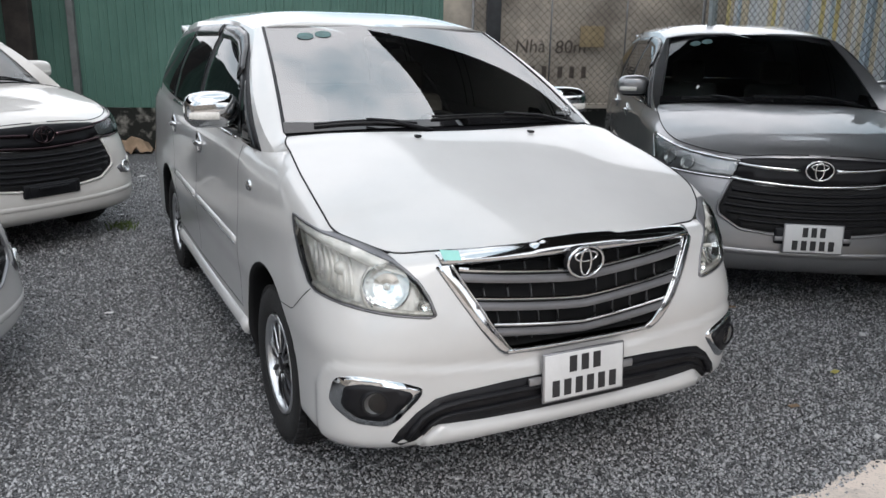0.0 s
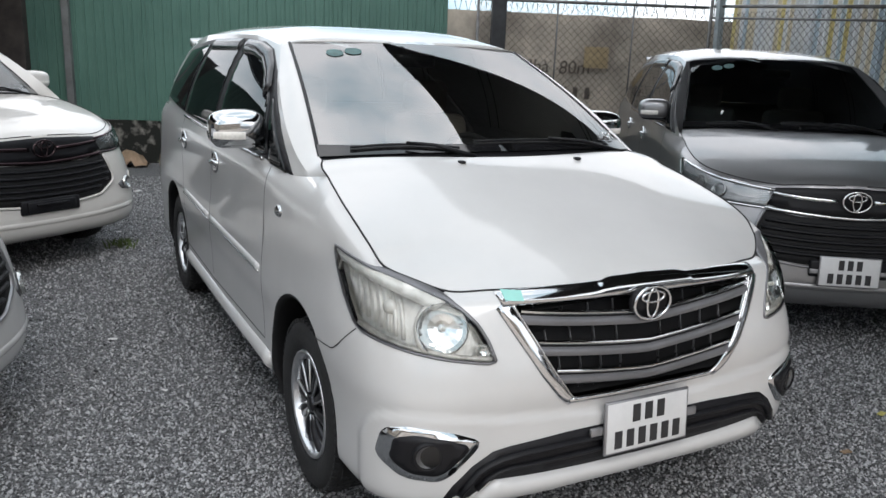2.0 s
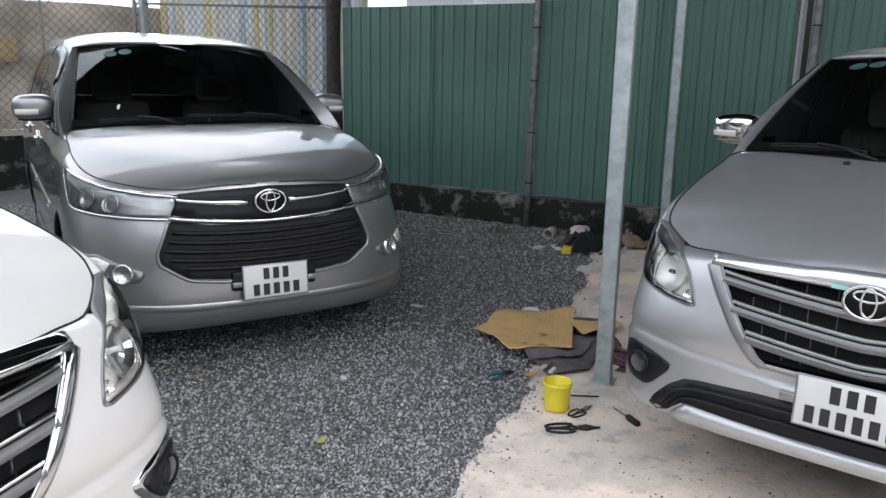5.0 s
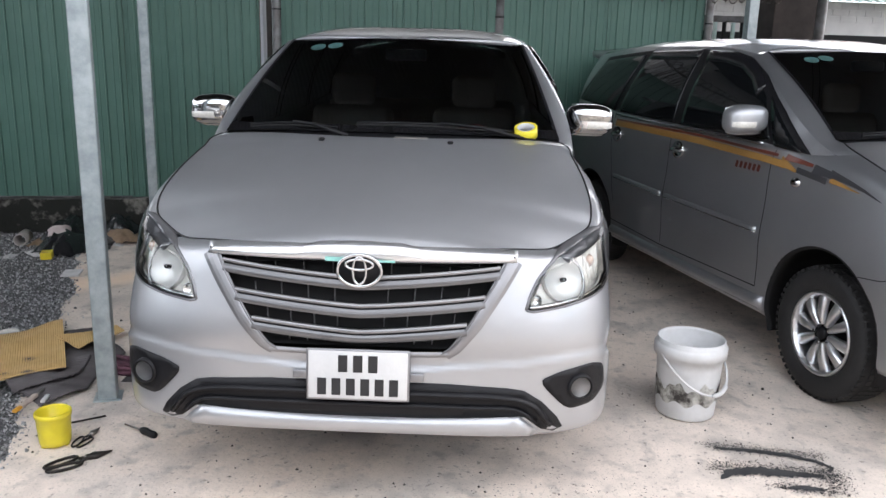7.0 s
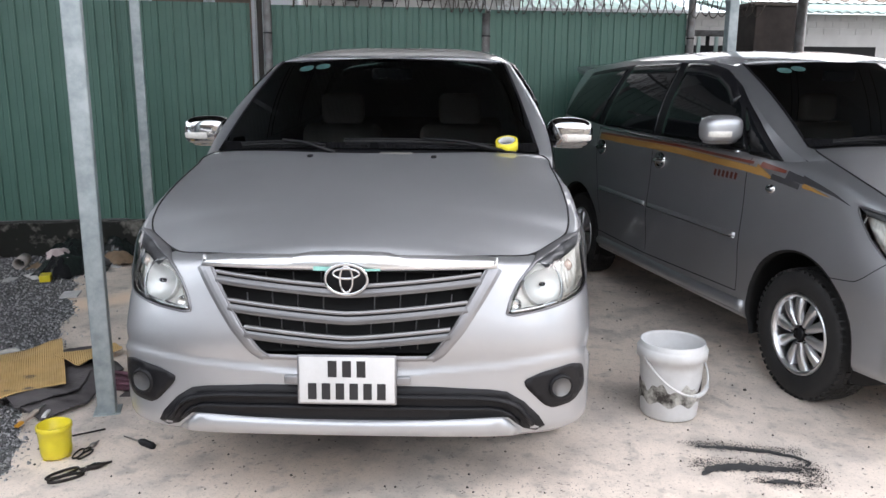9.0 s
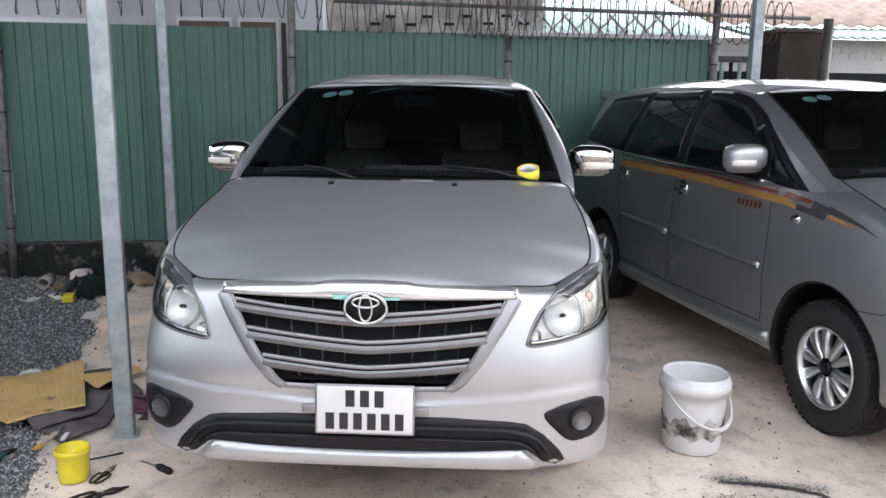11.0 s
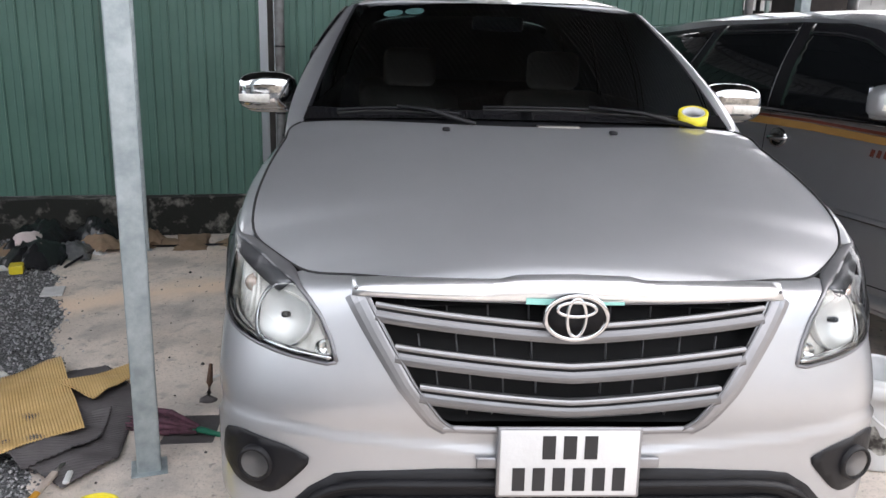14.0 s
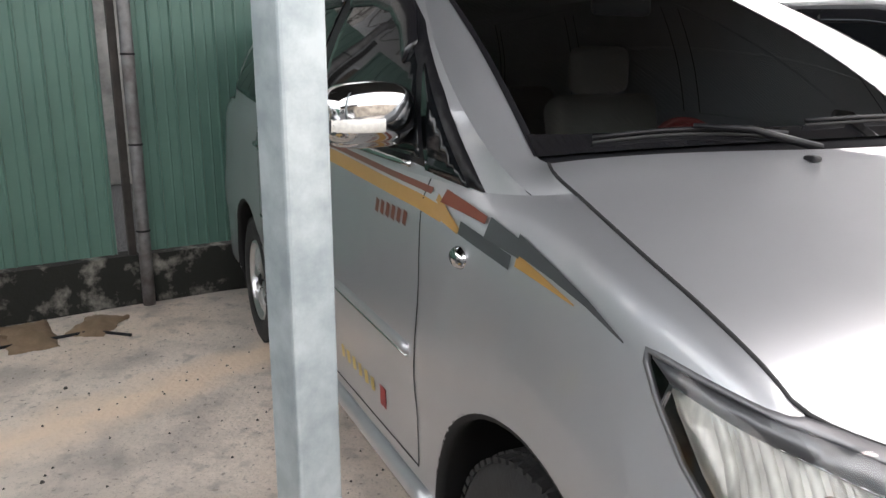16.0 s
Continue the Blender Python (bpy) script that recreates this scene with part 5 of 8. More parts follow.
def new_mpv(m, mat, label, plated=True, dark_chrome=False, bars=((3, 0.04, 0.05), (5, -0.04, 0.052)), rim="silver"):
    car = thing("minivan", m, label, "car", "parked cars")
    P = NEW
    skin, sskin, body = base_car(P, mat, car)
    side_trim(car, skin, P, body, 0, False, mat, visor=True, new_shape=True)
    stickers(car, P, sskin)
    if plated:
        q, n = sskin.on("top", 0.40, 0.50)
        bm = bmesh.new()
        box(bm, (0, 0, 0), (0.045, 0.016, 0.001), 0.0, Matrix.Translation(q + n * 0.003) @ n.to_track_quat("Z", "Y").to_matrix().to_4x4() @ Matrix.Rotation(radians(90), 4, "Z"))
        part("white_tag", bm, PLATE, car, "small white paper tag on the windscreen")
    spoiler(car, P, mat)
    for x, y in ((0, 0.78), (0, -0.78), (2.75, 0.78), (2.75, -0.78)):
        wheel(car, x, y, 0.335, rim)
    cm = DCHROME if dark_chrome else CHROME
    up = [(-0.435, 0.948), (-0.30, 0.958), (0, 0.970), (0.30, 0.958), (0.435, 0.948), (0.478, 0.850), (0.30, 0.818), (0, 0.808), (-0.30, 0.818), (-0.478, 0.850)]
    part("upper_grille", skin.patch("front", up, 0.004, 1, 0.04, 0.006), BLACKP, car, "glossy black upper grille")
    lowg = [(-0.478, 0.822), (-0.30, 0.795), (0, 0.786), (0.30, 0.795), (0.478, 0.822), (0.545, 0.66), (0.545, 0.62), (0.42, 0.540), (0.25, 0.520), (-0.25, 0.520), (-0.42, 0.540), (-0.545, 0.62), (-0.545, 0.66)]
    lg = part("lower_grille", skin.patch("front", lowg, 0.003, 1, 0.04, 0.005), MATTE, car, "black slatted lower grille")
    for zc, w in ((0.745, 0.48), (0.700, 0.50), (0.655, 0.515), (0.612, 0.50), (0.572, 0.43)):
        part("grille_slat", skin.ribbon("front", [(y, zc + 0.03 * (abs(y) / 0.55) ** 2) for y in np.linspace(-w, w, 17)], 0.022, 0.006, 1, 0.04, 0.012), BLACKP, lg)
    for s in (1, -1):
        part("grille_bar", skin.ribbon("front", [(0.10, 0.893), (0.28, 0.902), (0.445, 0.918)], lambda t: 0.030 - 0.008 * t, 0.010, s, 0.03, 0.008), cm, car, "chrome grille bar")
        part("grille_frame", skin.ribbon("front", [(0.492, 0.815), (0.553, 0.665), (0.550, 0.615), (0.42, 0.530), (0.25, 0.508), (0.0, 0.505)], lambda t: 0.018, 0.004, s, 0.03, 0.012), mat if dark_chrome else SATIN, car)
    part("grille_bar", skin.ribbon("front", [(y, 0.798 + 0.034 * (abs(y) / 0.485) ** 1.6) for y in np.linspace(-0.485, 0.485, 19)], 0.026, 0.010, 1, 0.04, 0.010), cm, car, "chrome grille bar")
    p, n = skin.on("front", 0, 0.898)
    emblem(car, p + Vector((-0.03, 0, 0)), 0.078, cm)
    for s in (1, -1):
        poly = [(-0.119, 0.826), (0.05, 0.832), (0.25, 0.841), (0.41, 0.850), (0.460, 0.864), (0.515, 0.945), (0.552, 1.030), (0.500, 1.026), (0.35, 0.998), (0.18, 0.968), (0.0, 0.948), (-0.140, 0.938)]
        lamp = part("headlamp", skin.patch("diag", poly, 0.003, s, 0.03, 0.006), LAMPD, car, "narrow swept headlamp with chrome edging")
        part("lamp_edge", skin.ribbon("diag", [(-0.138, 0.936), (0.0, 0.946), (0.18, 0.966), (0.35, 0.996), (0.53, 1.030)], 0.014, 0.008, s, 0.03, 0.004), cm, lamp)
        part("lamp_edge", skin.ribbon("diag", [(-0.119, 0.829), (0.05, 0.835), (0.25, 0.844), (0.41, 0.853), (0.460, 0.867), (0.512, 0.945), (0.545, 1.020)], 0.014, 0.008, s, 0.03, 0.004), cm, lamp)
        for e, z, r in ((0.31, 0.915, 0.054), (0.17, 0.897, 0.046)):
            c, n = skin.on("diag", e, z, s)
            rot = Matrix.Translation(c + n * 0.004) @ n.to_track_quat("Z", "Y").to_matrix().to_4x4()
            bm = bmesh.new()
            lathe(bm, [(r, 0.008), (r * 0.92, 0.012), (r * 0.8, 0.002), (r * 0.3, -0.008), (0.001, -0.008)], "z", 24, rot)
            bmesh.ops.recalc_face_normals(bm, faces=bm.faces)
            part("reflector_bowl", bm, REFL, lamp)
        part("lens", facing(skin.patch("diag", poly, 0.008, s, 0.03, 0.0, 0.014, 0.05), (-0.8, 0.6 * s, 0)), LENS, lamp, "clear plastic lens")
        fog = [(0.60, 0.580), (0.70, 0.615), (0.80, 0.665), (0.855, 0.655), (0.86, 0.56), (0.74, 0.525), (0.64, 0.535)]
        pod = part("fog_lamp_pod", skin.patch("front", fog, 0.003, s, 0.03, 0.008), DSATIN, car, "grey fog lamp recess")
        c, n = skin.on("front", 0.705, 0.575, s)
        rot = Matrix.Translation(c + n * 0.010) @ n.to_track_quat("Z", "Y").to_matrix().to_4x4()
        bm = bmesh.new()
        lathe(bm, [(0.052, -0.004), (0.048, 0.012), (0.040, 0.012), (0.037, 0.003), (0.001, -0.006)], "z", 26, rot)
        bmesh.ops.recalc_face_normals(bm, faces=bm.faces)
        part("fog_lamp", bm, REFL, pod, "round fog lamp")
        part("indicator", skin.patch("front", [(0.755, 0.625), (0.80, 0.648), (0.845, 0.640), (0.85, 0.58), (0.785, 0.575)], 0.007, s, 0.02, 0.004), LAMPW, pod)
    part("bumper_lip", skin.ribbon("front", [(y, 0.385 + 0.03 * (abs(y) / 0.8) ** 2) for y in np.linspace(-0.80, 0.80, 21)], 0.05, -0.004, 1, 0.04, 0.010), mat, car)
    pz = 0.485
    px = skin.on("front", 0, pz)[0].x - 0.026
    if plated:
        plate(car, px, pz + 0.01, bars)
    else:
        bm = bmesh.new()
        box(bm, (px + 0.006, 0, pz + 0.02), (0.03, 0.36, 0.075), 0.008)
        box(bm, (px - 0.012, 0, pz + 0.035), (0.02, 0.24, 0.018), 0.005)
        part("plate_holder", bm, BLACKP, car, "empty black number plate holder")
    bm = bmesh.new()
    box(bm, (px + 0.02, 0, pz + 0.02), (0.03, 0.44, 0.10), 0.012)
    part("plate_mount", bm, BLACKP, car)
    return car


LAMPB = material("headlamp_backing", (0.84, 0.82, 0.77), 0.32, 0.15, vary=0.35, scale=1.0, bump=0.15, bump_scale=70)
lmap = LAMPB.node_tree.nodes.new("ShaderNodeMapping")
lmap.inputs["Scale"].default_value = (34.0, 34.0, 7.0)
LAMPB.node_tree.links.new(LAMPB.node_tree.nodes["Texture Coordinate"].outputs["Object"], lmap.inputs["Vector"])
LAMPB.node_tree.links.new(lmap.outputs["Vector"], LAMPB.node_tree.nodes["Noise Texture"].inputs["Vector"])
AMBERP = material("pale_amber_plastic", (0.62, 0.48, 0.40), 0.25, 0.3, vary=0.3, scale=40)
GOLD = material("gold_film", (0.55, 0.42, 0.12), 0.35, 0.4, vary=0.2)
DCHROME = material("black_chrome", (0.07, 0.048, 0.052), 0.12, 1.0, vary=0.2)
LAMPD = material("lamp_interior", (0.40, 0.41, 0.42), 0.25, 0.6, vary=0.4, scale=25)


def placed(x, y, bx, by, z=0.0, scale=1.0):
    """A car's pose: its front axle's middle, and the way back from it."""
    return Matrix.Translation((x, y, z)) @ Matrix.Rotation(math.atan2(by, bx), 4, "Z") @ Matrix.Scale(scale, 4)



# ---- ground ----
GRAVEL = material("dark_gravel", (0.29, 0.293, 0.30), 0.85, scale=60.0, dark=(0.03, 0.031, 0.033), spread=(0.36, 0.70), bump=1.0, bump_scale=75.0, depth=0.03)
CONC = material("dusty_concrete", (0.75, 0.652, 0.572), 0.8, scale=1.7, dark=(0.54, 0.482, 0.432), spread=(0.34, 0.58), bump=0.4, bump_scale=45.0)
cn, cl = CONC.node_tree.nodes, CONC.node_tree.links
for sc, lo, hi, col in ((0.7, 0.50, 0.66, (0.70, 0.56, 0.45, 1)), (3.3, 0.50, 0.70, (0.24, 0.23, 0.22, 1)), (11.0, 0.56, 0.70, (0.30, 0.28, 0.26, 1)), (38.0, 0.62, 0.70, (0.12, 0.11, 0.10, 1)), (140.0, 0.56, 0.72, (0.26, 0.24, 0.22, 1))):
    # sand stains, grey wear and dark specks
    src = cn["Principled BSDF"].inputs["Base Color"].links[0].from_socket
    tn, tr, tm = cn.new("ShaderNodeTexNoise"), cn.new("ShaderNodeMapRange"), cn.new("ShaderNodeMix")
    tn.inputs["Scale"].default_value, tn.inputs["Detail"].default_value = sc, 7.0
    tr.inputs["From Min"].default_value, tr.inputs["From Max"].default_value = lo, hi
    tr.inputs["To Max"].default_value = 0.55
    tm.data_type = "RGBA"
    tm.inputs["B"].default_value = col
    cl.new(cn["Texture Coordinate"].outputs["Object"], tn.inputs["Vector"])
    cl.new(tn.outputs["Fac"], tr.inputs["Value"])
    cl.new(tr.outputs["Result"], tm.inputs["Factor"])
    cl.new(src, tm.inputs["A"])
    cl.new(tm.outputs["Result"], cn["Principled BSDF"].inputs["Base Color"])
# a warm strip of sunlight across the slab, painted into its colour
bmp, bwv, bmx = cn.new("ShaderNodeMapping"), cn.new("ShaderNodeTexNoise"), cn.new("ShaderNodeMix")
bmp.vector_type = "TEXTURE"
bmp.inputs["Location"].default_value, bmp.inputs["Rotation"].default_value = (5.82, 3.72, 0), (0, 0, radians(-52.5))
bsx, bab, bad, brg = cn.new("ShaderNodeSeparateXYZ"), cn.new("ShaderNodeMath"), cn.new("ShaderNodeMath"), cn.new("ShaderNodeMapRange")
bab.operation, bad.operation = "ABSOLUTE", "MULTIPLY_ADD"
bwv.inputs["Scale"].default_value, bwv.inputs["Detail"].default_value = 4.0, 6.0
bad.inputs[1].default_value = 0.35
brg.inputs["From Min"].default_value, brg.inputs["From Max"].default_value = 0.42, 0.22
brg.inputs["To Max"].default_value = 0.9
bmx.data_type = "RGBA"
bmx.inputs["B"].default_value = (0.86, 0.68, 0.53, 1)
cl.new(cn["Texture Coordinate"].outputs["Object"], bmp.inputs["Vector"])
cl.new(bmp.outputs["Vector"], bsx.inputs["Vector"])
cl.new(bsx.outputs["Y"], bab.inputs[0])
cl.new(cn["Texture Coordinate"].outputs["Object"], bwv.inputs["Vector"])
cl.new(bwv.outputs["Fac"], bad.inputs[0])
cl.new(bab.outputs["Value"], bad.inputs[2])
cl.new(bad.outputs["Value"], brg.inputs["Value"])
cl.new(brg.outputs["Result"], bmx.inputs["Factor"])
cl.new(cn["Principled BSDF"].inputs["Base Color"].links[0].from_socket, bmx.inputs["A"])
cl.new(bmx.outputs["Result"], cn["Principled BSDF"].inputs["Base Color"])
OLDC = material("mouldy_concrete", (0.30, 0.29, 0.26), 0.85, scale=5.5, detail=10.0, dark=(0.012, 0.013, 0.011), spread=(0.53, 0.72), bump=0.6, bump_scale=25.0)
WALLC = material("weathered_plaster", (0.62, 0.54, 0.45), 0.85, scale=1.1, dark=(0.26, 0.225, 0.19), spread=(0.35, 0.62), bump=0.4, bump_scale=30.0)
GREEN = material("green_coated_sheet", (0.092, 0.182, 0.148), 0.42, scale=1.3, dark=(0.070, 0.146, 0.118), bump=0.05, bump_scale=5.0, spec=0.4)
GALV = material("galvanised_steel", (0.42, 0.47, 0.485), 0.45, 0.4, scale=11.0, dark=(0.26, 0.305, 0.32), bump=0.1, bump_scale=30)
PIPE = material("dull_pipe", (0.22, 0.222, 0.225), 0.5, 0.5, scale=9, dark=(0.11, 0.10, 0.095))

bm = bmesh.new()
bmesh.ops.create_grid(bm, x_segments=4, y_segments=4, size=400)
tagged(part("ground", bm, GRAVEL), "dark grey gravel ground", "ground", kind="structure")


def outline_slab(name, pts, z0, z1, mat, label):
    bm = bmesh.new()
    top = [bm.verts.new((x, y, z1)) for x, y in pts]
    low = [bm.verts.new((x, y, z0)) for x, y in pts]
    bm.faces.new(top)
    for i in range(len(pts)):
        j = (i + 1) % len(pts)
        bm.faces.new((top[j], top[i], low[i], low[j]))
    bmesh.ops.recalc_face_normals(bm, faces=bm.faces)
    return tagged(part(name, bm, mat, smooth=False), label, "paving", kind="structure")


EDGE = [(-3.0, 0.6), (0.6, 2.1), (1.80, 2.73), (2.29, 2.89), (2.74, 3.11), (3.25, 3.39), (3.8, 3.80), (4.47, 4.08), (5.06, 4.41), (5.33, 4.64), (5.9, 4.95), (6.65, 5.25)]
e = even(EDGE, 420)
for i in range(len(e)):
    q = Vector((e[i, 0] * 2.2, e[i, 1] * 2.2, 0.5))
    w = 0.07 * noise.noise(q) + 0.035 * noise.noise(q * 4) + 0.015 * noise.noise(q * 13)
    e[i] += w * np.array([-0.5, 0.85])
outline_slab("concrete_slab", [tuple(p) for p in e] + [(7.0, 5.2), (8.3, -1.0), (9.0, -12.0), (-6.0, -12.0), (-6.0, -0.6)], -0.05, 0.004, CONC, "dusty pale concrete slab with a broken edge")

# ---- fences ----
FENCE = [Vector(p) for p in ((5.60, 8.35, 0), (6.36, 6.17, 0), (7.22, 3.88, 0), (7.87, 2.00, 0), (8.50, 0.18, 0))]

def sheet(name, a, b, z0, z1, mat, parent=None, pitch=0.125, depth=0.014, wave=False):
    """A ribbed steel sheet from a to b."""
    a, b = Vector(a), Vector(b)
    d = (b - a)
    L = d.length
    d.normalize()
    n = Vector((-d.y, d.x, 0))
    prof = []
    x = 0.0
    while x < L:
        if wave:
            prof += [(x + pitch * t, depth * 0.5 * math.sin(2 * math.pi * t)) for t in np.linspace(0, 1, 8, endpoint=False)]
        else:
            prof += [(x, 0), (x + pitch * 0.40, 0), (x + pitch * 0.46, 0.004), (x + pitch * 0.52, 0), (x + pitch * 0.84, 0), (x + pitch * 0.90, depth), (x + pitch * 0.95, depth)]
        x += pitch
    prof = [(min(p, L), h) for p, h in prof]
    verts, faces = [], []
    for z in (z0, z1):
        verts += [a + d * p - n * h + Vector((0, 0, z)) for p, h in prof]
    k = len(prof)
    faces = [(i, i + 1, k + i + 1, k + i) for i in range(k - 1)]
    ob = raw(name, verts, faces, mat, parent, smooth=False)
    return ob


def wall_run(name, a, b, z0, z1, thick, mat, label, side=1):
    a, b = Vector(a), Vector(b)
    d = (b - a).normalized()
    n = Vector((-d.y, d.x, 0)) * side
    bm = bmesh.new()
    k = max(2, int((b - a).length / 0.12))
    rows = []
    for i in range(k + 1):
        p = a + (b - a) * i / k
        j = 0.012 * noise.noise(Vector((p.x * 3, p.y * 3, 1.0)))
        rows.append([bm.verts.new(q) for q in (p + n * j + Vector((0, 0, z0)), p + n * j + Vector((0, 0, z1 + j)), p + n * (thick + j) + Vector((0, 0, z1 + j)), p + n * thick + Vector((0, 0, z0)))])
    for p, q in zip(rows, rows[1:]):
        for j in range(3):
            bm.faces.new((p[j], p[j + 1], q[j + 1], q[j]))
    bm.faces.new(rows[0]), bm.faces.new(rows[-1][::-1])
    bmesh.ops.recalc_face_normals(bm, faces=bm.faces)
    return tagged(part(name, bm, mat, smooth=False), label, "wall", kind="structure")


def square_post(name, x, y, z0, z1, w, turn, mat, label, lean=(0, 0)):
    t = thing(name, pose(x, y, z0, lean[0], lean[1], turn), label, "post", kind="structure")
    bm = bmesh.new()
    box(bm, (0, 0, (z1 - z0) / 2), (w, w, z1 - z0), 0.006)
    part("tube", bm, mat, t, smooth=False)
    bm = bmesh.new()
    box(bm, (0, 0, 0.004), (w * 1.5, w * 1.5, 0.008), 0.001)
    part("base_plate", bm, mat, t, smooth=False)
    return t


square_post("canopy_post", 3.64, 3.195, 0.0, 4.56, 0.080, 27.4, GALV, "galvanised square steel post with white oxide streaks")
square_post("canopy_post", 6.47, 4.665, 0.0, 4.68, 0.075, 27.4, GALV, "galvanised square steel post by the fence")

# green sheet fence on a mouldy plinth, with round pipes at the joints
k = 0
for (a, b), gap in zip(zip(FENCE, FENCE[1:]), ((0.012, 0.012), (0.03, 0.135), (0.03, 0.03), (0.02, 0.02))):
    d = (b - a).normalized()
    wall_run("fence_plinth", a + d * 0.01, b - d * 0.01, -0.02, 0.30, 0.14, OLDC, "low mouldy concrete plinth under the sheet fence", 1)
    L = (b - a).length
    n = Vector((-d.y, d.x, 0))
    cuts = max(1, round(L / 1.08))
    for i in range(cuts):
        p, q = a + d * (gap[0] + (L - gap[0] - gap[1]) * i / cuts), a + d * (gap[0] + (L - gap[0] - gap[1]) * (i + 1) / cuts + (0.02 if i < cuts - 1 else 0))
        off = n * (0.035 + 0.006 * (i % 2))
        ob = sheet("fence_panel", p + off, q + off, 0.305 + 0.01 * ((i * 7 + k) % 3), 2.18 + 0.012 * ((i * 5 + k) % 3), GREEN)
        tagged(ob, "green ribbed steel fence panel", "fence panel", "green fence panels", "structure")
        k += 1
for p, r, top in ((FENCE[1], 0.034, 2.75), (FENCE[2], 0.036, 2.75), (FENCE[3] + Vector((0.05, 0.05, 0)), 0.045, 2.15), (FENCE[4], 0.035, 2.6)):
    t = thing("fence_pipe", Matrix.Translation(p - Vector((0.03, 0.015, 0))) @ Matrix.Rotation(radians(1.0), 4, "Y"), "dull steel pipe standing at a fence joint", "pipe", "fence pipes", "structure")
    bm = bmesh.new()
    tube(bm, [(0, 0, z) for z in np.linspace(0, top, 8)], r, 14)
    part("pipe", bm, PIPE, t)
    for z in (0.45, 0.95, 1.45, 1.95):
        bm = bmesh.new()
        lathe(bm, [(r + 0.001, z - 0.006), (r + 0.006, z), (r + 0.001, z + 0.006)], "z", 14)
        part("wire_tie", bm, MATTE, t)
d = (FENCE[2] - FENCE[1]).normalized()
bm = bmesh.new()
box(bm, (0, 0, 0), (0.044, 0.035, 1.95), 0.004, Matrix.Translation(FENCE[2] - d * 0.052 + Vector((0.033, 0.012, 1.275))) @ Matrix.Rotation(math.atan2(d.y, d.x), 4, "Z"))
tagged(part("fence_batten", bm, material("dark_old_timber", (0.045, 0.038, 0.034), 0.8, scale=10, dark=(0.02, 0.018, 0.016), bump=0.5, bump_scale=25), smooth=False), "dark old timber batten beside a fence pipe", "batten", kind="structure")
t = thing("corner_post", Matrix.Translation((5.58, 8.45, 0)), "thick dark weathered post at the fence corner", "post", kind="structure")
bm = bmesh.new()
tube(bm, [(0.01 * math.sin(z * 3), 0.01 * math.cos(z * 2), z) for z in np.linspace(0, 2.9, 12)], [0.085 + 0.008 * math.sin(7 * i) for i in range(12)], 14)
part("trunk", bm, material("dark_weathered_wood", (0.055, 0.045, 0.04), 0.8, scale=12, dark=(0.02, 0.018, 0.016), bump=0.6, bump_scale=20), t)

# back green fence and concrete wall
YB = 11.6
wall_run("back_plinth", (-9.5, YB + 0.35, 0), (0.78, YB, 0), -0.02, 0.60, 0.2, OLDC, "dark concrete plinth under the back fence", 1)
for i in range(10):
    a, b = Vector((-9.5 + 1.028 * i, YB + 0.33 - 0.034 * i, 0)), Vector((-9.5 + 1.028 * (i + 1) + 0.02, YB + 0.33 - 0.034 * (i + 1), 0))
    ob = sheet("fence_panel", a, b, 0.60, 2.62, GREEN)
    tagged(ob, "green ribbed steel fence panel", "fence panel", "green fence panels", "structure")
square_post("fence_post", -4.33, YB + 0.05, 0, 2.7, 0.09, 0, material("grey_painted_steel", (0.20, 0.21, 0.21), 0.5, 0.3, scale=6, dark=(0.13, 0.135, 0.135)), "grey steel post in front of the back fence")
bm = bmesh.new()
box(bm, (-5.05, YB + 0.15, 1.35), (0.34, 0.25, 2.7), 0.01)
tagged(part("brick_pier", bm, material("dark_pier", (0.06, 0.05, 0.045), 0.8, scale=5, dark=(0.03, 0.026, 0.024), bump=0.4, bump_scale=20), smooth=False), "dark brown pier in the back fence", "pier", kind="structure")
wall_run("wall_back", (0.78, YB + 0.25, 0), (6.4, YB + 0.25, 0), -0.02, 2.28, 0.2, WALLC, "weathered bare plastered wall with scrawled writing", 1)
wall_run("wall_back_plinth", (1.05, YB - 0.02, 0), (4.62, YB - 0.02, 0), -0.02, 0.66, 0.12, OLDC, "dark concrete plinth under the wire fence", 1)
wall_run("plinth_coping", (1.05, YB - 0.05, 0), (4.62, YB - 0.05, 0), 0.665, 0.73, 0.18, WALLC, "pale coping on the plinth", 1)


def wire_net(name, a, b, z0, z1, cell, label, r=0.0022):
    """Chain-link netting as fine crossing wires."""
    a, b = Vector(a), Vector(b)
    L = (b - a).length
    d = (b - a).normalized()
    verts, faces = [], []
    H = z1 - z0
    n = Vector((-d.y, d.x, 0))
    def bar(p, q, o):
        k = len(verts)
        w = (q - p).normalized().cross(n) * r
        for c in (p, q):
            for s1, s2 in ((1, 1), (-1, 1), (-1, -1), (1, -1)):
                verts.append(c + w * s1 + n * (o + r * s2))
        for i in range(4):
            faces.append((k + i, k + (i + 1) % 4, k + 4 + (i + 1) % 4, k + 4 + i))
    x = -H
    while x < L:
        for flip in (0, 1):
            s0, s1 = max(0, -x), min(H, L - x)
            if s1 > s0:
                if flip:
                    p, q = a + d * (x + s0) + Vector((0, 0, z0 + s0)), a + d * (x + s1) + Vector((0, 0, z0 + s1))
                else:
                    p, q = a + d * (x + s0) + Vector((0, 0, z1 - s0)), a + d * (x + s1) + Vector((0, 0, z1 - s1))
                bar(p, q, 0.002 if flip else -0.002)
        x += cell
    ob = raw(name, verts, faces, WIRE, smooth=False)
    return tagged(ob, label, "netting", kind="stuff")


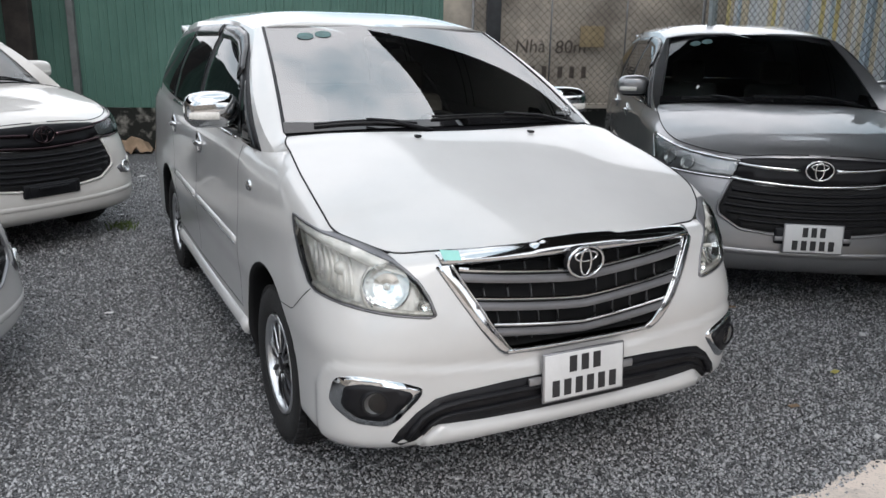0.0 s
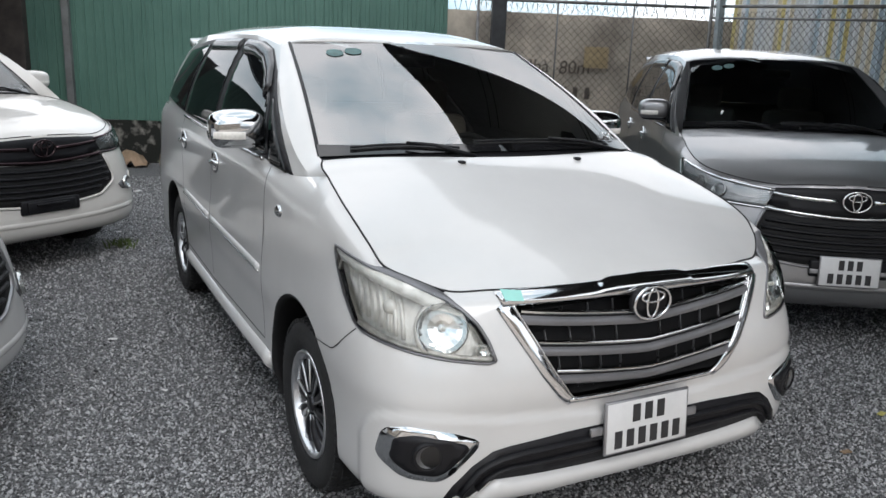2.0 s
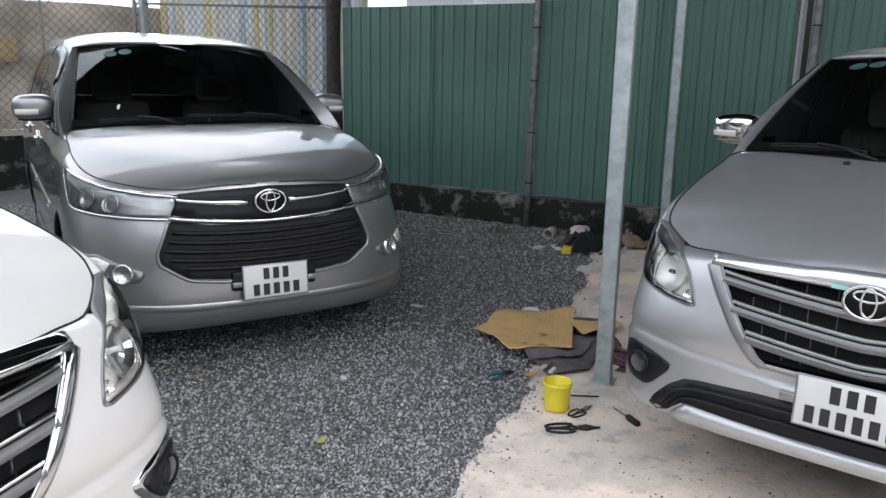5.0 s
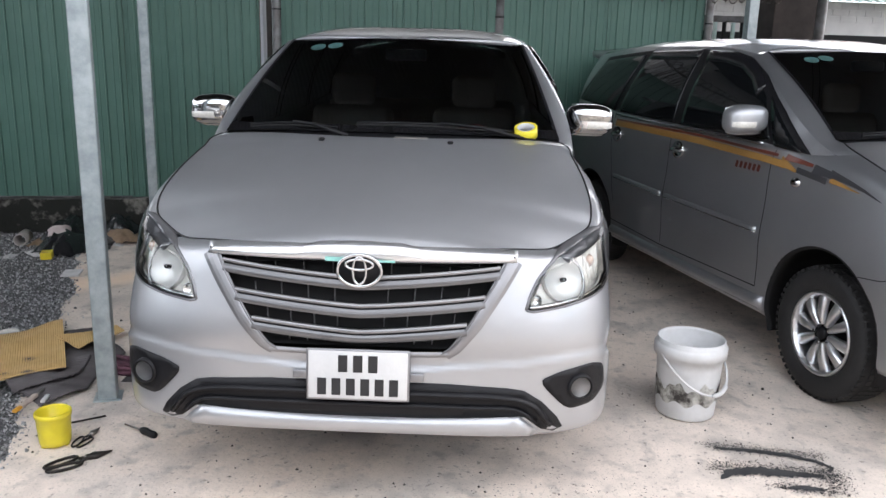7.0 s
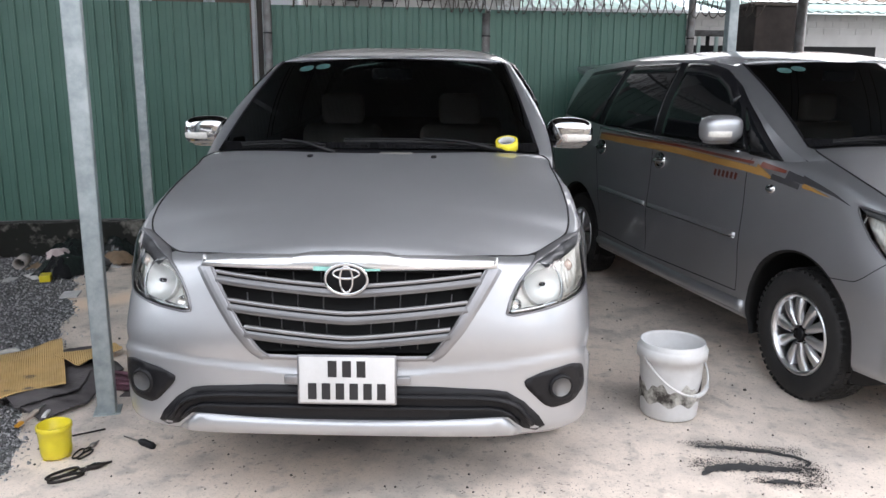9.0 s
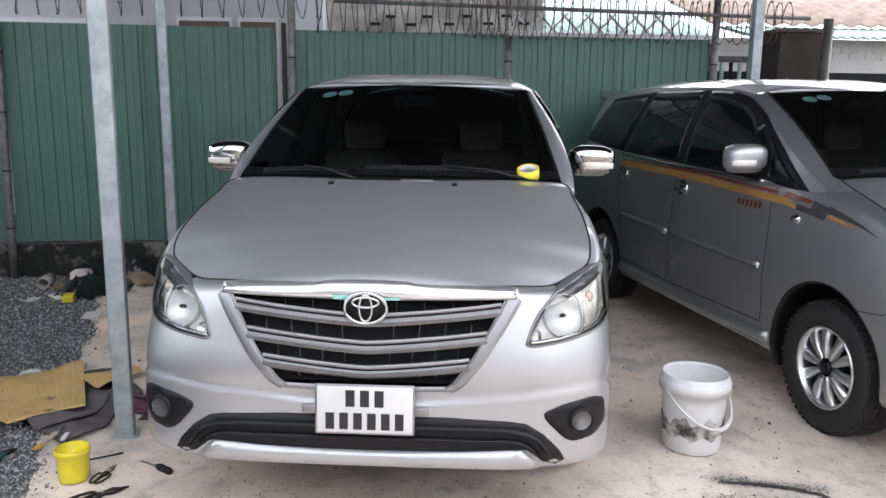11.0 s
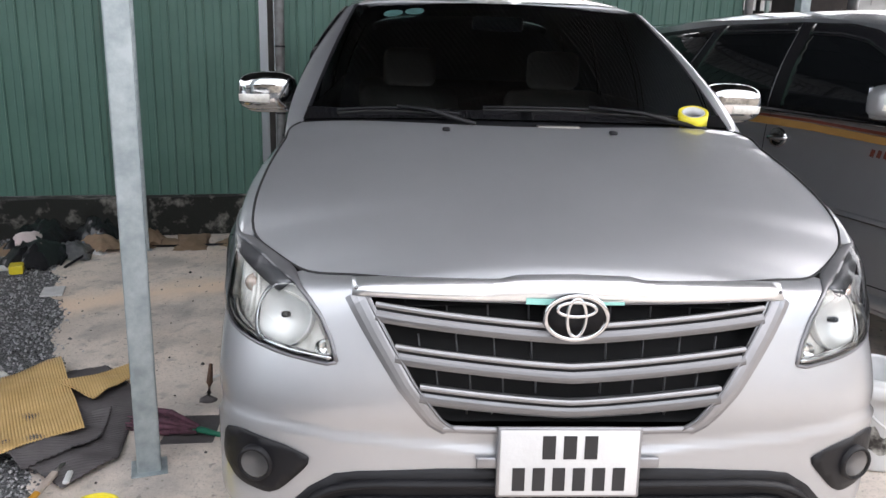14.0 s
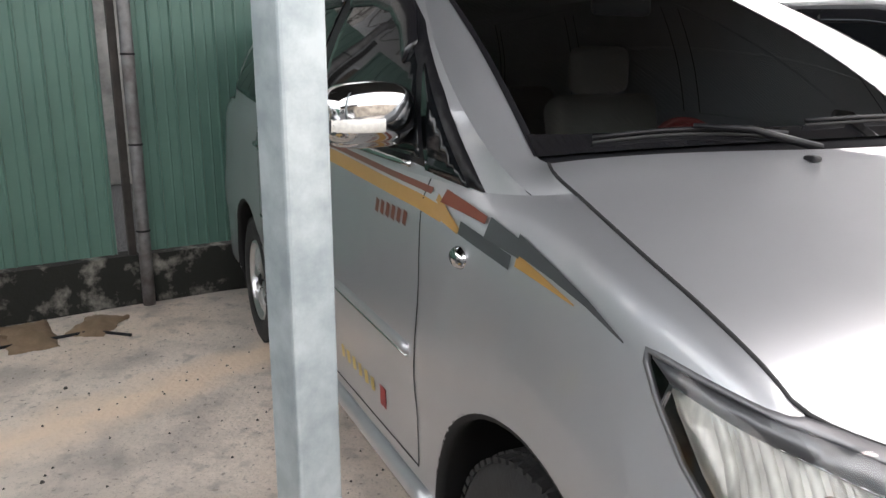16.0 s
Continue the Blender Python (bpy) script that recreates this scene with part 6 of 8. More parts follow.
WIRE = material("rusty_wire", (0.10, 0.085, 0.075), 0.6, 0.4, vary=0.4, scale=20)
wire_net("wire_netting", (1.2, YB - 0.06, 0), (4.55, YB - 0.06, 0), 0.72, 2.42, 0.105, "rusty chain-link netting in front of the wall")
wire_net("wire_netting", (4.6, YB - 0.1, 0), (5.58, 8.50, 0), 0.5, 2.36, 0.105, "rusty chain-link netting before striped sheets")
for pts, r in (([(1.2, YB - 0.06, 2.42), (4.55, YB - 0.06, 2.44)], 0.022), ([(4.6, YB - 0.1, 2.46), (5.58, 8.50, 2.33)], 0.022), ([(4.6, YB - 0.1, 2.30), (5.58, 8.50, 2.18)], 0.014), ([(2.35, YB - 0.06, 0.72), (2.35, YB - 0.06, 2.42)], 0.012), ([(3.45, YB - 0.06, 0.72), (3.45, YB - 0.06, 2.42)], 0.012), ([(4.58, YB - 0.08, 0), (4.58, YB - 0.08, 2.6)], 0.026), ([(1.22, YB - 0.06, 0.6), (1.22, YB - 0.06, 2.45)], 0.02)):
    bm = bmesh.new()
    tube(bm, pts, r, 8)
    tagged(part("net_rail", bm, PIPE), "thin steel rail carrying the chain-link netting", "rail", kind="structure")
bm = bmesh.new()
box(bm, (1.52, YB - 0.02, 1.25), (0.20, 0.14, 2.5), 0.01)
tagged(part("wall_pier", bm, material("dark_metal_post", (0.05, 0.052, 0.055), 0.6, 0.2, scale=5, dark=(0.03, 0.03, 0.032)), smooth=False), "wide dark post in front of the wall", "post", kind="structure")
square_post("canopy_post", 4.72, YB - 0.22, 0, 3.3, 0.09, 10, GALV, "galvanised square steel post by the back wall", (0, -2))
# striped sheets
cols = [(0.80, 0.81, 0.81), (0.72, 0.75, 0.77), (0.42, 0.50, 0.56), (0.74, 0.64, 0.30), (0.82, 0.82, 0.80), (0.56, 0.66, 0.73), (0.74, 0.66, 0.50), (0.80, 0.81, 0.82)]
smats = [material("sheet_colour", c, 0.5, scale=3, vary=0.15) for c in cols]
a, b = Vector((5.0, YB + 0.1, 0)), Vector((5.95, 8.3, 0))
r2 = np.random.RandomState(5)
n = 46
for i in range(n):
    p, q = a + (b - a) * i / n, a + (b - a) * (i + 1) / n
    ob = sheet("striped_sheet", p, q, 0.3, 2.9, smats[r2.randint(len(smats))], pitch=(b - a).length / n, depth=0.03, wave=True)
    tagged(ob, "narrow painted corrugated sheet strip", "sheet", "striped sheets", "structure")

# ---- canopy over the newer cars and the concrete ----
ROOFM = material("corrugated_roof_sheet", (0.03, 0.03, 0.031), 0.85, 0.0, scale=3, dark=(0.02, 0.019, 0.018))
RAIL = material("dark_painted_steel", (0.045, 0.044, 0.043), 0.7, scale=8, dark=(0.03, 0.028, 0.026))
ce, cn_ = Vector((-0.37, 0.929, 0)), Vector((0.929, 0.37, 0))
c0 = Vector((0.68, 4.72, 4.6))
canopy = thing("canopy", Matrix.Identity(4), "corrugated steel canopy on galvanised posts", "canopy", kind="structure")
for t0, t1, w0, w1 in ((-12.0, 3.0, 0.56, 10.5),):
    cols = np.arange(t0, t1, 0.076 / 6)
    verts = []
    for t in cols:
        h = 0.010 * math.sin(2 * math.pi * t / 0.076)
        for w in (w0, (w0 + w1) / 2, w1):
            verts.append(c0 + ce * t + cn_ * w + Vector((0, 0, h + 0.04 * w)))
    raw("roof_sheet", verts, [(3 * i + j, 3 * i + j + 1, 3 * i + j + 4, 3 * i + j + 3) for i in range(len(cols) - 1) for j in range(2)], ROOFM, canopy)
    for w in np.linspace(w0 + 0.3, w1 - 0.4, 4):
        bm = bmesh.new()
        a, b = c0 + ce * (t0 + 0.05) + cn_ * w, c0 + ce * (t1 - 0.05) + cn_ * w
        tube(bm, [a + Vector((0, 0, -0.05 + 0.04 * w)), b + Vector((0, 0, -0.05 + 0.04 * w))], 0.035, 4)
        part("purlin", bm, RAIL, canopy, smooth=False)
    for t in np.linspace(t0 + 0.4, t1 - 0.4, 6):
        bm = bmesh.new()
        a = c0 + ce * t
        tube(bm, [a + cn_ * (w0 + 0.1) + Vector((0, 0, -0.13 + 0.04 * w0)), a + cn_ * (w1 - 0.2) + Vector((0, 0, -0.13 + 0.04 * w1))], 0.045, 4)
        part("rafter", bm, RAIL, canopy, smooth=False)

# a second roof over the cars on the west side
west = thing("canopy", Matrix.Identity(4), "corrugated steel canopy along the west wall", "canopy", kind="structure")
cols = np.arange(0.4, 11.9, 0.076 / 4)
verts = []
for t in cols:
    h = 0.010 * math.sin(2 * math.pi * t / 0.076)
    verts += [(-8.35, t, 3.35 + h), (-6.4, t, 3.44 + h), (-4.3, t, 3.53 + h)]
raw("roof_sheet", verts, [(3 * i + j, 3 * i + j + 1, 3 * i + j + 4, 3 * i + j + 3) for i in range(len(cols) - 1) for j in range(2)], ROOFM, west)
for x in (-7.4, -6.4, -5.4, -4.5):
    bm = bmesh.new()
    tube(bm, [(x, 0.5, 3.35 + 0.0437 * (x + 8.35) - 0.05), (x, 11.8, 3.35 + 0.0437 * (x + 8.35) - 0.05)], 0.035, 4)
    part("purlin", bm, RAIL, west, smooth=False)
for y in (0.8, 4.4, 8.0, 11.6):
    bm = bmesh.new()
    tube(bm, [(-8.35, y, 3.22), (-4.35, y, 3.40)], 0.045, 4)
    part("rafter", bm, RAIL, west, smooth=False)

# unseen plain walls, added to keep low sky light off the cars' sides
wall_run("wall_west", (-8.4, -11.0, 0), (-8.4, 12.0, 0), -0.02, 3.4, 0.2, WALLC, "unseen plain wall added to hold back low sky light", 1)
wall_run("wall_south", (9.0, -11.0, 0), (-8.4, -11.0, 0), -0.02, 3.4, 0.2, WALLC, "unseen plain wall added to hold back low sky light", 1)

# ---- behind the fence ----
FO, FD = Vector((7.21, 3.88, 0)), Vector((0.315, -0.949, 0))
FROT = Matrix.Translation(FO) @ Matrix.Rotation(math.atan2(FD.y, FD.x), 4, "Z")


def block(name, s0, s1, o0, o1, z0, z1, mat, parent=None, bevel=0.01):
    """A box by its run along the fence, its distance behind it (as negative numbers), and its heights."""
    bm = bmesh.new()
    box(bm, ((s0 + s1) / 2, -(o0 + o1) / 2, (z0 + z1) / 2), (s1 - s0, abs(o1 - o0), z1 - z0), bevel, FROT if parent is None else None)
    return part(name, bm, mat, parent, smooth=False)


PALE = material("pale_grey_render", (0.62, 0.63, 0.64), 0.7, scale=1.2, dark=(0.50, 0.51, 0.53), bump=0.1, bump_scale=20)
WHITER = material("white_render", (0.80, 0.82, 0.86), 0.7, scale=1.2, vary=0.06)
BROWNW = material("brown_shutter", (0.16, 0.11, 0.085), 0.5, scale=7, vary=0.4)
OLDW = material("stained_old_render", (0.52, 0.51, 0.49), 0.85, scale=1.8, dark=(0.24, 0.235, 0.225), spread=(0.38, 0.60), bump=0.4, bump_scale=18)
TEALR = material("pale_teal_roof_sheet", (0.52, 0.66, 0.62), 0.45, scale=1.5, dark=(0.42, 0.56, 0.52))
TILER = material("weathered_roof_tile", (0.42, 0.33, 0.28), 0.8, scale=4, dark=(0.27, 0.21, 0.18), bump=0.3, bump_scale=20)
house = thing("house", FROT, "pale grey plastered house with brown shutters", "house")
# upper walls are unseen, raised to keep low sky out of car-roof reflections
block("wall", -6.5, 0.05, -4.0, -7.0, 0, 6.4, PALE, house)
block("wall", -0.35, 0.10, -3.9, -4.4, 0, 6.5, WHITER, house)
for s0, s1 in ((-1.86, -1.12), (-1.05, -0.50)):
    w = block("window", s0, s1, -3.96, -4.0, 1.2, 2.68, WHITER, house)
    block("shutter", s0 + 0.04, s1 - 0.04, -3.93, -3.96, 1.2, 2.62, BROWNW, w)
block("sill_band", -5.2, -3.0, -3.9, -4.0, 2.50, 2.62, WHITER, house)
old = thing("old_building", FROT, "stained old concrete building with vent slots", "building")
# unseen above the vents; the added height also hides low sky
block("wall", 0.0, 3.6, -6.0, -9.0, 0, 6.2, OLDW, old)
block("low_wall", -0.1, 3.5, -5.0, -5.15, 0, 2.62, OLDW, old)
for k, (a, z) in enumerate(((0.75, 2.80), (1.0, 2.92), (1.32, 2.80), (1.6, 2.93), (1.95, 2.82), (2.25, 2.95), (2.6, 2.84), (2.9, 2.97), (3.2, 2.86))):
    block("vent_slot", a, a + 0.17, -5.97, -6.0, z, z + 0.045, MATTE, old, 0.004)
for a in (0.35, 1.25, 2.05, 2.75):
    block("vent_block", a, a + 0.26, -4.97, -5.0, 2.50, 2.585, OLDC, old, 0.004)
shed = thing("shed", FROT, "low shed with a pale teal sheet roof", "shed")
# the wall's shade under the roof is put into its dark colour
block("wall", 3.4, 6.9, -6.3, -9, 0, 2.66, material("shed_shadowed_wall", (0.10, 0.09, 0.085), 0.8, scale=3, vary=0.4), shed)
def pitched(name, s0, s1, o0, z0, o1, z1, mat, parent, pitch=0.2, wave=0.02):
    verts, faces = [], []
    xs = np.arange(s0, s1, pitch / 6)
    for x in xs:
        h = wave * math.sin(2 * math.pi * x / pitch)
        verts += [(x, o0, z0 + h), (x, (o0 + o1) / 2, (z0 + z1) / 2 + h), (x, o1, z1 + h), (x, o1, z1 + h - 0.03), (x, o0, z0 + h - 0.03)]
    for i in range(len(xs) - 1):
        for j in range(5):
            faces.append((5 * i + j, 5 * i + (j + 1) % 5, 5 * i + 5 + (j + 1) % 5, 5 * i + 5 + j))
    return raw(name, verts, faces, mat, parent)
# roof carried on unseen, up and back, to screen off low sky
pitched("roof", 3.2, 6.6, 5.9, 2.72, 13.0, 4.65, TEALR, shed)
block("fascia", 3.2, 6.6, -5.88, -5.92, 2.60, 2.74, PALE, shed)
row = thing("row_house", FROT, "white brick house with a weathered tile roof", "house")
BRICKW = material("white_block_wall", (0.62, 0.60, 0.58), 0.7, scale=3, vary=0.12)
block("wall", 6.6, 11.5, -6.0, -9, 0, 2.72, BRICKW, row)
for i in range(16):
    for j in range(3):
        block("block", 6.62 + 0.3 * i + 0.15 * (j % 2), 6.62 + 0.3 * i + 0.15 * (j % 2) + 0.28, -5.985, -6.0, 2.38 + 0.11 * j, 2.38 + 0.11 * j + 0.095, BRICKW, row, 0.003)
pitched("lower_roof", 6.9, 11.5, 5.4, 2.72, 6.6, 2.96, TEALR, row, 0.18)
# the far, unseen part of this roof is added to block sky too
pitched("roof", 6.7, 14.5, 6.4, 3.02, 13.0, 5.0, TILER, row, 0.36, 0.03)
cab = thing("steel_cabinet", FROT, "tall dark rusty steel box behind the fence", "cabinet")
block("body", 5.02, 5.55, -0.9, -1.4, 0, 2.34, material("dark_rusty_steel", (0.045, 0.035, 0.032), 0.6, 0.4, scale=6, vary=0.5), cab)
block("lid", 4.98, 5.60, -0.88, -1.42, 2.34, 2.38, WIRE, cab)
gate = thing("barred_gate", FROT, "teal barred gate beyond the fence end", "gate")
for k in range(11):
    block("bar", 4.3 + 0.11 * k, 4.34 + 0.11 * k, -1.9, -1.93, 0.1, 2.08, TEALR if k % 2 else MATTE, gate, 0.003)
block("rail", 4.2, 5.6, -1.88, -1.94, 2.08, 2.15, PIPE, gate, 0.004)
# added black sheet, standing for the dark beyond the bars
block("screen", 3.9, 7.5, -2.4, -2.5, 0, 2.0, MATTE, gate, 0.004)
square_post("canopy_post", *(FROT @ Vector((4.05, -0.5, 0))).xy, 0, 3.9, 0.085, 20, GALV, "galvanised square steel post at the fence end")
t = thing("pipe_post", FROT @ Matrix.Translation((5.36, 0.6, 0)), "stout grey pipe standing behind the fence", "pipe", kind="structure")
bm = bmesh.new()
tube(bm, [(0, 0, 0), (0, 0, 1.2), (0, 0, 2.45)], 0.05, 12)
part("pipe", bm, PIPE, t)
# razor wire and its rail
bm = bmesh.new()
tube(bm, [FROT @ Vector((0.4, -0.02, 2.44)), FROT @ Vector((4.8, -0.02, 2.38))], 0.018, 8)
tagged(part("wire_rail", bm, PIPE), "steel rail above the sheet fence", "rail", kind="structure")
r3 = np.random.RandomState(8)
BACK = Matrix.Translation((0, YB + 0.35, 0))
for place, s0, s1, pitch, rad, zc in ((FROT, -3.2, 0.3, 0.17, 0.18, 2.46), (FROT, 0.2, 2.0, 0.11, 0.185, 2.36), (FROT, 1.6, 4.6, 0.085, 0.185, 2.33), (BACK, 0.9, 5.0, 0.15, 0.17, 2.44)):
    coil = thing("razor_wire", Matrix.Identity(4), "rusty coil of razor wire along the fence top" if place is FROT else "rusty coil of razor wire along the wall's top", "razor wire", "razor wire coils")
    pts = []
    for a in np.arange(0, (s1 - s0) / pitch * 2 * math.pi, 0.30):
        j = 1 + 0.12 * noise.noise(Vector((a * 0.21, s0, 3.0)))
        pts.append(place @ Vector((s0 + pitch * a / (2 * math.pi) + 0.03 * noise.noise(Vector((a * 0.4, 1, s0))), -0.03 + 0.5 * rad * j * math.sin(a), zc + rad * j * math.cos(a))))
    bm = bmesh.new()
    tube(bm, pts, 0.0046, 4)
    part("wire", bm, WIRE, coil)
    bm = bmesh.new()
    for p in pts[::3]:
        box(bm, p, (0.004, 0.024, 0.012), 0.0, Matrix.Translation(p) @ Euler((r3.rand() * 3, r3.rand() * 3, r3.rand() * 3)).to_matrix().to_4x4() @ Matrix.Translation(-p))
    tagged(part("barb", bm, WIRE, coil, smooth=False), kind="stuff")
net = wire_net("white_lattice", FROT @ Vector((1.9, 0.35, 0)), FROT @ Vector((3.7, 0.35, 0)), 1.9, 2.42, 0.23, "white wire lattice behind the fence top", 0.009)
net.data.materials[0] = PALE

# ---- the parked cars ----
white_car = old_mpv(placed(0.232, 3.353, -0.3666, 0.9304, 0.006), WHITE, "white minivan with chrome mirrors and grille parked on gravel", chrome_fog=True, wheels="dark", plate_z=0.495, frame_mat=CHROME, brow_mat=LAMPW, ring_mat=LAMPB, slat=DSATIN, screen=SCREEN, film=((0.450, 0.505, 0.920, 0.938),))
silver_car = old_mpv(placed(3.857, 1.933, 0.9857, 0.1686, -0.006), SILVER, "silver minivan with ochre side stripes parked on concrete", stripe=True, plate_z=0.535, wheel_mat=REDW, tag=True, brow_mat=DSATIN, garnish=GARN, film=((0.035, 0.115, 0.910, 0.924), (-0.115, -0.045, 0.910, 0.918)))
old_mpv(placed(4.863, -0.817, 0.9136, 0.4066), SHADED_SILVER, "silver minivan with ochre side stripes, painted darker for the canopy's shade", stripe=True, mirror_mat=SILVER, wheels="silver", steer=0, brow_mat=DSATIN, garnish=GARN)
new_mpv(placed(2.628, 5.297, 0.2037, 0.9790), GREY, "dark silver newer minivan parked in the corner on gravel")
new_mpv(placed(-3.27, 6.50, -0.80, 0.60), PEARL, "white newer minivan with black grille and no plate", plated=False, dark_chrome=True)
new_mpv(placed(-2.74, 3.16, -0.992, 0.10), WHITE, "white car with a number plate parked nose out on gravel")

# ---- gravel stones, one by one, where the camera passes ----
def gravel(n, seed):
    r = np.random.RandomState(seed)
    pts = np.empty((0, 2))
    while len(pts) < n:
        q = np.stack([r.uniform(-4.2, 6.9, n * 3), r.uniform(0.8, 10.5, n * 3)], 1)
        d = np.hypot(q[:, 0] - 0.6, q[:, 1] - 0.6)
        keep = r.rand(len(q)) < np.clip(1.7 / np.maximum(d, 0.5), 0, 1) ** 1.6
        line = np.interp(q[:, 0], e[:, 0], e[:, 1])
        keep &= q[:, 1] > line - 0.05 + 0.10 * r.rand(len(q)) ** 2 - 0.10 * (r.rand(len(q)) < 0.03)
        keep &= q[:, 1] < 11.4
        pts = np.concatenate([pts, q[keep]])
    pts = pts[:n]
    d = np.hypot(pts[:, 0] - 0.6, pts[:, 1] - 0.6)
    size = r.uniform(0.0032, 0.0088, n) * (0.8 + 0.06 * d) * np.where(r.rand(n) < 0.04, 1.6, 1.0)
    octa = np.array([(1, 0, 0), (0, 1, 0), (-1, 0, 0), (0, -1, 0), (0, 0, 1), (0, 0, -1)], float)
    tri = np.array([(0, 1, 4), (1, 2, 4), (2, 3, 4), (3, 0, 4), (1, 0, 5), (2, 1, 5), (3, 2, 5), (0, 3, 5)])
    v = octa[None] * r.uniform(0.6, 1.3, (n, 6, 1)) * size[:, None, None]
    a = r.uniform(0, 6.28, n)
    tilt = r.normal(0, 0.5, (n, 2))
    ca, sa = np.cos(a)[:, None], np.sin(a)[:, None]
    x, y, z = v[..., 0] * ca - v[..., 1] * sa, v[..., 0] * sa + v[..., 1] * ca, v[..., 2] * 0.75
    z = z + x * tilt[:, :1] + y * tilt[:, 1:]
    v = np.stack([x + pts[:, :1], y + pts[:, 1:], z + size[:, None] * 0.35 + 0.002], -1).reshape(-1, 3)
    f = (tri[None] + 6 * np.arange(n)[:, None, None]).reshape(-1, 3)
    me = bpy.data.meshes.new("gravel_stones")
    me.vertices.add(len(v))
    me.vertices.foreach_set("co", v.ravel())
    me.loops.add(f.size)
    me.loops.foreach_set("vertex_index", f.ravel().astype(np.int32))
    me.polygons.add(len(f))
    me.polygons.foreach_set("loop_start", np.arange(0, f.size, 3, dtype=np.int32))
    me.polygons.foreach_set("loop_total", np.full(len(f), 3, dtype=np.int32))
    me.update()
    me.validate()
    me.materials.append(STONE)
    return tagged(new("gravel_stones", me), "loose dark grey gravel stones", "gravel", kind="stuff")


STONE = material("gravel_stone", (0.2, 0.2, 0.2), 0.8)
sn, sl = STONE.node_tree.nodes, STONE.node_tree.links
geo, rmp = sn.new("ShaderNodeNewGeometry"), sn.new("ShaderNodeValToRGB")
rmp.color_ramp.elements[0].color = (0.045, 0.046, 0.05, 1)
rmp.color_ramp.elements[1].color = (0.55, 0.55, 0.55, 1)
el = rmp.color_ramp.elements.new(0.6)
el.color = (0.37, 0.373, 0.38, 1)
el = rmp.color_ramp.elements.new(0.95)
el.color = (0.45, 0.455, 0.465, 1)
sl.new(geo.outputs["Random Per Island"], rmp.inputs["Fac"])
sl.new(rmp.outputs["Color"], sn["Principled BSDF"].inputs["Base Color"])
gravel(230000, 11)


# ---- things on the ground ----
def ribbed_mat(name, poly, z, mat, label, along, pitch=0.011, amp=0.0026, thick=0.004, lump=0.0, seed=0, drop=None):
    """A limp ribbed mat, cut to an outline, with the ribs across 'along' degrees."""
    a = radians(along)
    u, w = np.array([math.cos(a), math.sin(a)]), np.array([-math.sin(a), math.cos(a)])
    p = np.array(poly)
    pu, pw = p @ u, p @ w
    verts, faces = [], []
    step = pitch / 4
    us = np.arange(pu.min() + step, pu.max() - step, step)
    NW = 26
    k = len(p)
    for i, x in enumerate(us):
        hits = []
        for j in range(k):
            a0, a1, b0, b1 = pu[j], pu[(j + 1) % k], pw[j], pw[(j + 1) % k]
            if (a0 - x) * (a1 - x) < 0:
                hits.append(b0 + (b1 - b0) * (x - a0) / (a1 - a0))
        lo, hi = min(hits), max(hits)
        for m in range(NW):
            y = lo + (hi - lo) * m / (NW - 1)
            q = u * x + w * y
            h = z + amp * math.sin(2 * math.pi * x / pitch) + lump * (0.5 + noise.noise(Vector((q[0] * 3.5, q[1] * 3.5, seed)))) + 0.25 * lump * noise.noise(Vector((q[0] * 11, q[1] * 11, seed)))
            verts.append((q[0], q[1], h))
    n1 = len(verts)
    verts += [(x, y, max(0.002, h - thick)) for x, y, h in verts]
    nu = len(us)
    faces = grid_faces(nu, NW)
    faces += [tuple(n1 + i for i in f[::-1]) for f in grid_faces(nu, NW)]
    rim = [i * NW for i in range(nu)] + [(nu - 1) * NW + j for j in range(1, NW)] + [i * NW + NW - 1 for i in range(nu - 2, -1, -1)] + [j for j in range(NW - 2, 0, -1)]
    for i in range(len(rim)):
        j = (i + 1) % len(rim)
        faces.append((rim[i], rim[j], n1 + rim[j], n1 + rim[i]))
    return tagged(raw(name, verts, faces, mat), label, "floor mat", "floor mats")


TAN = material("tan_rubber", (0.66, 0.45, 0.20), 0.6, scale=7, dark=(0.55, 0.36, 0.15), bump=0.1, bump_scale=200)
DARKM = material("dark_rubber", (0.11, 0.10, 0.102), 0.65, scale=7, dark=(0.07, 0.062, 0.065), bump=0.1, bump_scale=200)
PURPLE = material("mauve_fibre", (0.16, 0.07, 0.10), 0.8, scale=30, vary=0.5)
ribbed_mat("floor_mat", [(3.44, 3.40), (3.66, 3.32), (3.88, 3.40), (4.12, 3.42), (4.40, 3.78), (4.34, 3.92), (3.95, 3.98), (3.55, 3.62)], 0.010, DARKM, "dark ribbed rubber floor mat under the tan one", 38, 0.016, 0.0042, lump=0.03, seed=2)
ribbed_mat("floor_mat", [(3.50, 3.58), (3.74, 3.44), (3.98, 3.52), (3.90, 3.70), (3.62, 3.75)], 0.026, DARKM, "dark ribbed rubber floor mat, crumpled", 20, 0.016, 0.0042, lump=0.05, seed=5)
ribbed_mat("floor_mat", [(3.80, 3.24), (3.85, 3.05), (4.07, 3.10), (4.03, 3.28)], 0.006, DARKM, "small dark ribbed mat piece beside the post", 70)
ribbed_mat("floor_mat", [(3.49, 3.72), (3.79, 3.52), (4.12, 3.78), (4.40, 4.00), (4.02, 4.28), (3.84, 4.20), (3.74, 4.14), (3.60, 4.12), (3.58, 3.95)], 0.040, TAN, "tan ribbed rubber floor mat with notched edges", 128, lump=0.03, seed=9)
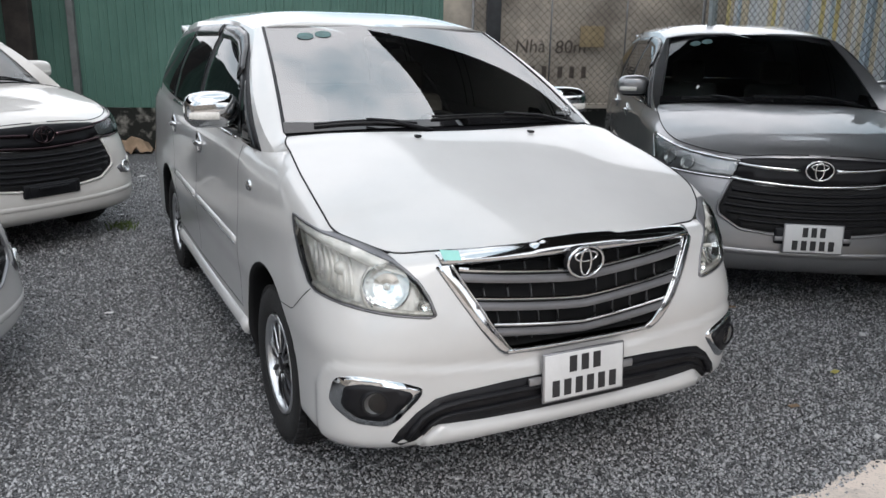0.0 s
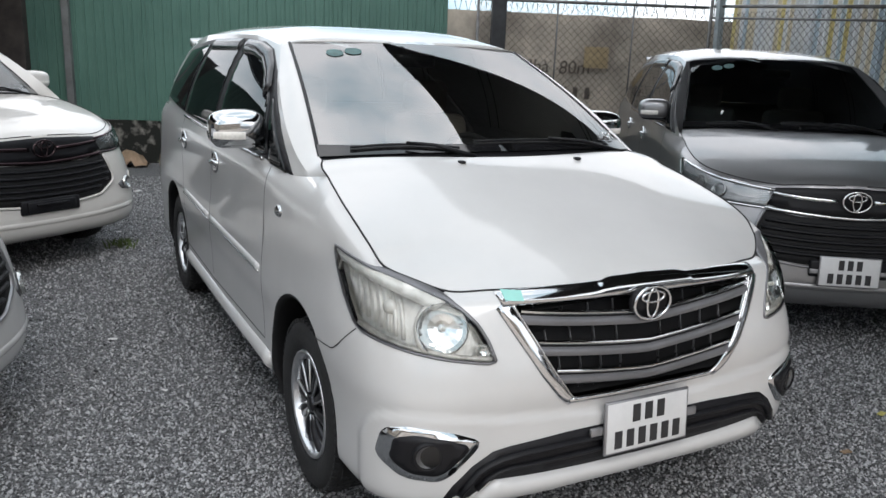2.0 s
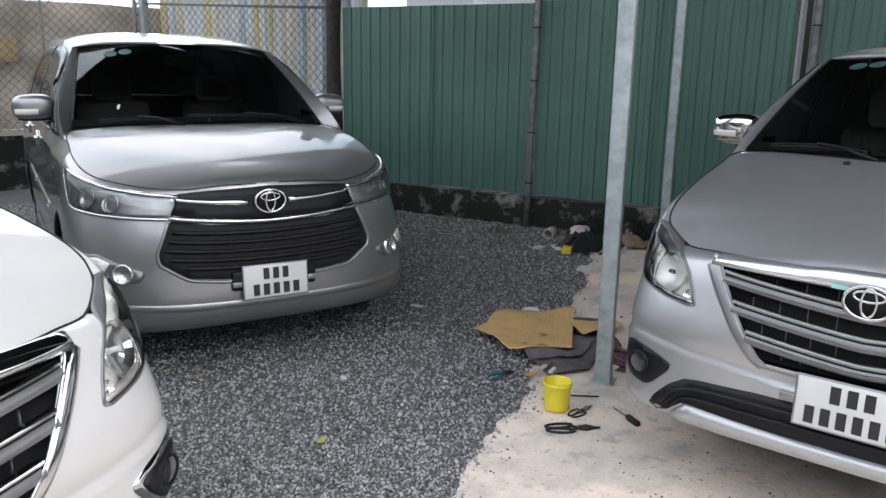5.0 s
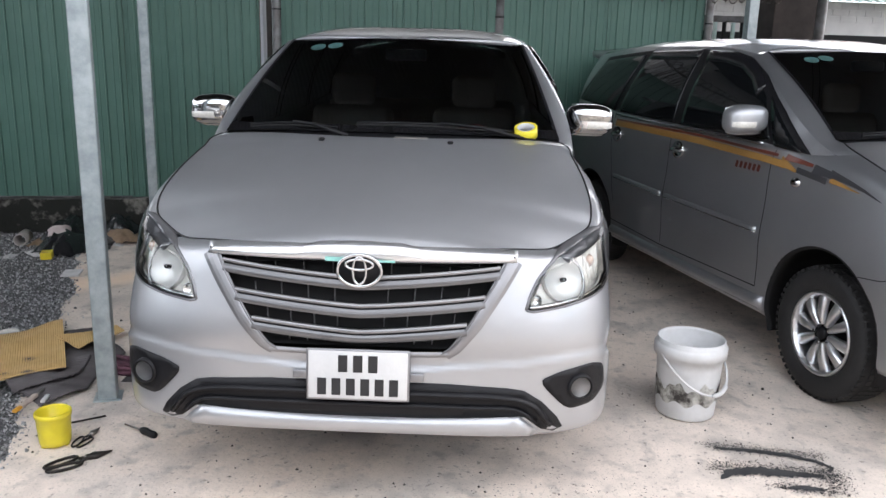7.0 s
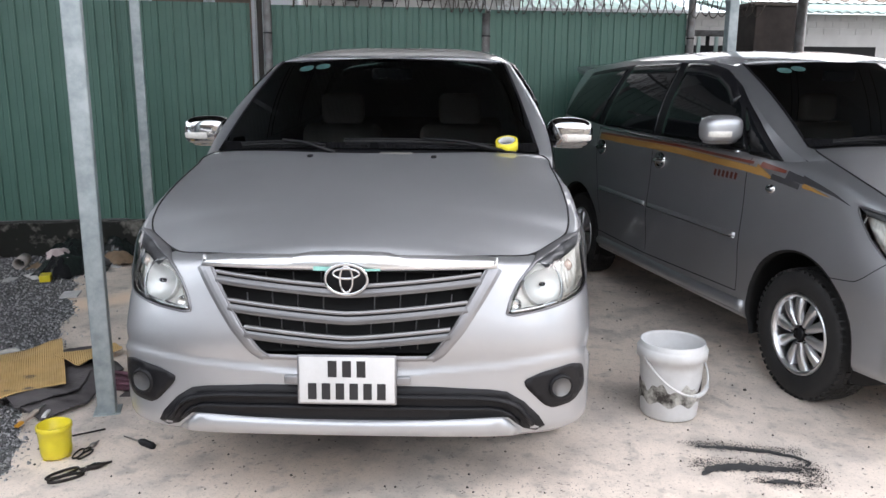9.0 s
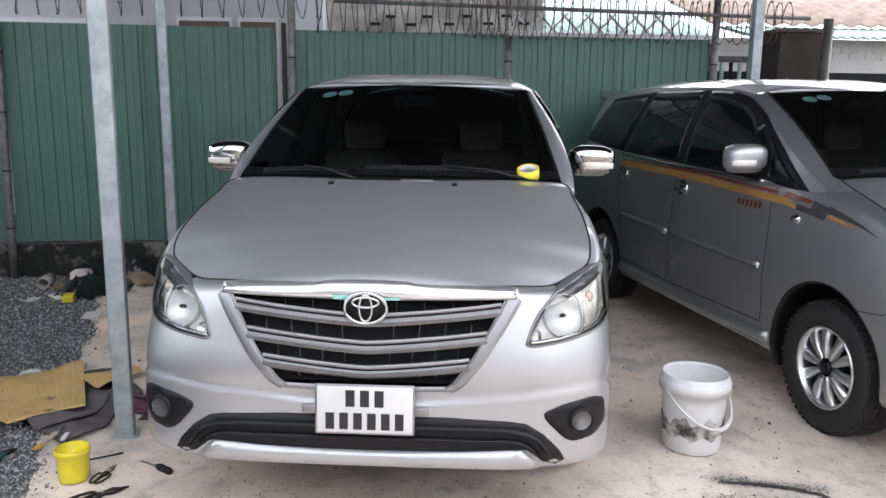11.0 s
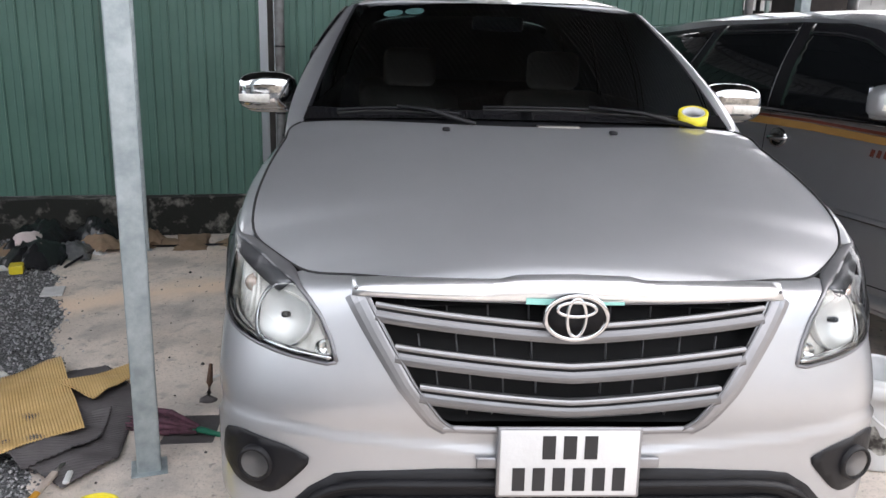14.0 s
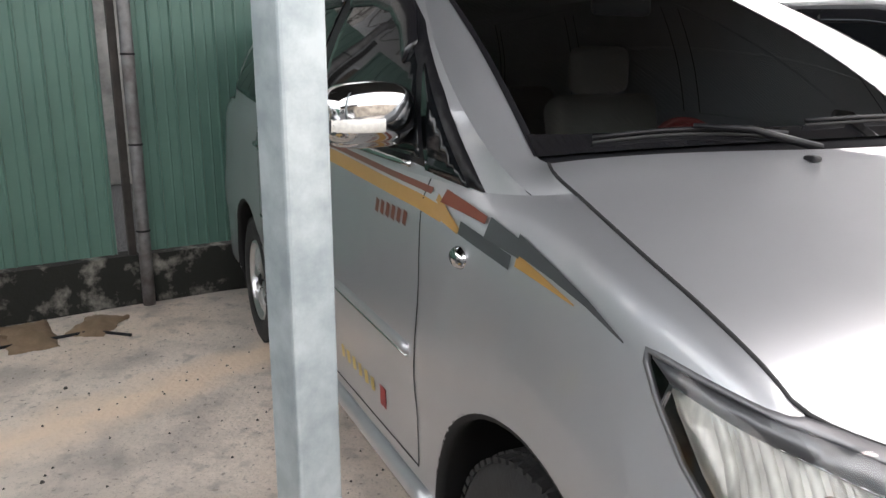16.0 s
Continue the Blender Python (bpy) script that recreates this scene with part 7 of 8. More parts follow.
ribbed_mat("mat_offcut", [(4.02, 3.62), (4.36, 3.58), (4.40, 3.66), (4.22, 3.74), (4.12, 3.84)], 0.045, TAN, "tan strip of ribbed rubber mat", 128, lump=0.03, seed=4)

YELLOW = material("yellow_tin_paint", (0.78, 0.66, 0.03), 0.4, scale=9, dark=(0.66, 0.55, 0.03), coat=0.3, bump=0.15, bump_scale=25)
tin = thing("yellow_tub", Matrix.Translation((3.185, 3.125, 0.005)), "bright yellow plastic tub with an open top", "tub")
bm = bmesh.new()
lathe(bm, [(0.001, 0.004), (0.050, 0.004), (0.058, 0.010), (0.061, 0.03), (0.063, 0.075), (0.066, 0.122), (0.070, 0.126), (0.070, 0.142), (0.064, 0.146), (0.061, 0.140), (0.058, 0.02), (0.001, 0.012)], "z", 36)
bmesh.ops.recalc_face_normals(bm, faces=bm.faces)
part("tub_body", bm, YELLOW, tin)
for k in range(3):
    bm = bmesh.new()
    a = 2.1 * k + 0.6
    box(bm, (0.046 * math.cos(a), 0.046 * math.sin(a), 0.003), (0.02, 0.02, 0.006), 0.002)
    part("foot", bm, YELLOW, tin)

IRON = material("blackened_iron", (0.035, 0.030, 0.028), 0.45, 0.6, scale=30, vary=0.5)
BLADE = material("worn_steel", (0.30, 0.28, 0.26), 0.35, 0.9, scale=20, vary=0.3)


def ringed(bm, c, rx, ry, turn, r, n=22):
    pts = [(c[0] + rx * math.cos(a) * math.cos(turn) - ry * math.sin(a) * math.sin(turn), c[1] + rx * math.cos(a) * math.sin(turn) + ry * math.sin(a) * math.cos(turn), c[2]) for a in np.linspace(0.0, 2 * math.pi, n)]
    tube(bm, pts, r, 6)


def shears(x, y, turn, label, size=1.0):
    t = thing("scissors", pose(x, y, 0.012, 0, 0, turn) @ Matrix.Scale(size, 4), label, "scissors", "scissors")
    for s in (1, -1):
        bm = bmesh.new()
        ringed(bm, (-0.075, 0.020 * s, 0), 0.055, 0.018, 0.12 * s, 0.005)
        tube(bm, [(-0.022, 0.012 * s, 0), (0.0, 0.004 * s, 0), (0.02, -0.006 * s, 0)], [0.005, 0.007, 0.007], 8)
        h = part("handle", bm, IRON, t)
        bm = bmesh.new()
        tube(bm, [(0.0, 0.0, 0.002 * s), (0.03, -0.010 * s, 0.002 * s), (0.085, -0.002 * s, 0.002 * s)], [0.010, 0.011, 0.002], 6)
        part("blade", bm, BLADE if size < 1 else IRON, t)
    bm = bmesh.new()
    lathe(bm, [(0.001, 0.010), (0.006, 0.009), (0.007, -0.006)], "z", 10)
    part("rivet", bm, BLADE, t)


shears(3.10, 2.925, -38, "black iron tin snips with long looped handles", 1.15)
shears(3.27, 3.03, 4, "small dark scissors lying half open", 0.8)

sd = thing("screwdriver", pose(3.345, 2.815, 0.016, 0, 0, 68), "screwdriver with a black handle and steel shaft", "screwdriver")
bm = bmesh.new()
lathe(bm, [(0.001, -0.055), (0.012, -0.053), (0.016, -0.04), (0.015, -0.01), (0.017, 0.015), (0.012, 0.035), (0.007, 0.045)], "z", 14, Matrix.Rotation(radians(90), 4, "Y"))
bmesh.ops.recalc_face_normals(bm, faces=bm.faces)
part("handle", bm, BLACKP, sd)
bm = bmesh.new()
tube(bm, [(0.04, 0, -0.002), (0.10, 0, -0.004), (0.15, 0, -0.007)], [0.0045, 0.004, 0.0035], 8)
part("shaft", bm, BLADE, sd)
bm = bmesh.new()
tube(bm, [(3.34, 3.20, 0.008), (3.40, 3.13, 0.010), (3.45, 3.08, 0.009)], 0.004, 6)
tagged(part("steel_rod", bm, IRON), "thin dark steel rod lying on concrete", "rod")

pl = thing("pliers", pose(3.31, 3.57, 0.014, 0, 0, -12), "pliers with teal dipped handles", "pliers")
TEALH = material("teal_grip", (0.02, 0.12, 0.14), 0.5, scale=20, vary=0.3)
for s in (1, -1):
    bm = bmesh.new()
    tube(bm, [(-0.10, 0.028 * s, 0), (-0.05, 0.026 * s, 0.002), (-0.01, 0.008 * s, 0.003)], [0.009, 0.010, 0.007], 8)
    part("grip", bm, TEALH, pl)
    bm = bmesh.new()
    tube(bm, [(-0.012, 0.006 * s, 0.003), (0.015, 0.006 * s, 0.003), (0.05, 0.003 * s, 0.002)], [0.008, 0.009, 0.004], 8)
    part("jaw", bm, IRON, pl)
ck = thing("utility_knife", pose(3.43, 3.445, 0.045, 4, -6, 2), "utility knife with a pale worn body and orange end", "knife")
bm = bmesh.new()
box(bm, (0, 0, 0), (0.11, 0.024, 0.016), 0.005)
part("body", bm, material("worn_cream_plastic", (0.50, 0.42, 0.36), 0.5, scale=30, vary=0.3), ck)
bm = bmesh.new()
box(bm, (-0.07, 0, 0), (0.05, 0.022, 0.014), 0.005)
part("end_cap", bm, material("orange_plastic", (0.62, 0.30, 0.03), 0.45, vary=0.2), ck)
bm = bmesh.new()
box(bm, (0.08, 0, 0), (0.06, 0.014, 0.002), 0.0)
part("blade", bm, BLADE, ck)
bm = bmesh.new()
box(bm, (0, 0, 0), (0.075, 0.02, 0.012), 0.004, pose(3.48, 3.40, 0.04, 0, 0, 20))
tagged(part("blade_case", bm, PLATE), "small pale blade case", "case")

mop = thing("feather_duster", pose(3.89, 3.10, 0.03, 0, 0, -97), "mauve duster with a green plastic handle", "duster")
bm = bmesh.new()
r4 = np.random.RandomState(4)
for k in range(70):
    a, b = r4.uniform(0, 6.28), r4.uniform(0, 0.05)
    tube(bm, [(-0.02 - 0.2 * r4.rand(), 0.012 * math.cos(a), 0.012 * math.sin(a)), (-0.12 - 0.08 * r4.rand(), b * math.cos(a), max(-0.02, b * math.sin(a))), (-0.24 - 0.07 * r4.rand(), 1.3 * b * math.cos(a), max(-0.022, b * math.sin(a)))], [0.008, 0.011, 0.003], 5)
part("head", bm, PURPLE, mop)
bm = bmesh.new()
tube(bm, [(-0.04, 0, 0), (0.0, 0, 0), (0.05, 0.002, -0.008), (0.13, 0.004, -0.016)], [0.014, 0.013, 0.010, 0.009], 10)
part("handle", bm, material("green_plastic", (0.01, 0.15, 0.09), 0.35, vary=0.2), mop)

br = thing("paint_brush", pose(4.20, 3.215, 0.0, 0, 0, 10), "stiff brush standing on its worn bristles", "brush")
bm = bmesh.new()
tube(bm, [(0, 0, 0.002), (0, 0, 0.012), (0.01, 0, 0.03)], [0.040, 0.032, 0.012], 14)
part("bristles", bm, DARKM, br)
bm = bmesh.new()
tube(bm, [(0.01, 0, 0.028), (0.03, 0.0, 0.07), (0.065, 0.0, 0.14)], [0.012, 0.014, 0.008], 10)
part("handle", bm, material("dark_wood_handle", (0.10, 0.05, 0.03), 0.5, vary=0.3, scale=20), br)
bm = bmesh.new()
tube(bm, [(4.40, 3.29, 0.010), (4.46, 3.24, 0.010)], 0.006, 8)
tagged(part("cigarette_end", bm, PLATE), "white stub lying on concrete", "stub")

# bucket
WB = material("white_bucket_plastic", (0.68, 0.69, 0.70), 0.4, scale=5, dark=(0.55, 0.55, 0.55), bump=0.05, bump_scale=60)
bk = thing("bucket", pose(4.17, 0.585, 0.005, 0, 0, -55), "white plastic paint bucket with a stained torn label", "bucket")
bm = bmesh.new()
lathe(bm, [(0.001, 0.004), (0.125, 0.004), (0.130, 0.012), (0.135, 0.08), (0.143, 0.24), (0.146, 0.285), (0.160, 0.288), (0.161, 0.33), (0.155, 0.336), (0.150, 0.345), (0.149, 0.362), (0.145, 0.364), (0.142, 0.35), (0.128, 0.02), (0.001, 0.015)], "z", 44)
bmesh.ops.recalc_face_normals(bm, faces=bm.faces)
part("bucket_body", bm, WB, bk)
bm = bmesh.new()
rows = []
for a in np.linspace(1.5, 5.8, 52):
    rows.append([bm.verts.new(((0.137 + 0.045 * (z - 0.1) + 0.002) * math.cos(a), (0.137 + 0.045 * (z - 0.1) + 0.002) * math.sin(a), z)) for z in (0.085 + 0.012 * math.sin(9 * a), 0.13, 0.165 + 0.018 * math.sin(7 * a + 1) + 0.01 * math.sin(17 * a))])
for p, q in zip(rows, rows[1:]):
    for j in range(2):
        bm.faces.new((p[j], p[j + 1], q[j + 1], q[j]))
part("torn_label", bm, material("grimy_label", (0.55, 0.54, 0.50), 0.7, scale=11, dark=(0.035, 0.03, 0.027), spread=(0.42, 0.60), detail=5.0), bk, "torn label stained black")
bm = bmesh.new()
tube(bm, [(0.158 * math.cos(a), -0.09 * math.sin(a) - 0.09 * abs(math.sin(a)), 0.30 - 0.15 * math.sin(a)) for a in np.linspace(0, math.pi, 22)], 0.0055, 8)
part("wire_handle", bm, PLATE, bk)
bm = bmesh.new()
tube(bm, [(0.158 * math.cos(a), -0.18 * math.sin(a), 0.30 - 0.15 * math.sin(a)) for a in np.linspace(1.0, 1.65, 8)], 0.010, 8)
part("grip", bm, PLATE, bk)

# tape and a steel strip lying on the silver car's cowl
def rest_on(car, names, x, y):
    """The highest point of some of a car's parts under (x, y) in the car's axes, and the normal there."""
    best = None
    for ob in car.children:
        if ob.name.split(".")[0] in names:
            p, n, _, _ = BVHTree.FromBMesh(_bm_of(ob)).ray_cast(Vector((x, y, 3)), Vector((0, 0, -1)))
            if p is not None and (best is None or p.z > best[0].z):
                best = (p, n if n.z > 0 else -n)
    return best


COWL = ("bonnet", "cowl", "windscreen")
p, n = rest_on(silver_car, COWL, 0.150, -0.590)
tp = thing("tape_roll", silver_car.matrix_world @ Matrix.Translation(p + Vector((-0.02, 0, 0.024))) @ Vector((-0.38, 0.10, 0.92)).to_track_quat("Z", "Y").to_matrix().to_4x4(), "roll of yellow tape lying at the windscreen's foot", "tape")
bm = bmesh.new()
lathe(bm, [(0.038, -0.022), (0.050, -0.022), (0.050, 0.022), (0.038, 0.022)], "z", 30, None, True)
part("tape", bm, YELLOW, tp)
bm = bmesh.new()
lathe(bm, [(0.035, -0.021), (0.0385, -0.021), (0.0385, 0.0225), (0.035, 0.0225)], "z", 30, None, True)
part("core", bm, PLATE, tp)
p, n = rest_on(white_car, COWL, 0.235, -0.655)
kr = thing("key_ring", white_car.matrix_world @ Matrix.Translation(p + n * 0.012) @ n.to_track_quat("Z", "Y").to_matrix().to_4x4(), "small steel rings lying at a windscreen's corner", "key ring")
for k, (dx, dy, rr) in enumerate(((0.0, 0.0, 0.020), (0.028, 0.018, 0.016), (-0.022, 0.022, 0.014))):
    bm = bmesh.new()
    tube(bm, [(dx + rr * math.cos(a), dy + rr * math.sin(a), 0.004 * math.sin(2 * a + k)) for a in np.linspace(0, 2 * math.pi, 18)], 0.003, 6)
    part("ring", bm, CHROME, kr)
p, n = rest_on(silver_car, COWL, -0.005, -0.10)
bm = bmesh.new()
box(bm, (0, 0, 0), (0.14, 0.026, 0.006), 0.002)
st = part("steel_strip", bm, BLADE, None)
st.matrix_world = silver_car.matrix_world @ Matrix.Translation(p + n * 0.012) @ n.to_track_quat("Z", "Y").to_matrix().to_4x4() @ Matrix.Rotation(radians(-3), 4, "Z")
tagged(st, "small bare steel strip lying on a bonnet", "strip")

# rubbish by the fence
r5 = np.random.RandomState(21)
CARD = material("brown_cardboard", (0.30, 0.21, 0.14), 0.8, scale=8, dark=(0.20, 0.14, 0.09))
PAPER = material("white_paper", (0.66, 0.66, 0.66), 0.7, scale=12, vary=0.2)
BAG = material("black_plastic_bag", (0.02, 0.021, 0.023), 0.25, vary=0.3, scale=8)
PINK = material("pale_pink_foam", (0.66, 0.56, 0.55), 0.7, vary=0.1, scale=8)


def crumpled(name, c, sx, sy, sz, mat, label, category, seed, turn=0.0, n=14):
    """A crumpled sheet or bag."""
    verts = []
    for i in range(n):
        for j in range(n):
            x, y = (i / (n - 1) - 0.5), (j / (n - 1) - 0.5)
            d = max(abs(x), abs(y)) * 2
            h = sz * (1 - d**2) * 0.8 + sz * 0.5 * abs(noise.noise(Vector((x * 5, y * 5, seed))))
            verts.append((x * sx * (1 + 0.2 * noise.noise(Vector((y * 4, seed, 0)))), y * sy * (1 + 0.2 * noise.noise(Vector((x * 4, seed, 5)))), max(0.003, h)))
    f = grid_faces(n, n)
    k = len(verts)
    verts += [(x, y, max(0.0, z - 0.004)) for x, y, z in verts]
    f += [tuple(k + i for i in q[::-1]) for q in grid_faces(n, n)]
    ob = raw(name, verts, f, mat)
    ob.matrix_world = pose(*c, 0, 0, turn)
    return tagged(ob, label, category)


crumpled("plastic_bag", (6.02, 5.18, 0.004), 0.42, 0.34, 0.17, BAG, "black plastic rubbish bag, crumpled", "bag", 1)
crumpled("plastic_bag", (6.42, 5.40, 0.0), 0.5, 0.35, 0.20, BAG, "black plastic rubbish bag by the plinth", "bag", 2)
crumpled("foam_sheet", (6.10, 5.30, 0.13), 0.34, 0.16, 0.05, PINK, "pale pink foam piece on rubbish", "foam", 3, 35)
crumpled("paper_scrap", (5.86, 5.34, 0.0), 0.22, 0.10, 0.025, PAPER, "torn white paper on gravel", "paper", 4, 60)
crumpled("paper_scrap", (5.72, 5.46, 0.0), 0.14, 0.08, 0.02, PAPER, "torn white paper on gravel", "paper", 5, 10)
crumpled("paper_scrap", (6.34, 5.08, 0.02), 0.2, 0.09, 0.05, material("blue_white_packet", (0.35, 0.42, 0.55), 0.4, vary=0.4, scale=20), "blue and white packet among rubbish", "packet", 6, 30)
for k, (x, y, sx, sy, a) in enumerate(((6.74, 4.42, 0.5, 0.24, 20), (6.84, 4.10, 0.34, 0.22, -15), (6.55, 4.85, 0.45, 0.22, 60), (6.66, 4.62, 0.3, 0.2, 100), (6.28, 5.52, 0.4, 0.25, 15))):
    crumpled("cardboard_scrap", (x, y, 0.0), sx, sy, 0.05, CARD, "flattened brown cardboard by the plinth", "cardboard", 10 + k, a)
SACK = material("clear_grey_sack", (0.16, 0.165, 0.17), 0.3, vary=0.5, scale=14)
crumpled("plastic_bag", (6.22, 5.06, 0.0), 0.34, 0.26, 0.10, SACK, "grey plastic sack among rubbish", "bag", 31, 25)
crumpled("paper_scrap", (6.30, 4.93, 0.0), 0.16, 0.07, 0.03, PAPER, "crumpled white paper among rubbish", "paper", 32, 70)
crumpled("cardboard_scrap", (6.46, 4.98, 0.02), 0.42, 0.20, 0.09, CARD, "torn brown cardboard heaped by the plinth", "cardboard", 33, 50)
crumpled("cardboard_scrap", (6.62, 4.72, 0.02), 0.26, 0.16, 0.11, CARD, "torn brown cardboard heaped by the plinth", "cardboard", 34, 95)
crumpled("plastic_bag", (6.60, 5.08, 0.0), 0.40, 0.26, 0.20, BAG, "black plastic rubbish bag by the plinth", "bag", 35, 70)
bm = bmesh.new()
box(bm, (5.745, 5.15, 0.032), (0.11, 0.08, 0.055), 0.006, pose(5.745, 5.15, 0.032, 0, 0, 30) @ Matrix.Translation((-5.745, -5.15, -0.032)))
tagged(part("yellow_box", bm, YELLOW, smooth=False), "small yellow box on gravel", "box")
pc = thing("pipe_offcut", pose(6.12, 5.66, 0.05, 0, 90, 25), "short pale pipe offcut on the ground", "pipe")
bm = bmesh.new()
lathe(bm, [(0.042, -0.10), (0.050, -0.10), (0.050, 0.10), (0.042, 0.10)], "z", 24, None, True)
part("pipe", bm, material("dusty_pvc", (0.42, 0.39, 0.36), 0.6, vary=0.2), pc)
for pts in ([(5.90, 4.92, 0.012), (6.15, 4.93, 0.03), (6.45, 4.97, 0.02)], [(5.95, 4.98, 0.012), (6.2, 5.06, 0.05), (6.5, 5.2, 0.03)], [(6.58, 4.51, 0.012), (6.66, 4.30, 0.012), (6.72, 4.14, 0.012), (6.70, 4.04, 0.012), (6.62, 3.9, 0.012)], [(6.4, 4.95, 0.012), (6.5, 4.75, 0.012), (6.58, 4.51, 0.012)]):
    bm = bmesh.new()
    tube(bm, pts, 0.009, 8)
    tagged(part("black_cable", bm, BLACKP), "black cable lying along the slab", "cable")
bm = bmesh.new()
box(bm, (0, 0, 0), (0.17, 0.12, 0.012), 0.002, pose(5.41, 4.69, 0.012, 0, 0, 25))
tagged(part("paper_card", bm, PAPER, smooth=False), "white printed card on the slab's edge", "card")
ld = thing("clear_lid", Matrix.Translation((4.22, 4.21, 0.012)), "cloudy plastic lid on gravel", "lid")
bm = bmesh.new()
lathe(bm, [(0.001, 0.006), (0.05, 0.006), (0.055, 0.012), (0.062, 0.004)], "z", 22)
part("lid", bm, LAMPW, ld)
# litter on gravel
for k, (x, y, s, m) in enumerate(((2.07, 4.57, 0.06, CARD), (2.165, 3.565, 0.055, YELLOWP := material("yellow_leaf", (0.50, 0.45, 0.14), 0.6, vary=0.3, scale=30)), (2.63, 4.07, 0.05, PAPER), (3.72, 4.78, 0.09, PAPER), (3.42, 4.68, 0.04, PAPER), (2.02, 4.87, 0.035, PAPER), (1.96, 2.90, 0.04, PAPER), (4.2, 5.3, 0.04, PAPER), (3.0, 3.7, 0.03, PAPER), (-1.3, 3.9, 0.03, PAPER), (-1.75, 4.6, 0.05, PAPER), (-2.5, 7.3, 0.05, PAPER), (-2.9, 9.4, 0.12, PAPER), (4.9, 5.6, 0.05, PAPER), (3.9, 5.6, 0.04, PAPER), (1.75, 3.2, 0.05, CARD))):
    crumpled("leaf" if m is YELLOWP else "paper_scrap", (x, y, 0.008), s, s * 0.5, 0.008, m, "dry yellow leaf on gravel" if m is YELLOWP else "small scrap of litter on gravel", "leaf" if m is YELLOWP else "litter", 40 + k, 37 * k, 6)
# weed tufts
WEED = material("weed_green", (0.10, 0.14, 0.04), 0.6, vary=0.4, scale=20)
for x, y, n, h in ((-2.33, 6.8, 60, 0.07), (-3.0, 11.4, 90, 0.16), (-2.4, 11.45, 70, 0.12), (5.95, 6.15, 40, 0.06)):
    bm = bmesh.new()
    for k in range(n):
        a, rr = r5.uniform(0, 6.28), r5.uniform(0, 0.14)
        p = Vector((x + rr * math.cos(a), y + rr * math.sin(a), 0))
        d = Vector((r5.normal(0, 0.4), r5.normal(0, 0.4), 1)).normalized() * h * r5.uniform(0.5, 1.1)
        w = Vector((r5.normal(), r5.normal(), 0)).normalized() * 0.006
        v = [bm.verts.new(p - w), bm.verts.new(p + w), bm.verts.new(p + d * 0.6 + w * 1.4), bm.verts.new(p + d + Vector((d.x, d.y, 0)) * 0.5), bm.verts.new(p + d * 0.6 - w * 1.4)]
        bm.faces.new(v)
    tagged(part("weed", bm, WEED, smooth=False), "low green weed tuft in gravel", "weed", kind="stuff")
crumpled("sack", (-3.55, 11.35, 0.0), 0.5, 0.35, 0.24, CARD, "dirty brown sack by the back plinth", "sack", 61, 10)
# oily marks on the slab
OIL = material("oily_mark", (0.06, 0.06, 0.062), 0.5, scale=14, dark=(0.03, 0.03, 0.032))
def stain(pts, width, seed):
    bm = bmesh.new()
    rows = []
    p = even(pts, 60)
    for i in range(60):
        d = p[min(i + 1, 59)] - p[max(i - 1, 0)]
        nrm = np.array([-d[1], d[0]]) / np.linalg.norm(d)
        t = i / 59
        w = width * (0.25 + math.sin(math.pi * t) ** 0.7) * (0.7 + 0.6 * abs(noise.noise(Vector((t * 9, seed, 0)))))
        rows.append([bm.verts.new((*(p[i] + nrm * w * k), 0.0085)) for k in (-0.5 - 0.3 * noise.noise(Vector((t * 25, seed, 2))), 0, 0.5 + 0.3 * noise.noise(Vector((t * 25, seed, 4))))])
    for a, b in zip(rows, rows[1:]):
        for j in range(2):
            bm.faces.new((a[j], a[j + 1], b[j + 1], b[j]))
    tagged(part("oil_mark", bm, OIL), "black greasy smear on the concrete", "stain", kind="structure")
stain([(3.82, 0.49), (3.83, 0.36), (3.83, 0.22), (3.80, 0.10), (3.76, 0.05), (3.72, 0.07)], 0.035, 1)
stain([(3.56, 0.50), (3.62, 0.46), (3.66, 0.36), (3.67, 0.22), (3.68, 0.10)], 0.06, 2)
stain([(3.55, 0.26), (3.57, 0.20), (3.57, 0.12)], 0.035, 3)
# dried spray in fine flecks round the smears and before the silver car
r6 = np.random.RandomState(8)
fv_, ff_ = [], []
spray = [((3.84, 0.50), (3.85, 0.08), 900, 0.022, 0.05), ((3.66, 0.50), (3.70, 0.06), 1500, 0.030, 0.05), ((3.56, 0.30), (3.57, 0.08), 500, 0.022, 0.04), ((3.74, 0.08), (3.60, 0.06), 500, 0.03, 0.04), ((2.95, 1.35), (3.15, 0.85), 900, 0.22, 0.2)]
for (x0, y0), (x1, y1), count, sd, end in spray:
    for _ in range(count):
        u = r6.uniform(-end, 1 + end)
        cx, cy, w, a = x0 + (x1 - x0) * u + r6.normal(0, sd), y0 + (y1 - y0) * u + r6.normal(0, sd), r6.uniform(0.0012, 0.0042), r6.uniform(0, 6.3)
        k = len(fv_)
        fv_ += [(cx + w * math.cos(a + b), cy + w * math.sin(a + b), 0.0075) for b in (0, 1.4, 3.2, 4.9)] + [(cx, cy, 0.0085)]
        ff_ += [(k, k + 1, k + 4), (k + 1, k + 2, k + 4), (k + 2, k + 3, k + 4), (k + 3, k, k + 4)]
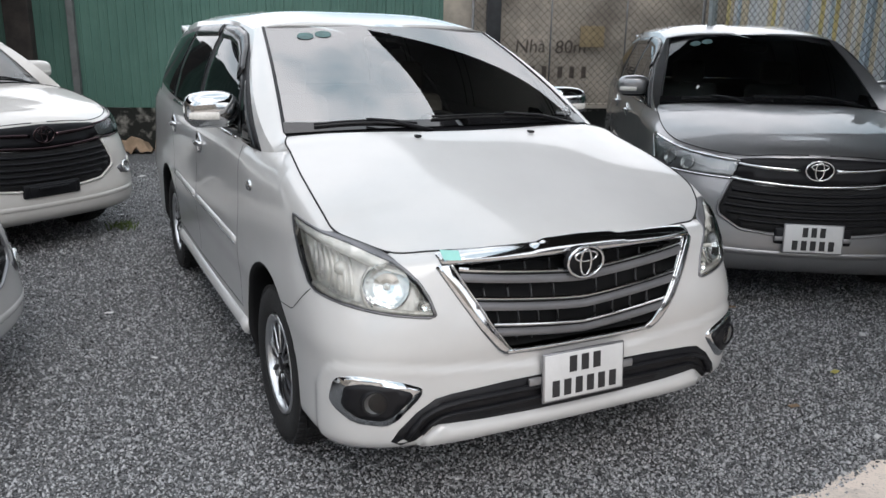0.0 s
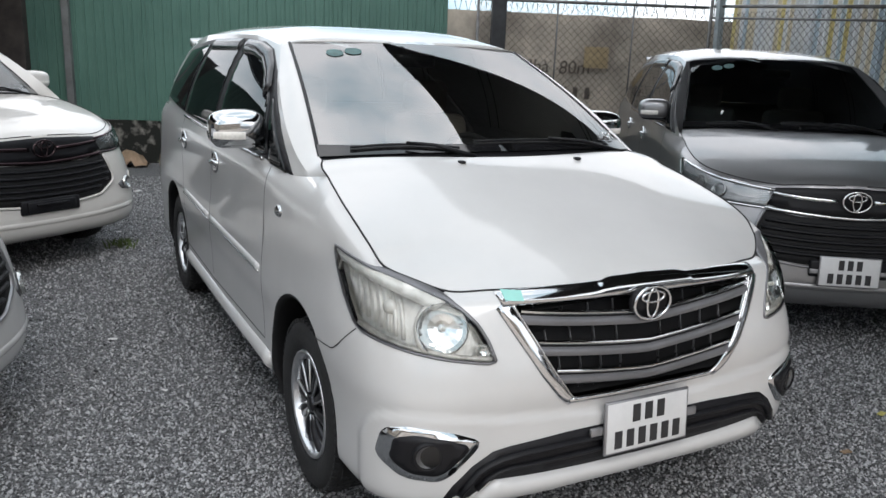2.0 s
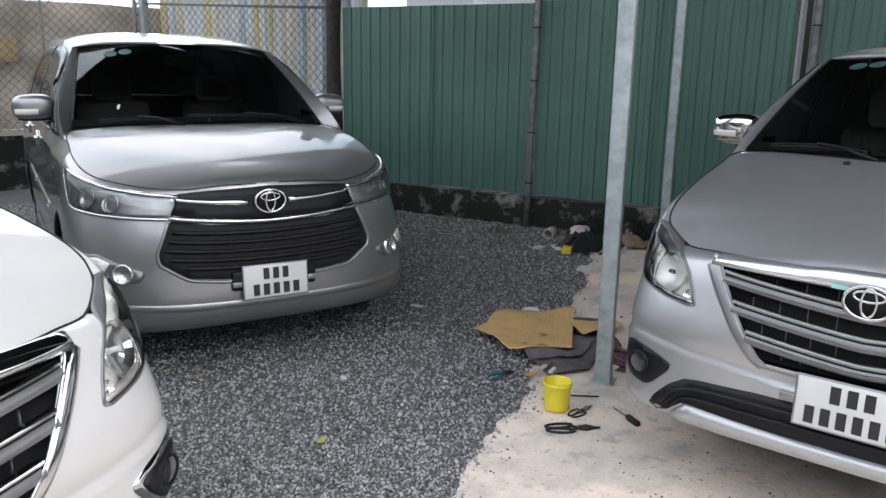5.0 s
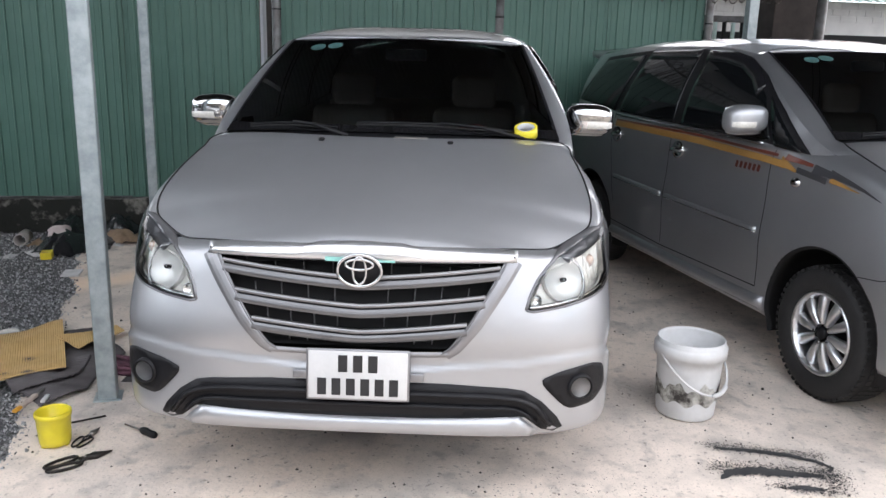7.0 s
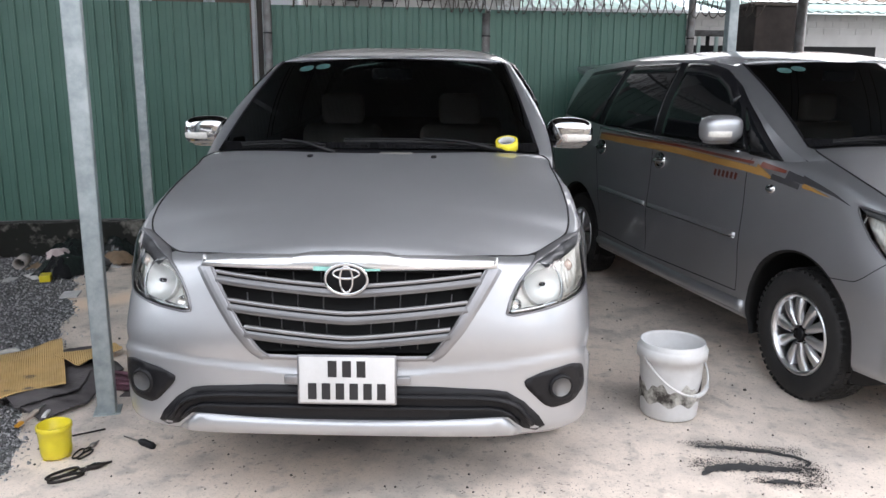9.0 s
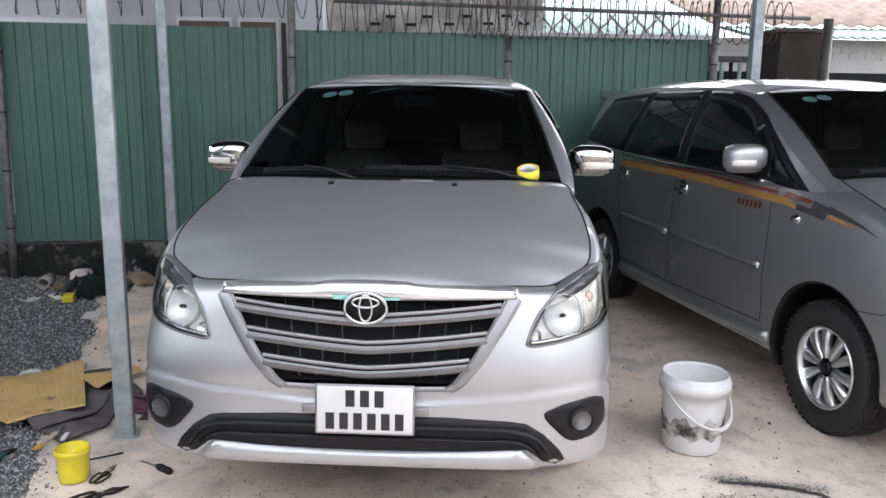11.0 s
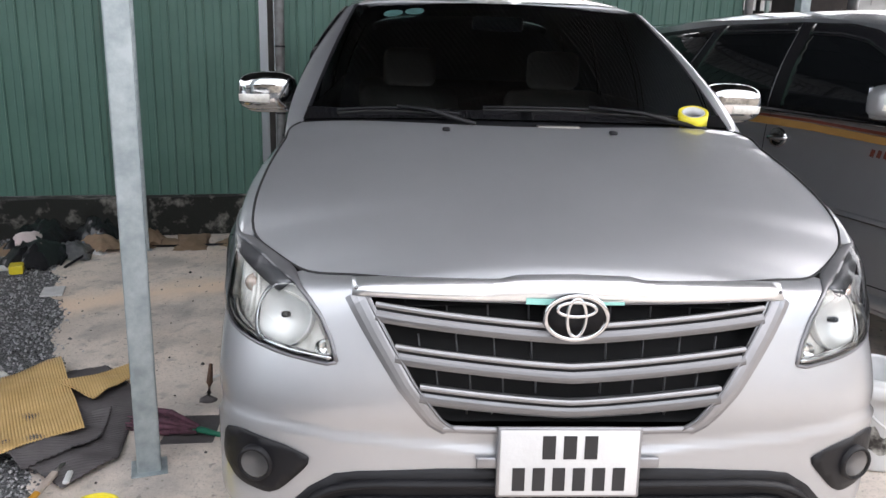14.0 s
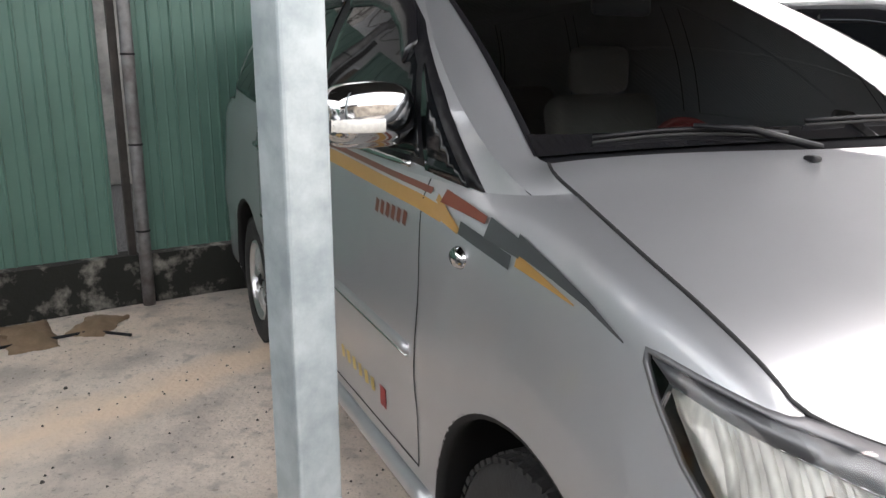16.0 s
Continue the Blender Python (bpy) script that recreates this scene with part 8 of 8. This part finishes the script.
tagged(raw("spray_flecks", fv_, ff_, OIL), "fine black spray flecks on the concrete", "flecks", kind="stuff")
# grit on the slab
bm = bmesh.new()
GRIT = material("dark_grit", (0.06, 0.055, 0.05), 0.8, vary=0.4)
for k in range(900):
    x, y = r5.uniform(1.8, 6.6), r5.uniform(-0.8, 4.6)
    if y > np.interp(x, e[:, 0], e[:, 1]) - 0.05:
        continue
    s = r5.uniform(0.0025, 0.0065) * (1.8 if r5.rand() < 0.05 else 1)
    bmesh.ops.create_cone(bm, segments=5, radius1=s, radius2=s * 0.4, depth=s * 0.9, cap_ends=True, matrix=Matrix.Translation((x, y, 0.004 + s * 0.45)))
tagged(part("grit", bm, GRIT, smooth=False), "dark grit strewn on the concrete", "grit", kind="stuff")
# notice and scrawl on the wall
bm = bmesh.new()
box(bm, (3.02, 11.775, 1.69), (0.36, 0.02, 0.30), 0.002)
tagged(part("notice_board", bm, material("faded_notice", (0.50, 0.38, 0.22), 0.7, scale=10, vary=0.3), smooth=False), "faded orange notice on the wall", "notice")
SCRAWL = material("charcoal_scrawl", (0.17, 0.14, 0.12), 0.9, vary=0.4, scale=20)
def scrawl(text, x, z, size, label):
    cu = bpy.data.curves.new("wall_writing", "FONT")
    cu.body, cu.size, cu.extrude, cu.shear = text, size, 0.0015, 0.1
    tmp = bpy.data.objects.new("tmp", cu)
    me = bpy.data.meshes.new_from_object(tmp)
    bpy.data.objects.remove(tmp)
    me.materials.append(SCRAWL)
    ob = new("wall_writing", me)
    ob.matrix_world = pose(x, 11.822, z, 90, -2, 0)
    tagged(ob, label, "writing")
scrawl("Nh\u00e0", 1.88, 1.44, 0.27, "scrawled dark letters on the plastered wall")
scrawl("80m", 2.48, 1.44, 0.27, "scrawled dark letters on the plastered wall")
for k in range(6):
    bm = bmesh.new()
    box(bm, (1.98 + 0.18 * k + (0.06 if k > 2 else 0), 11.835, 1.17), (0.07, 0.006, 0.17), 0.001)
    tagged(part("scrawled_bar", bm, SCRAWL, smooth=False), "scrawled dark bar on the plastered wall", "writing", "scrawled bars")
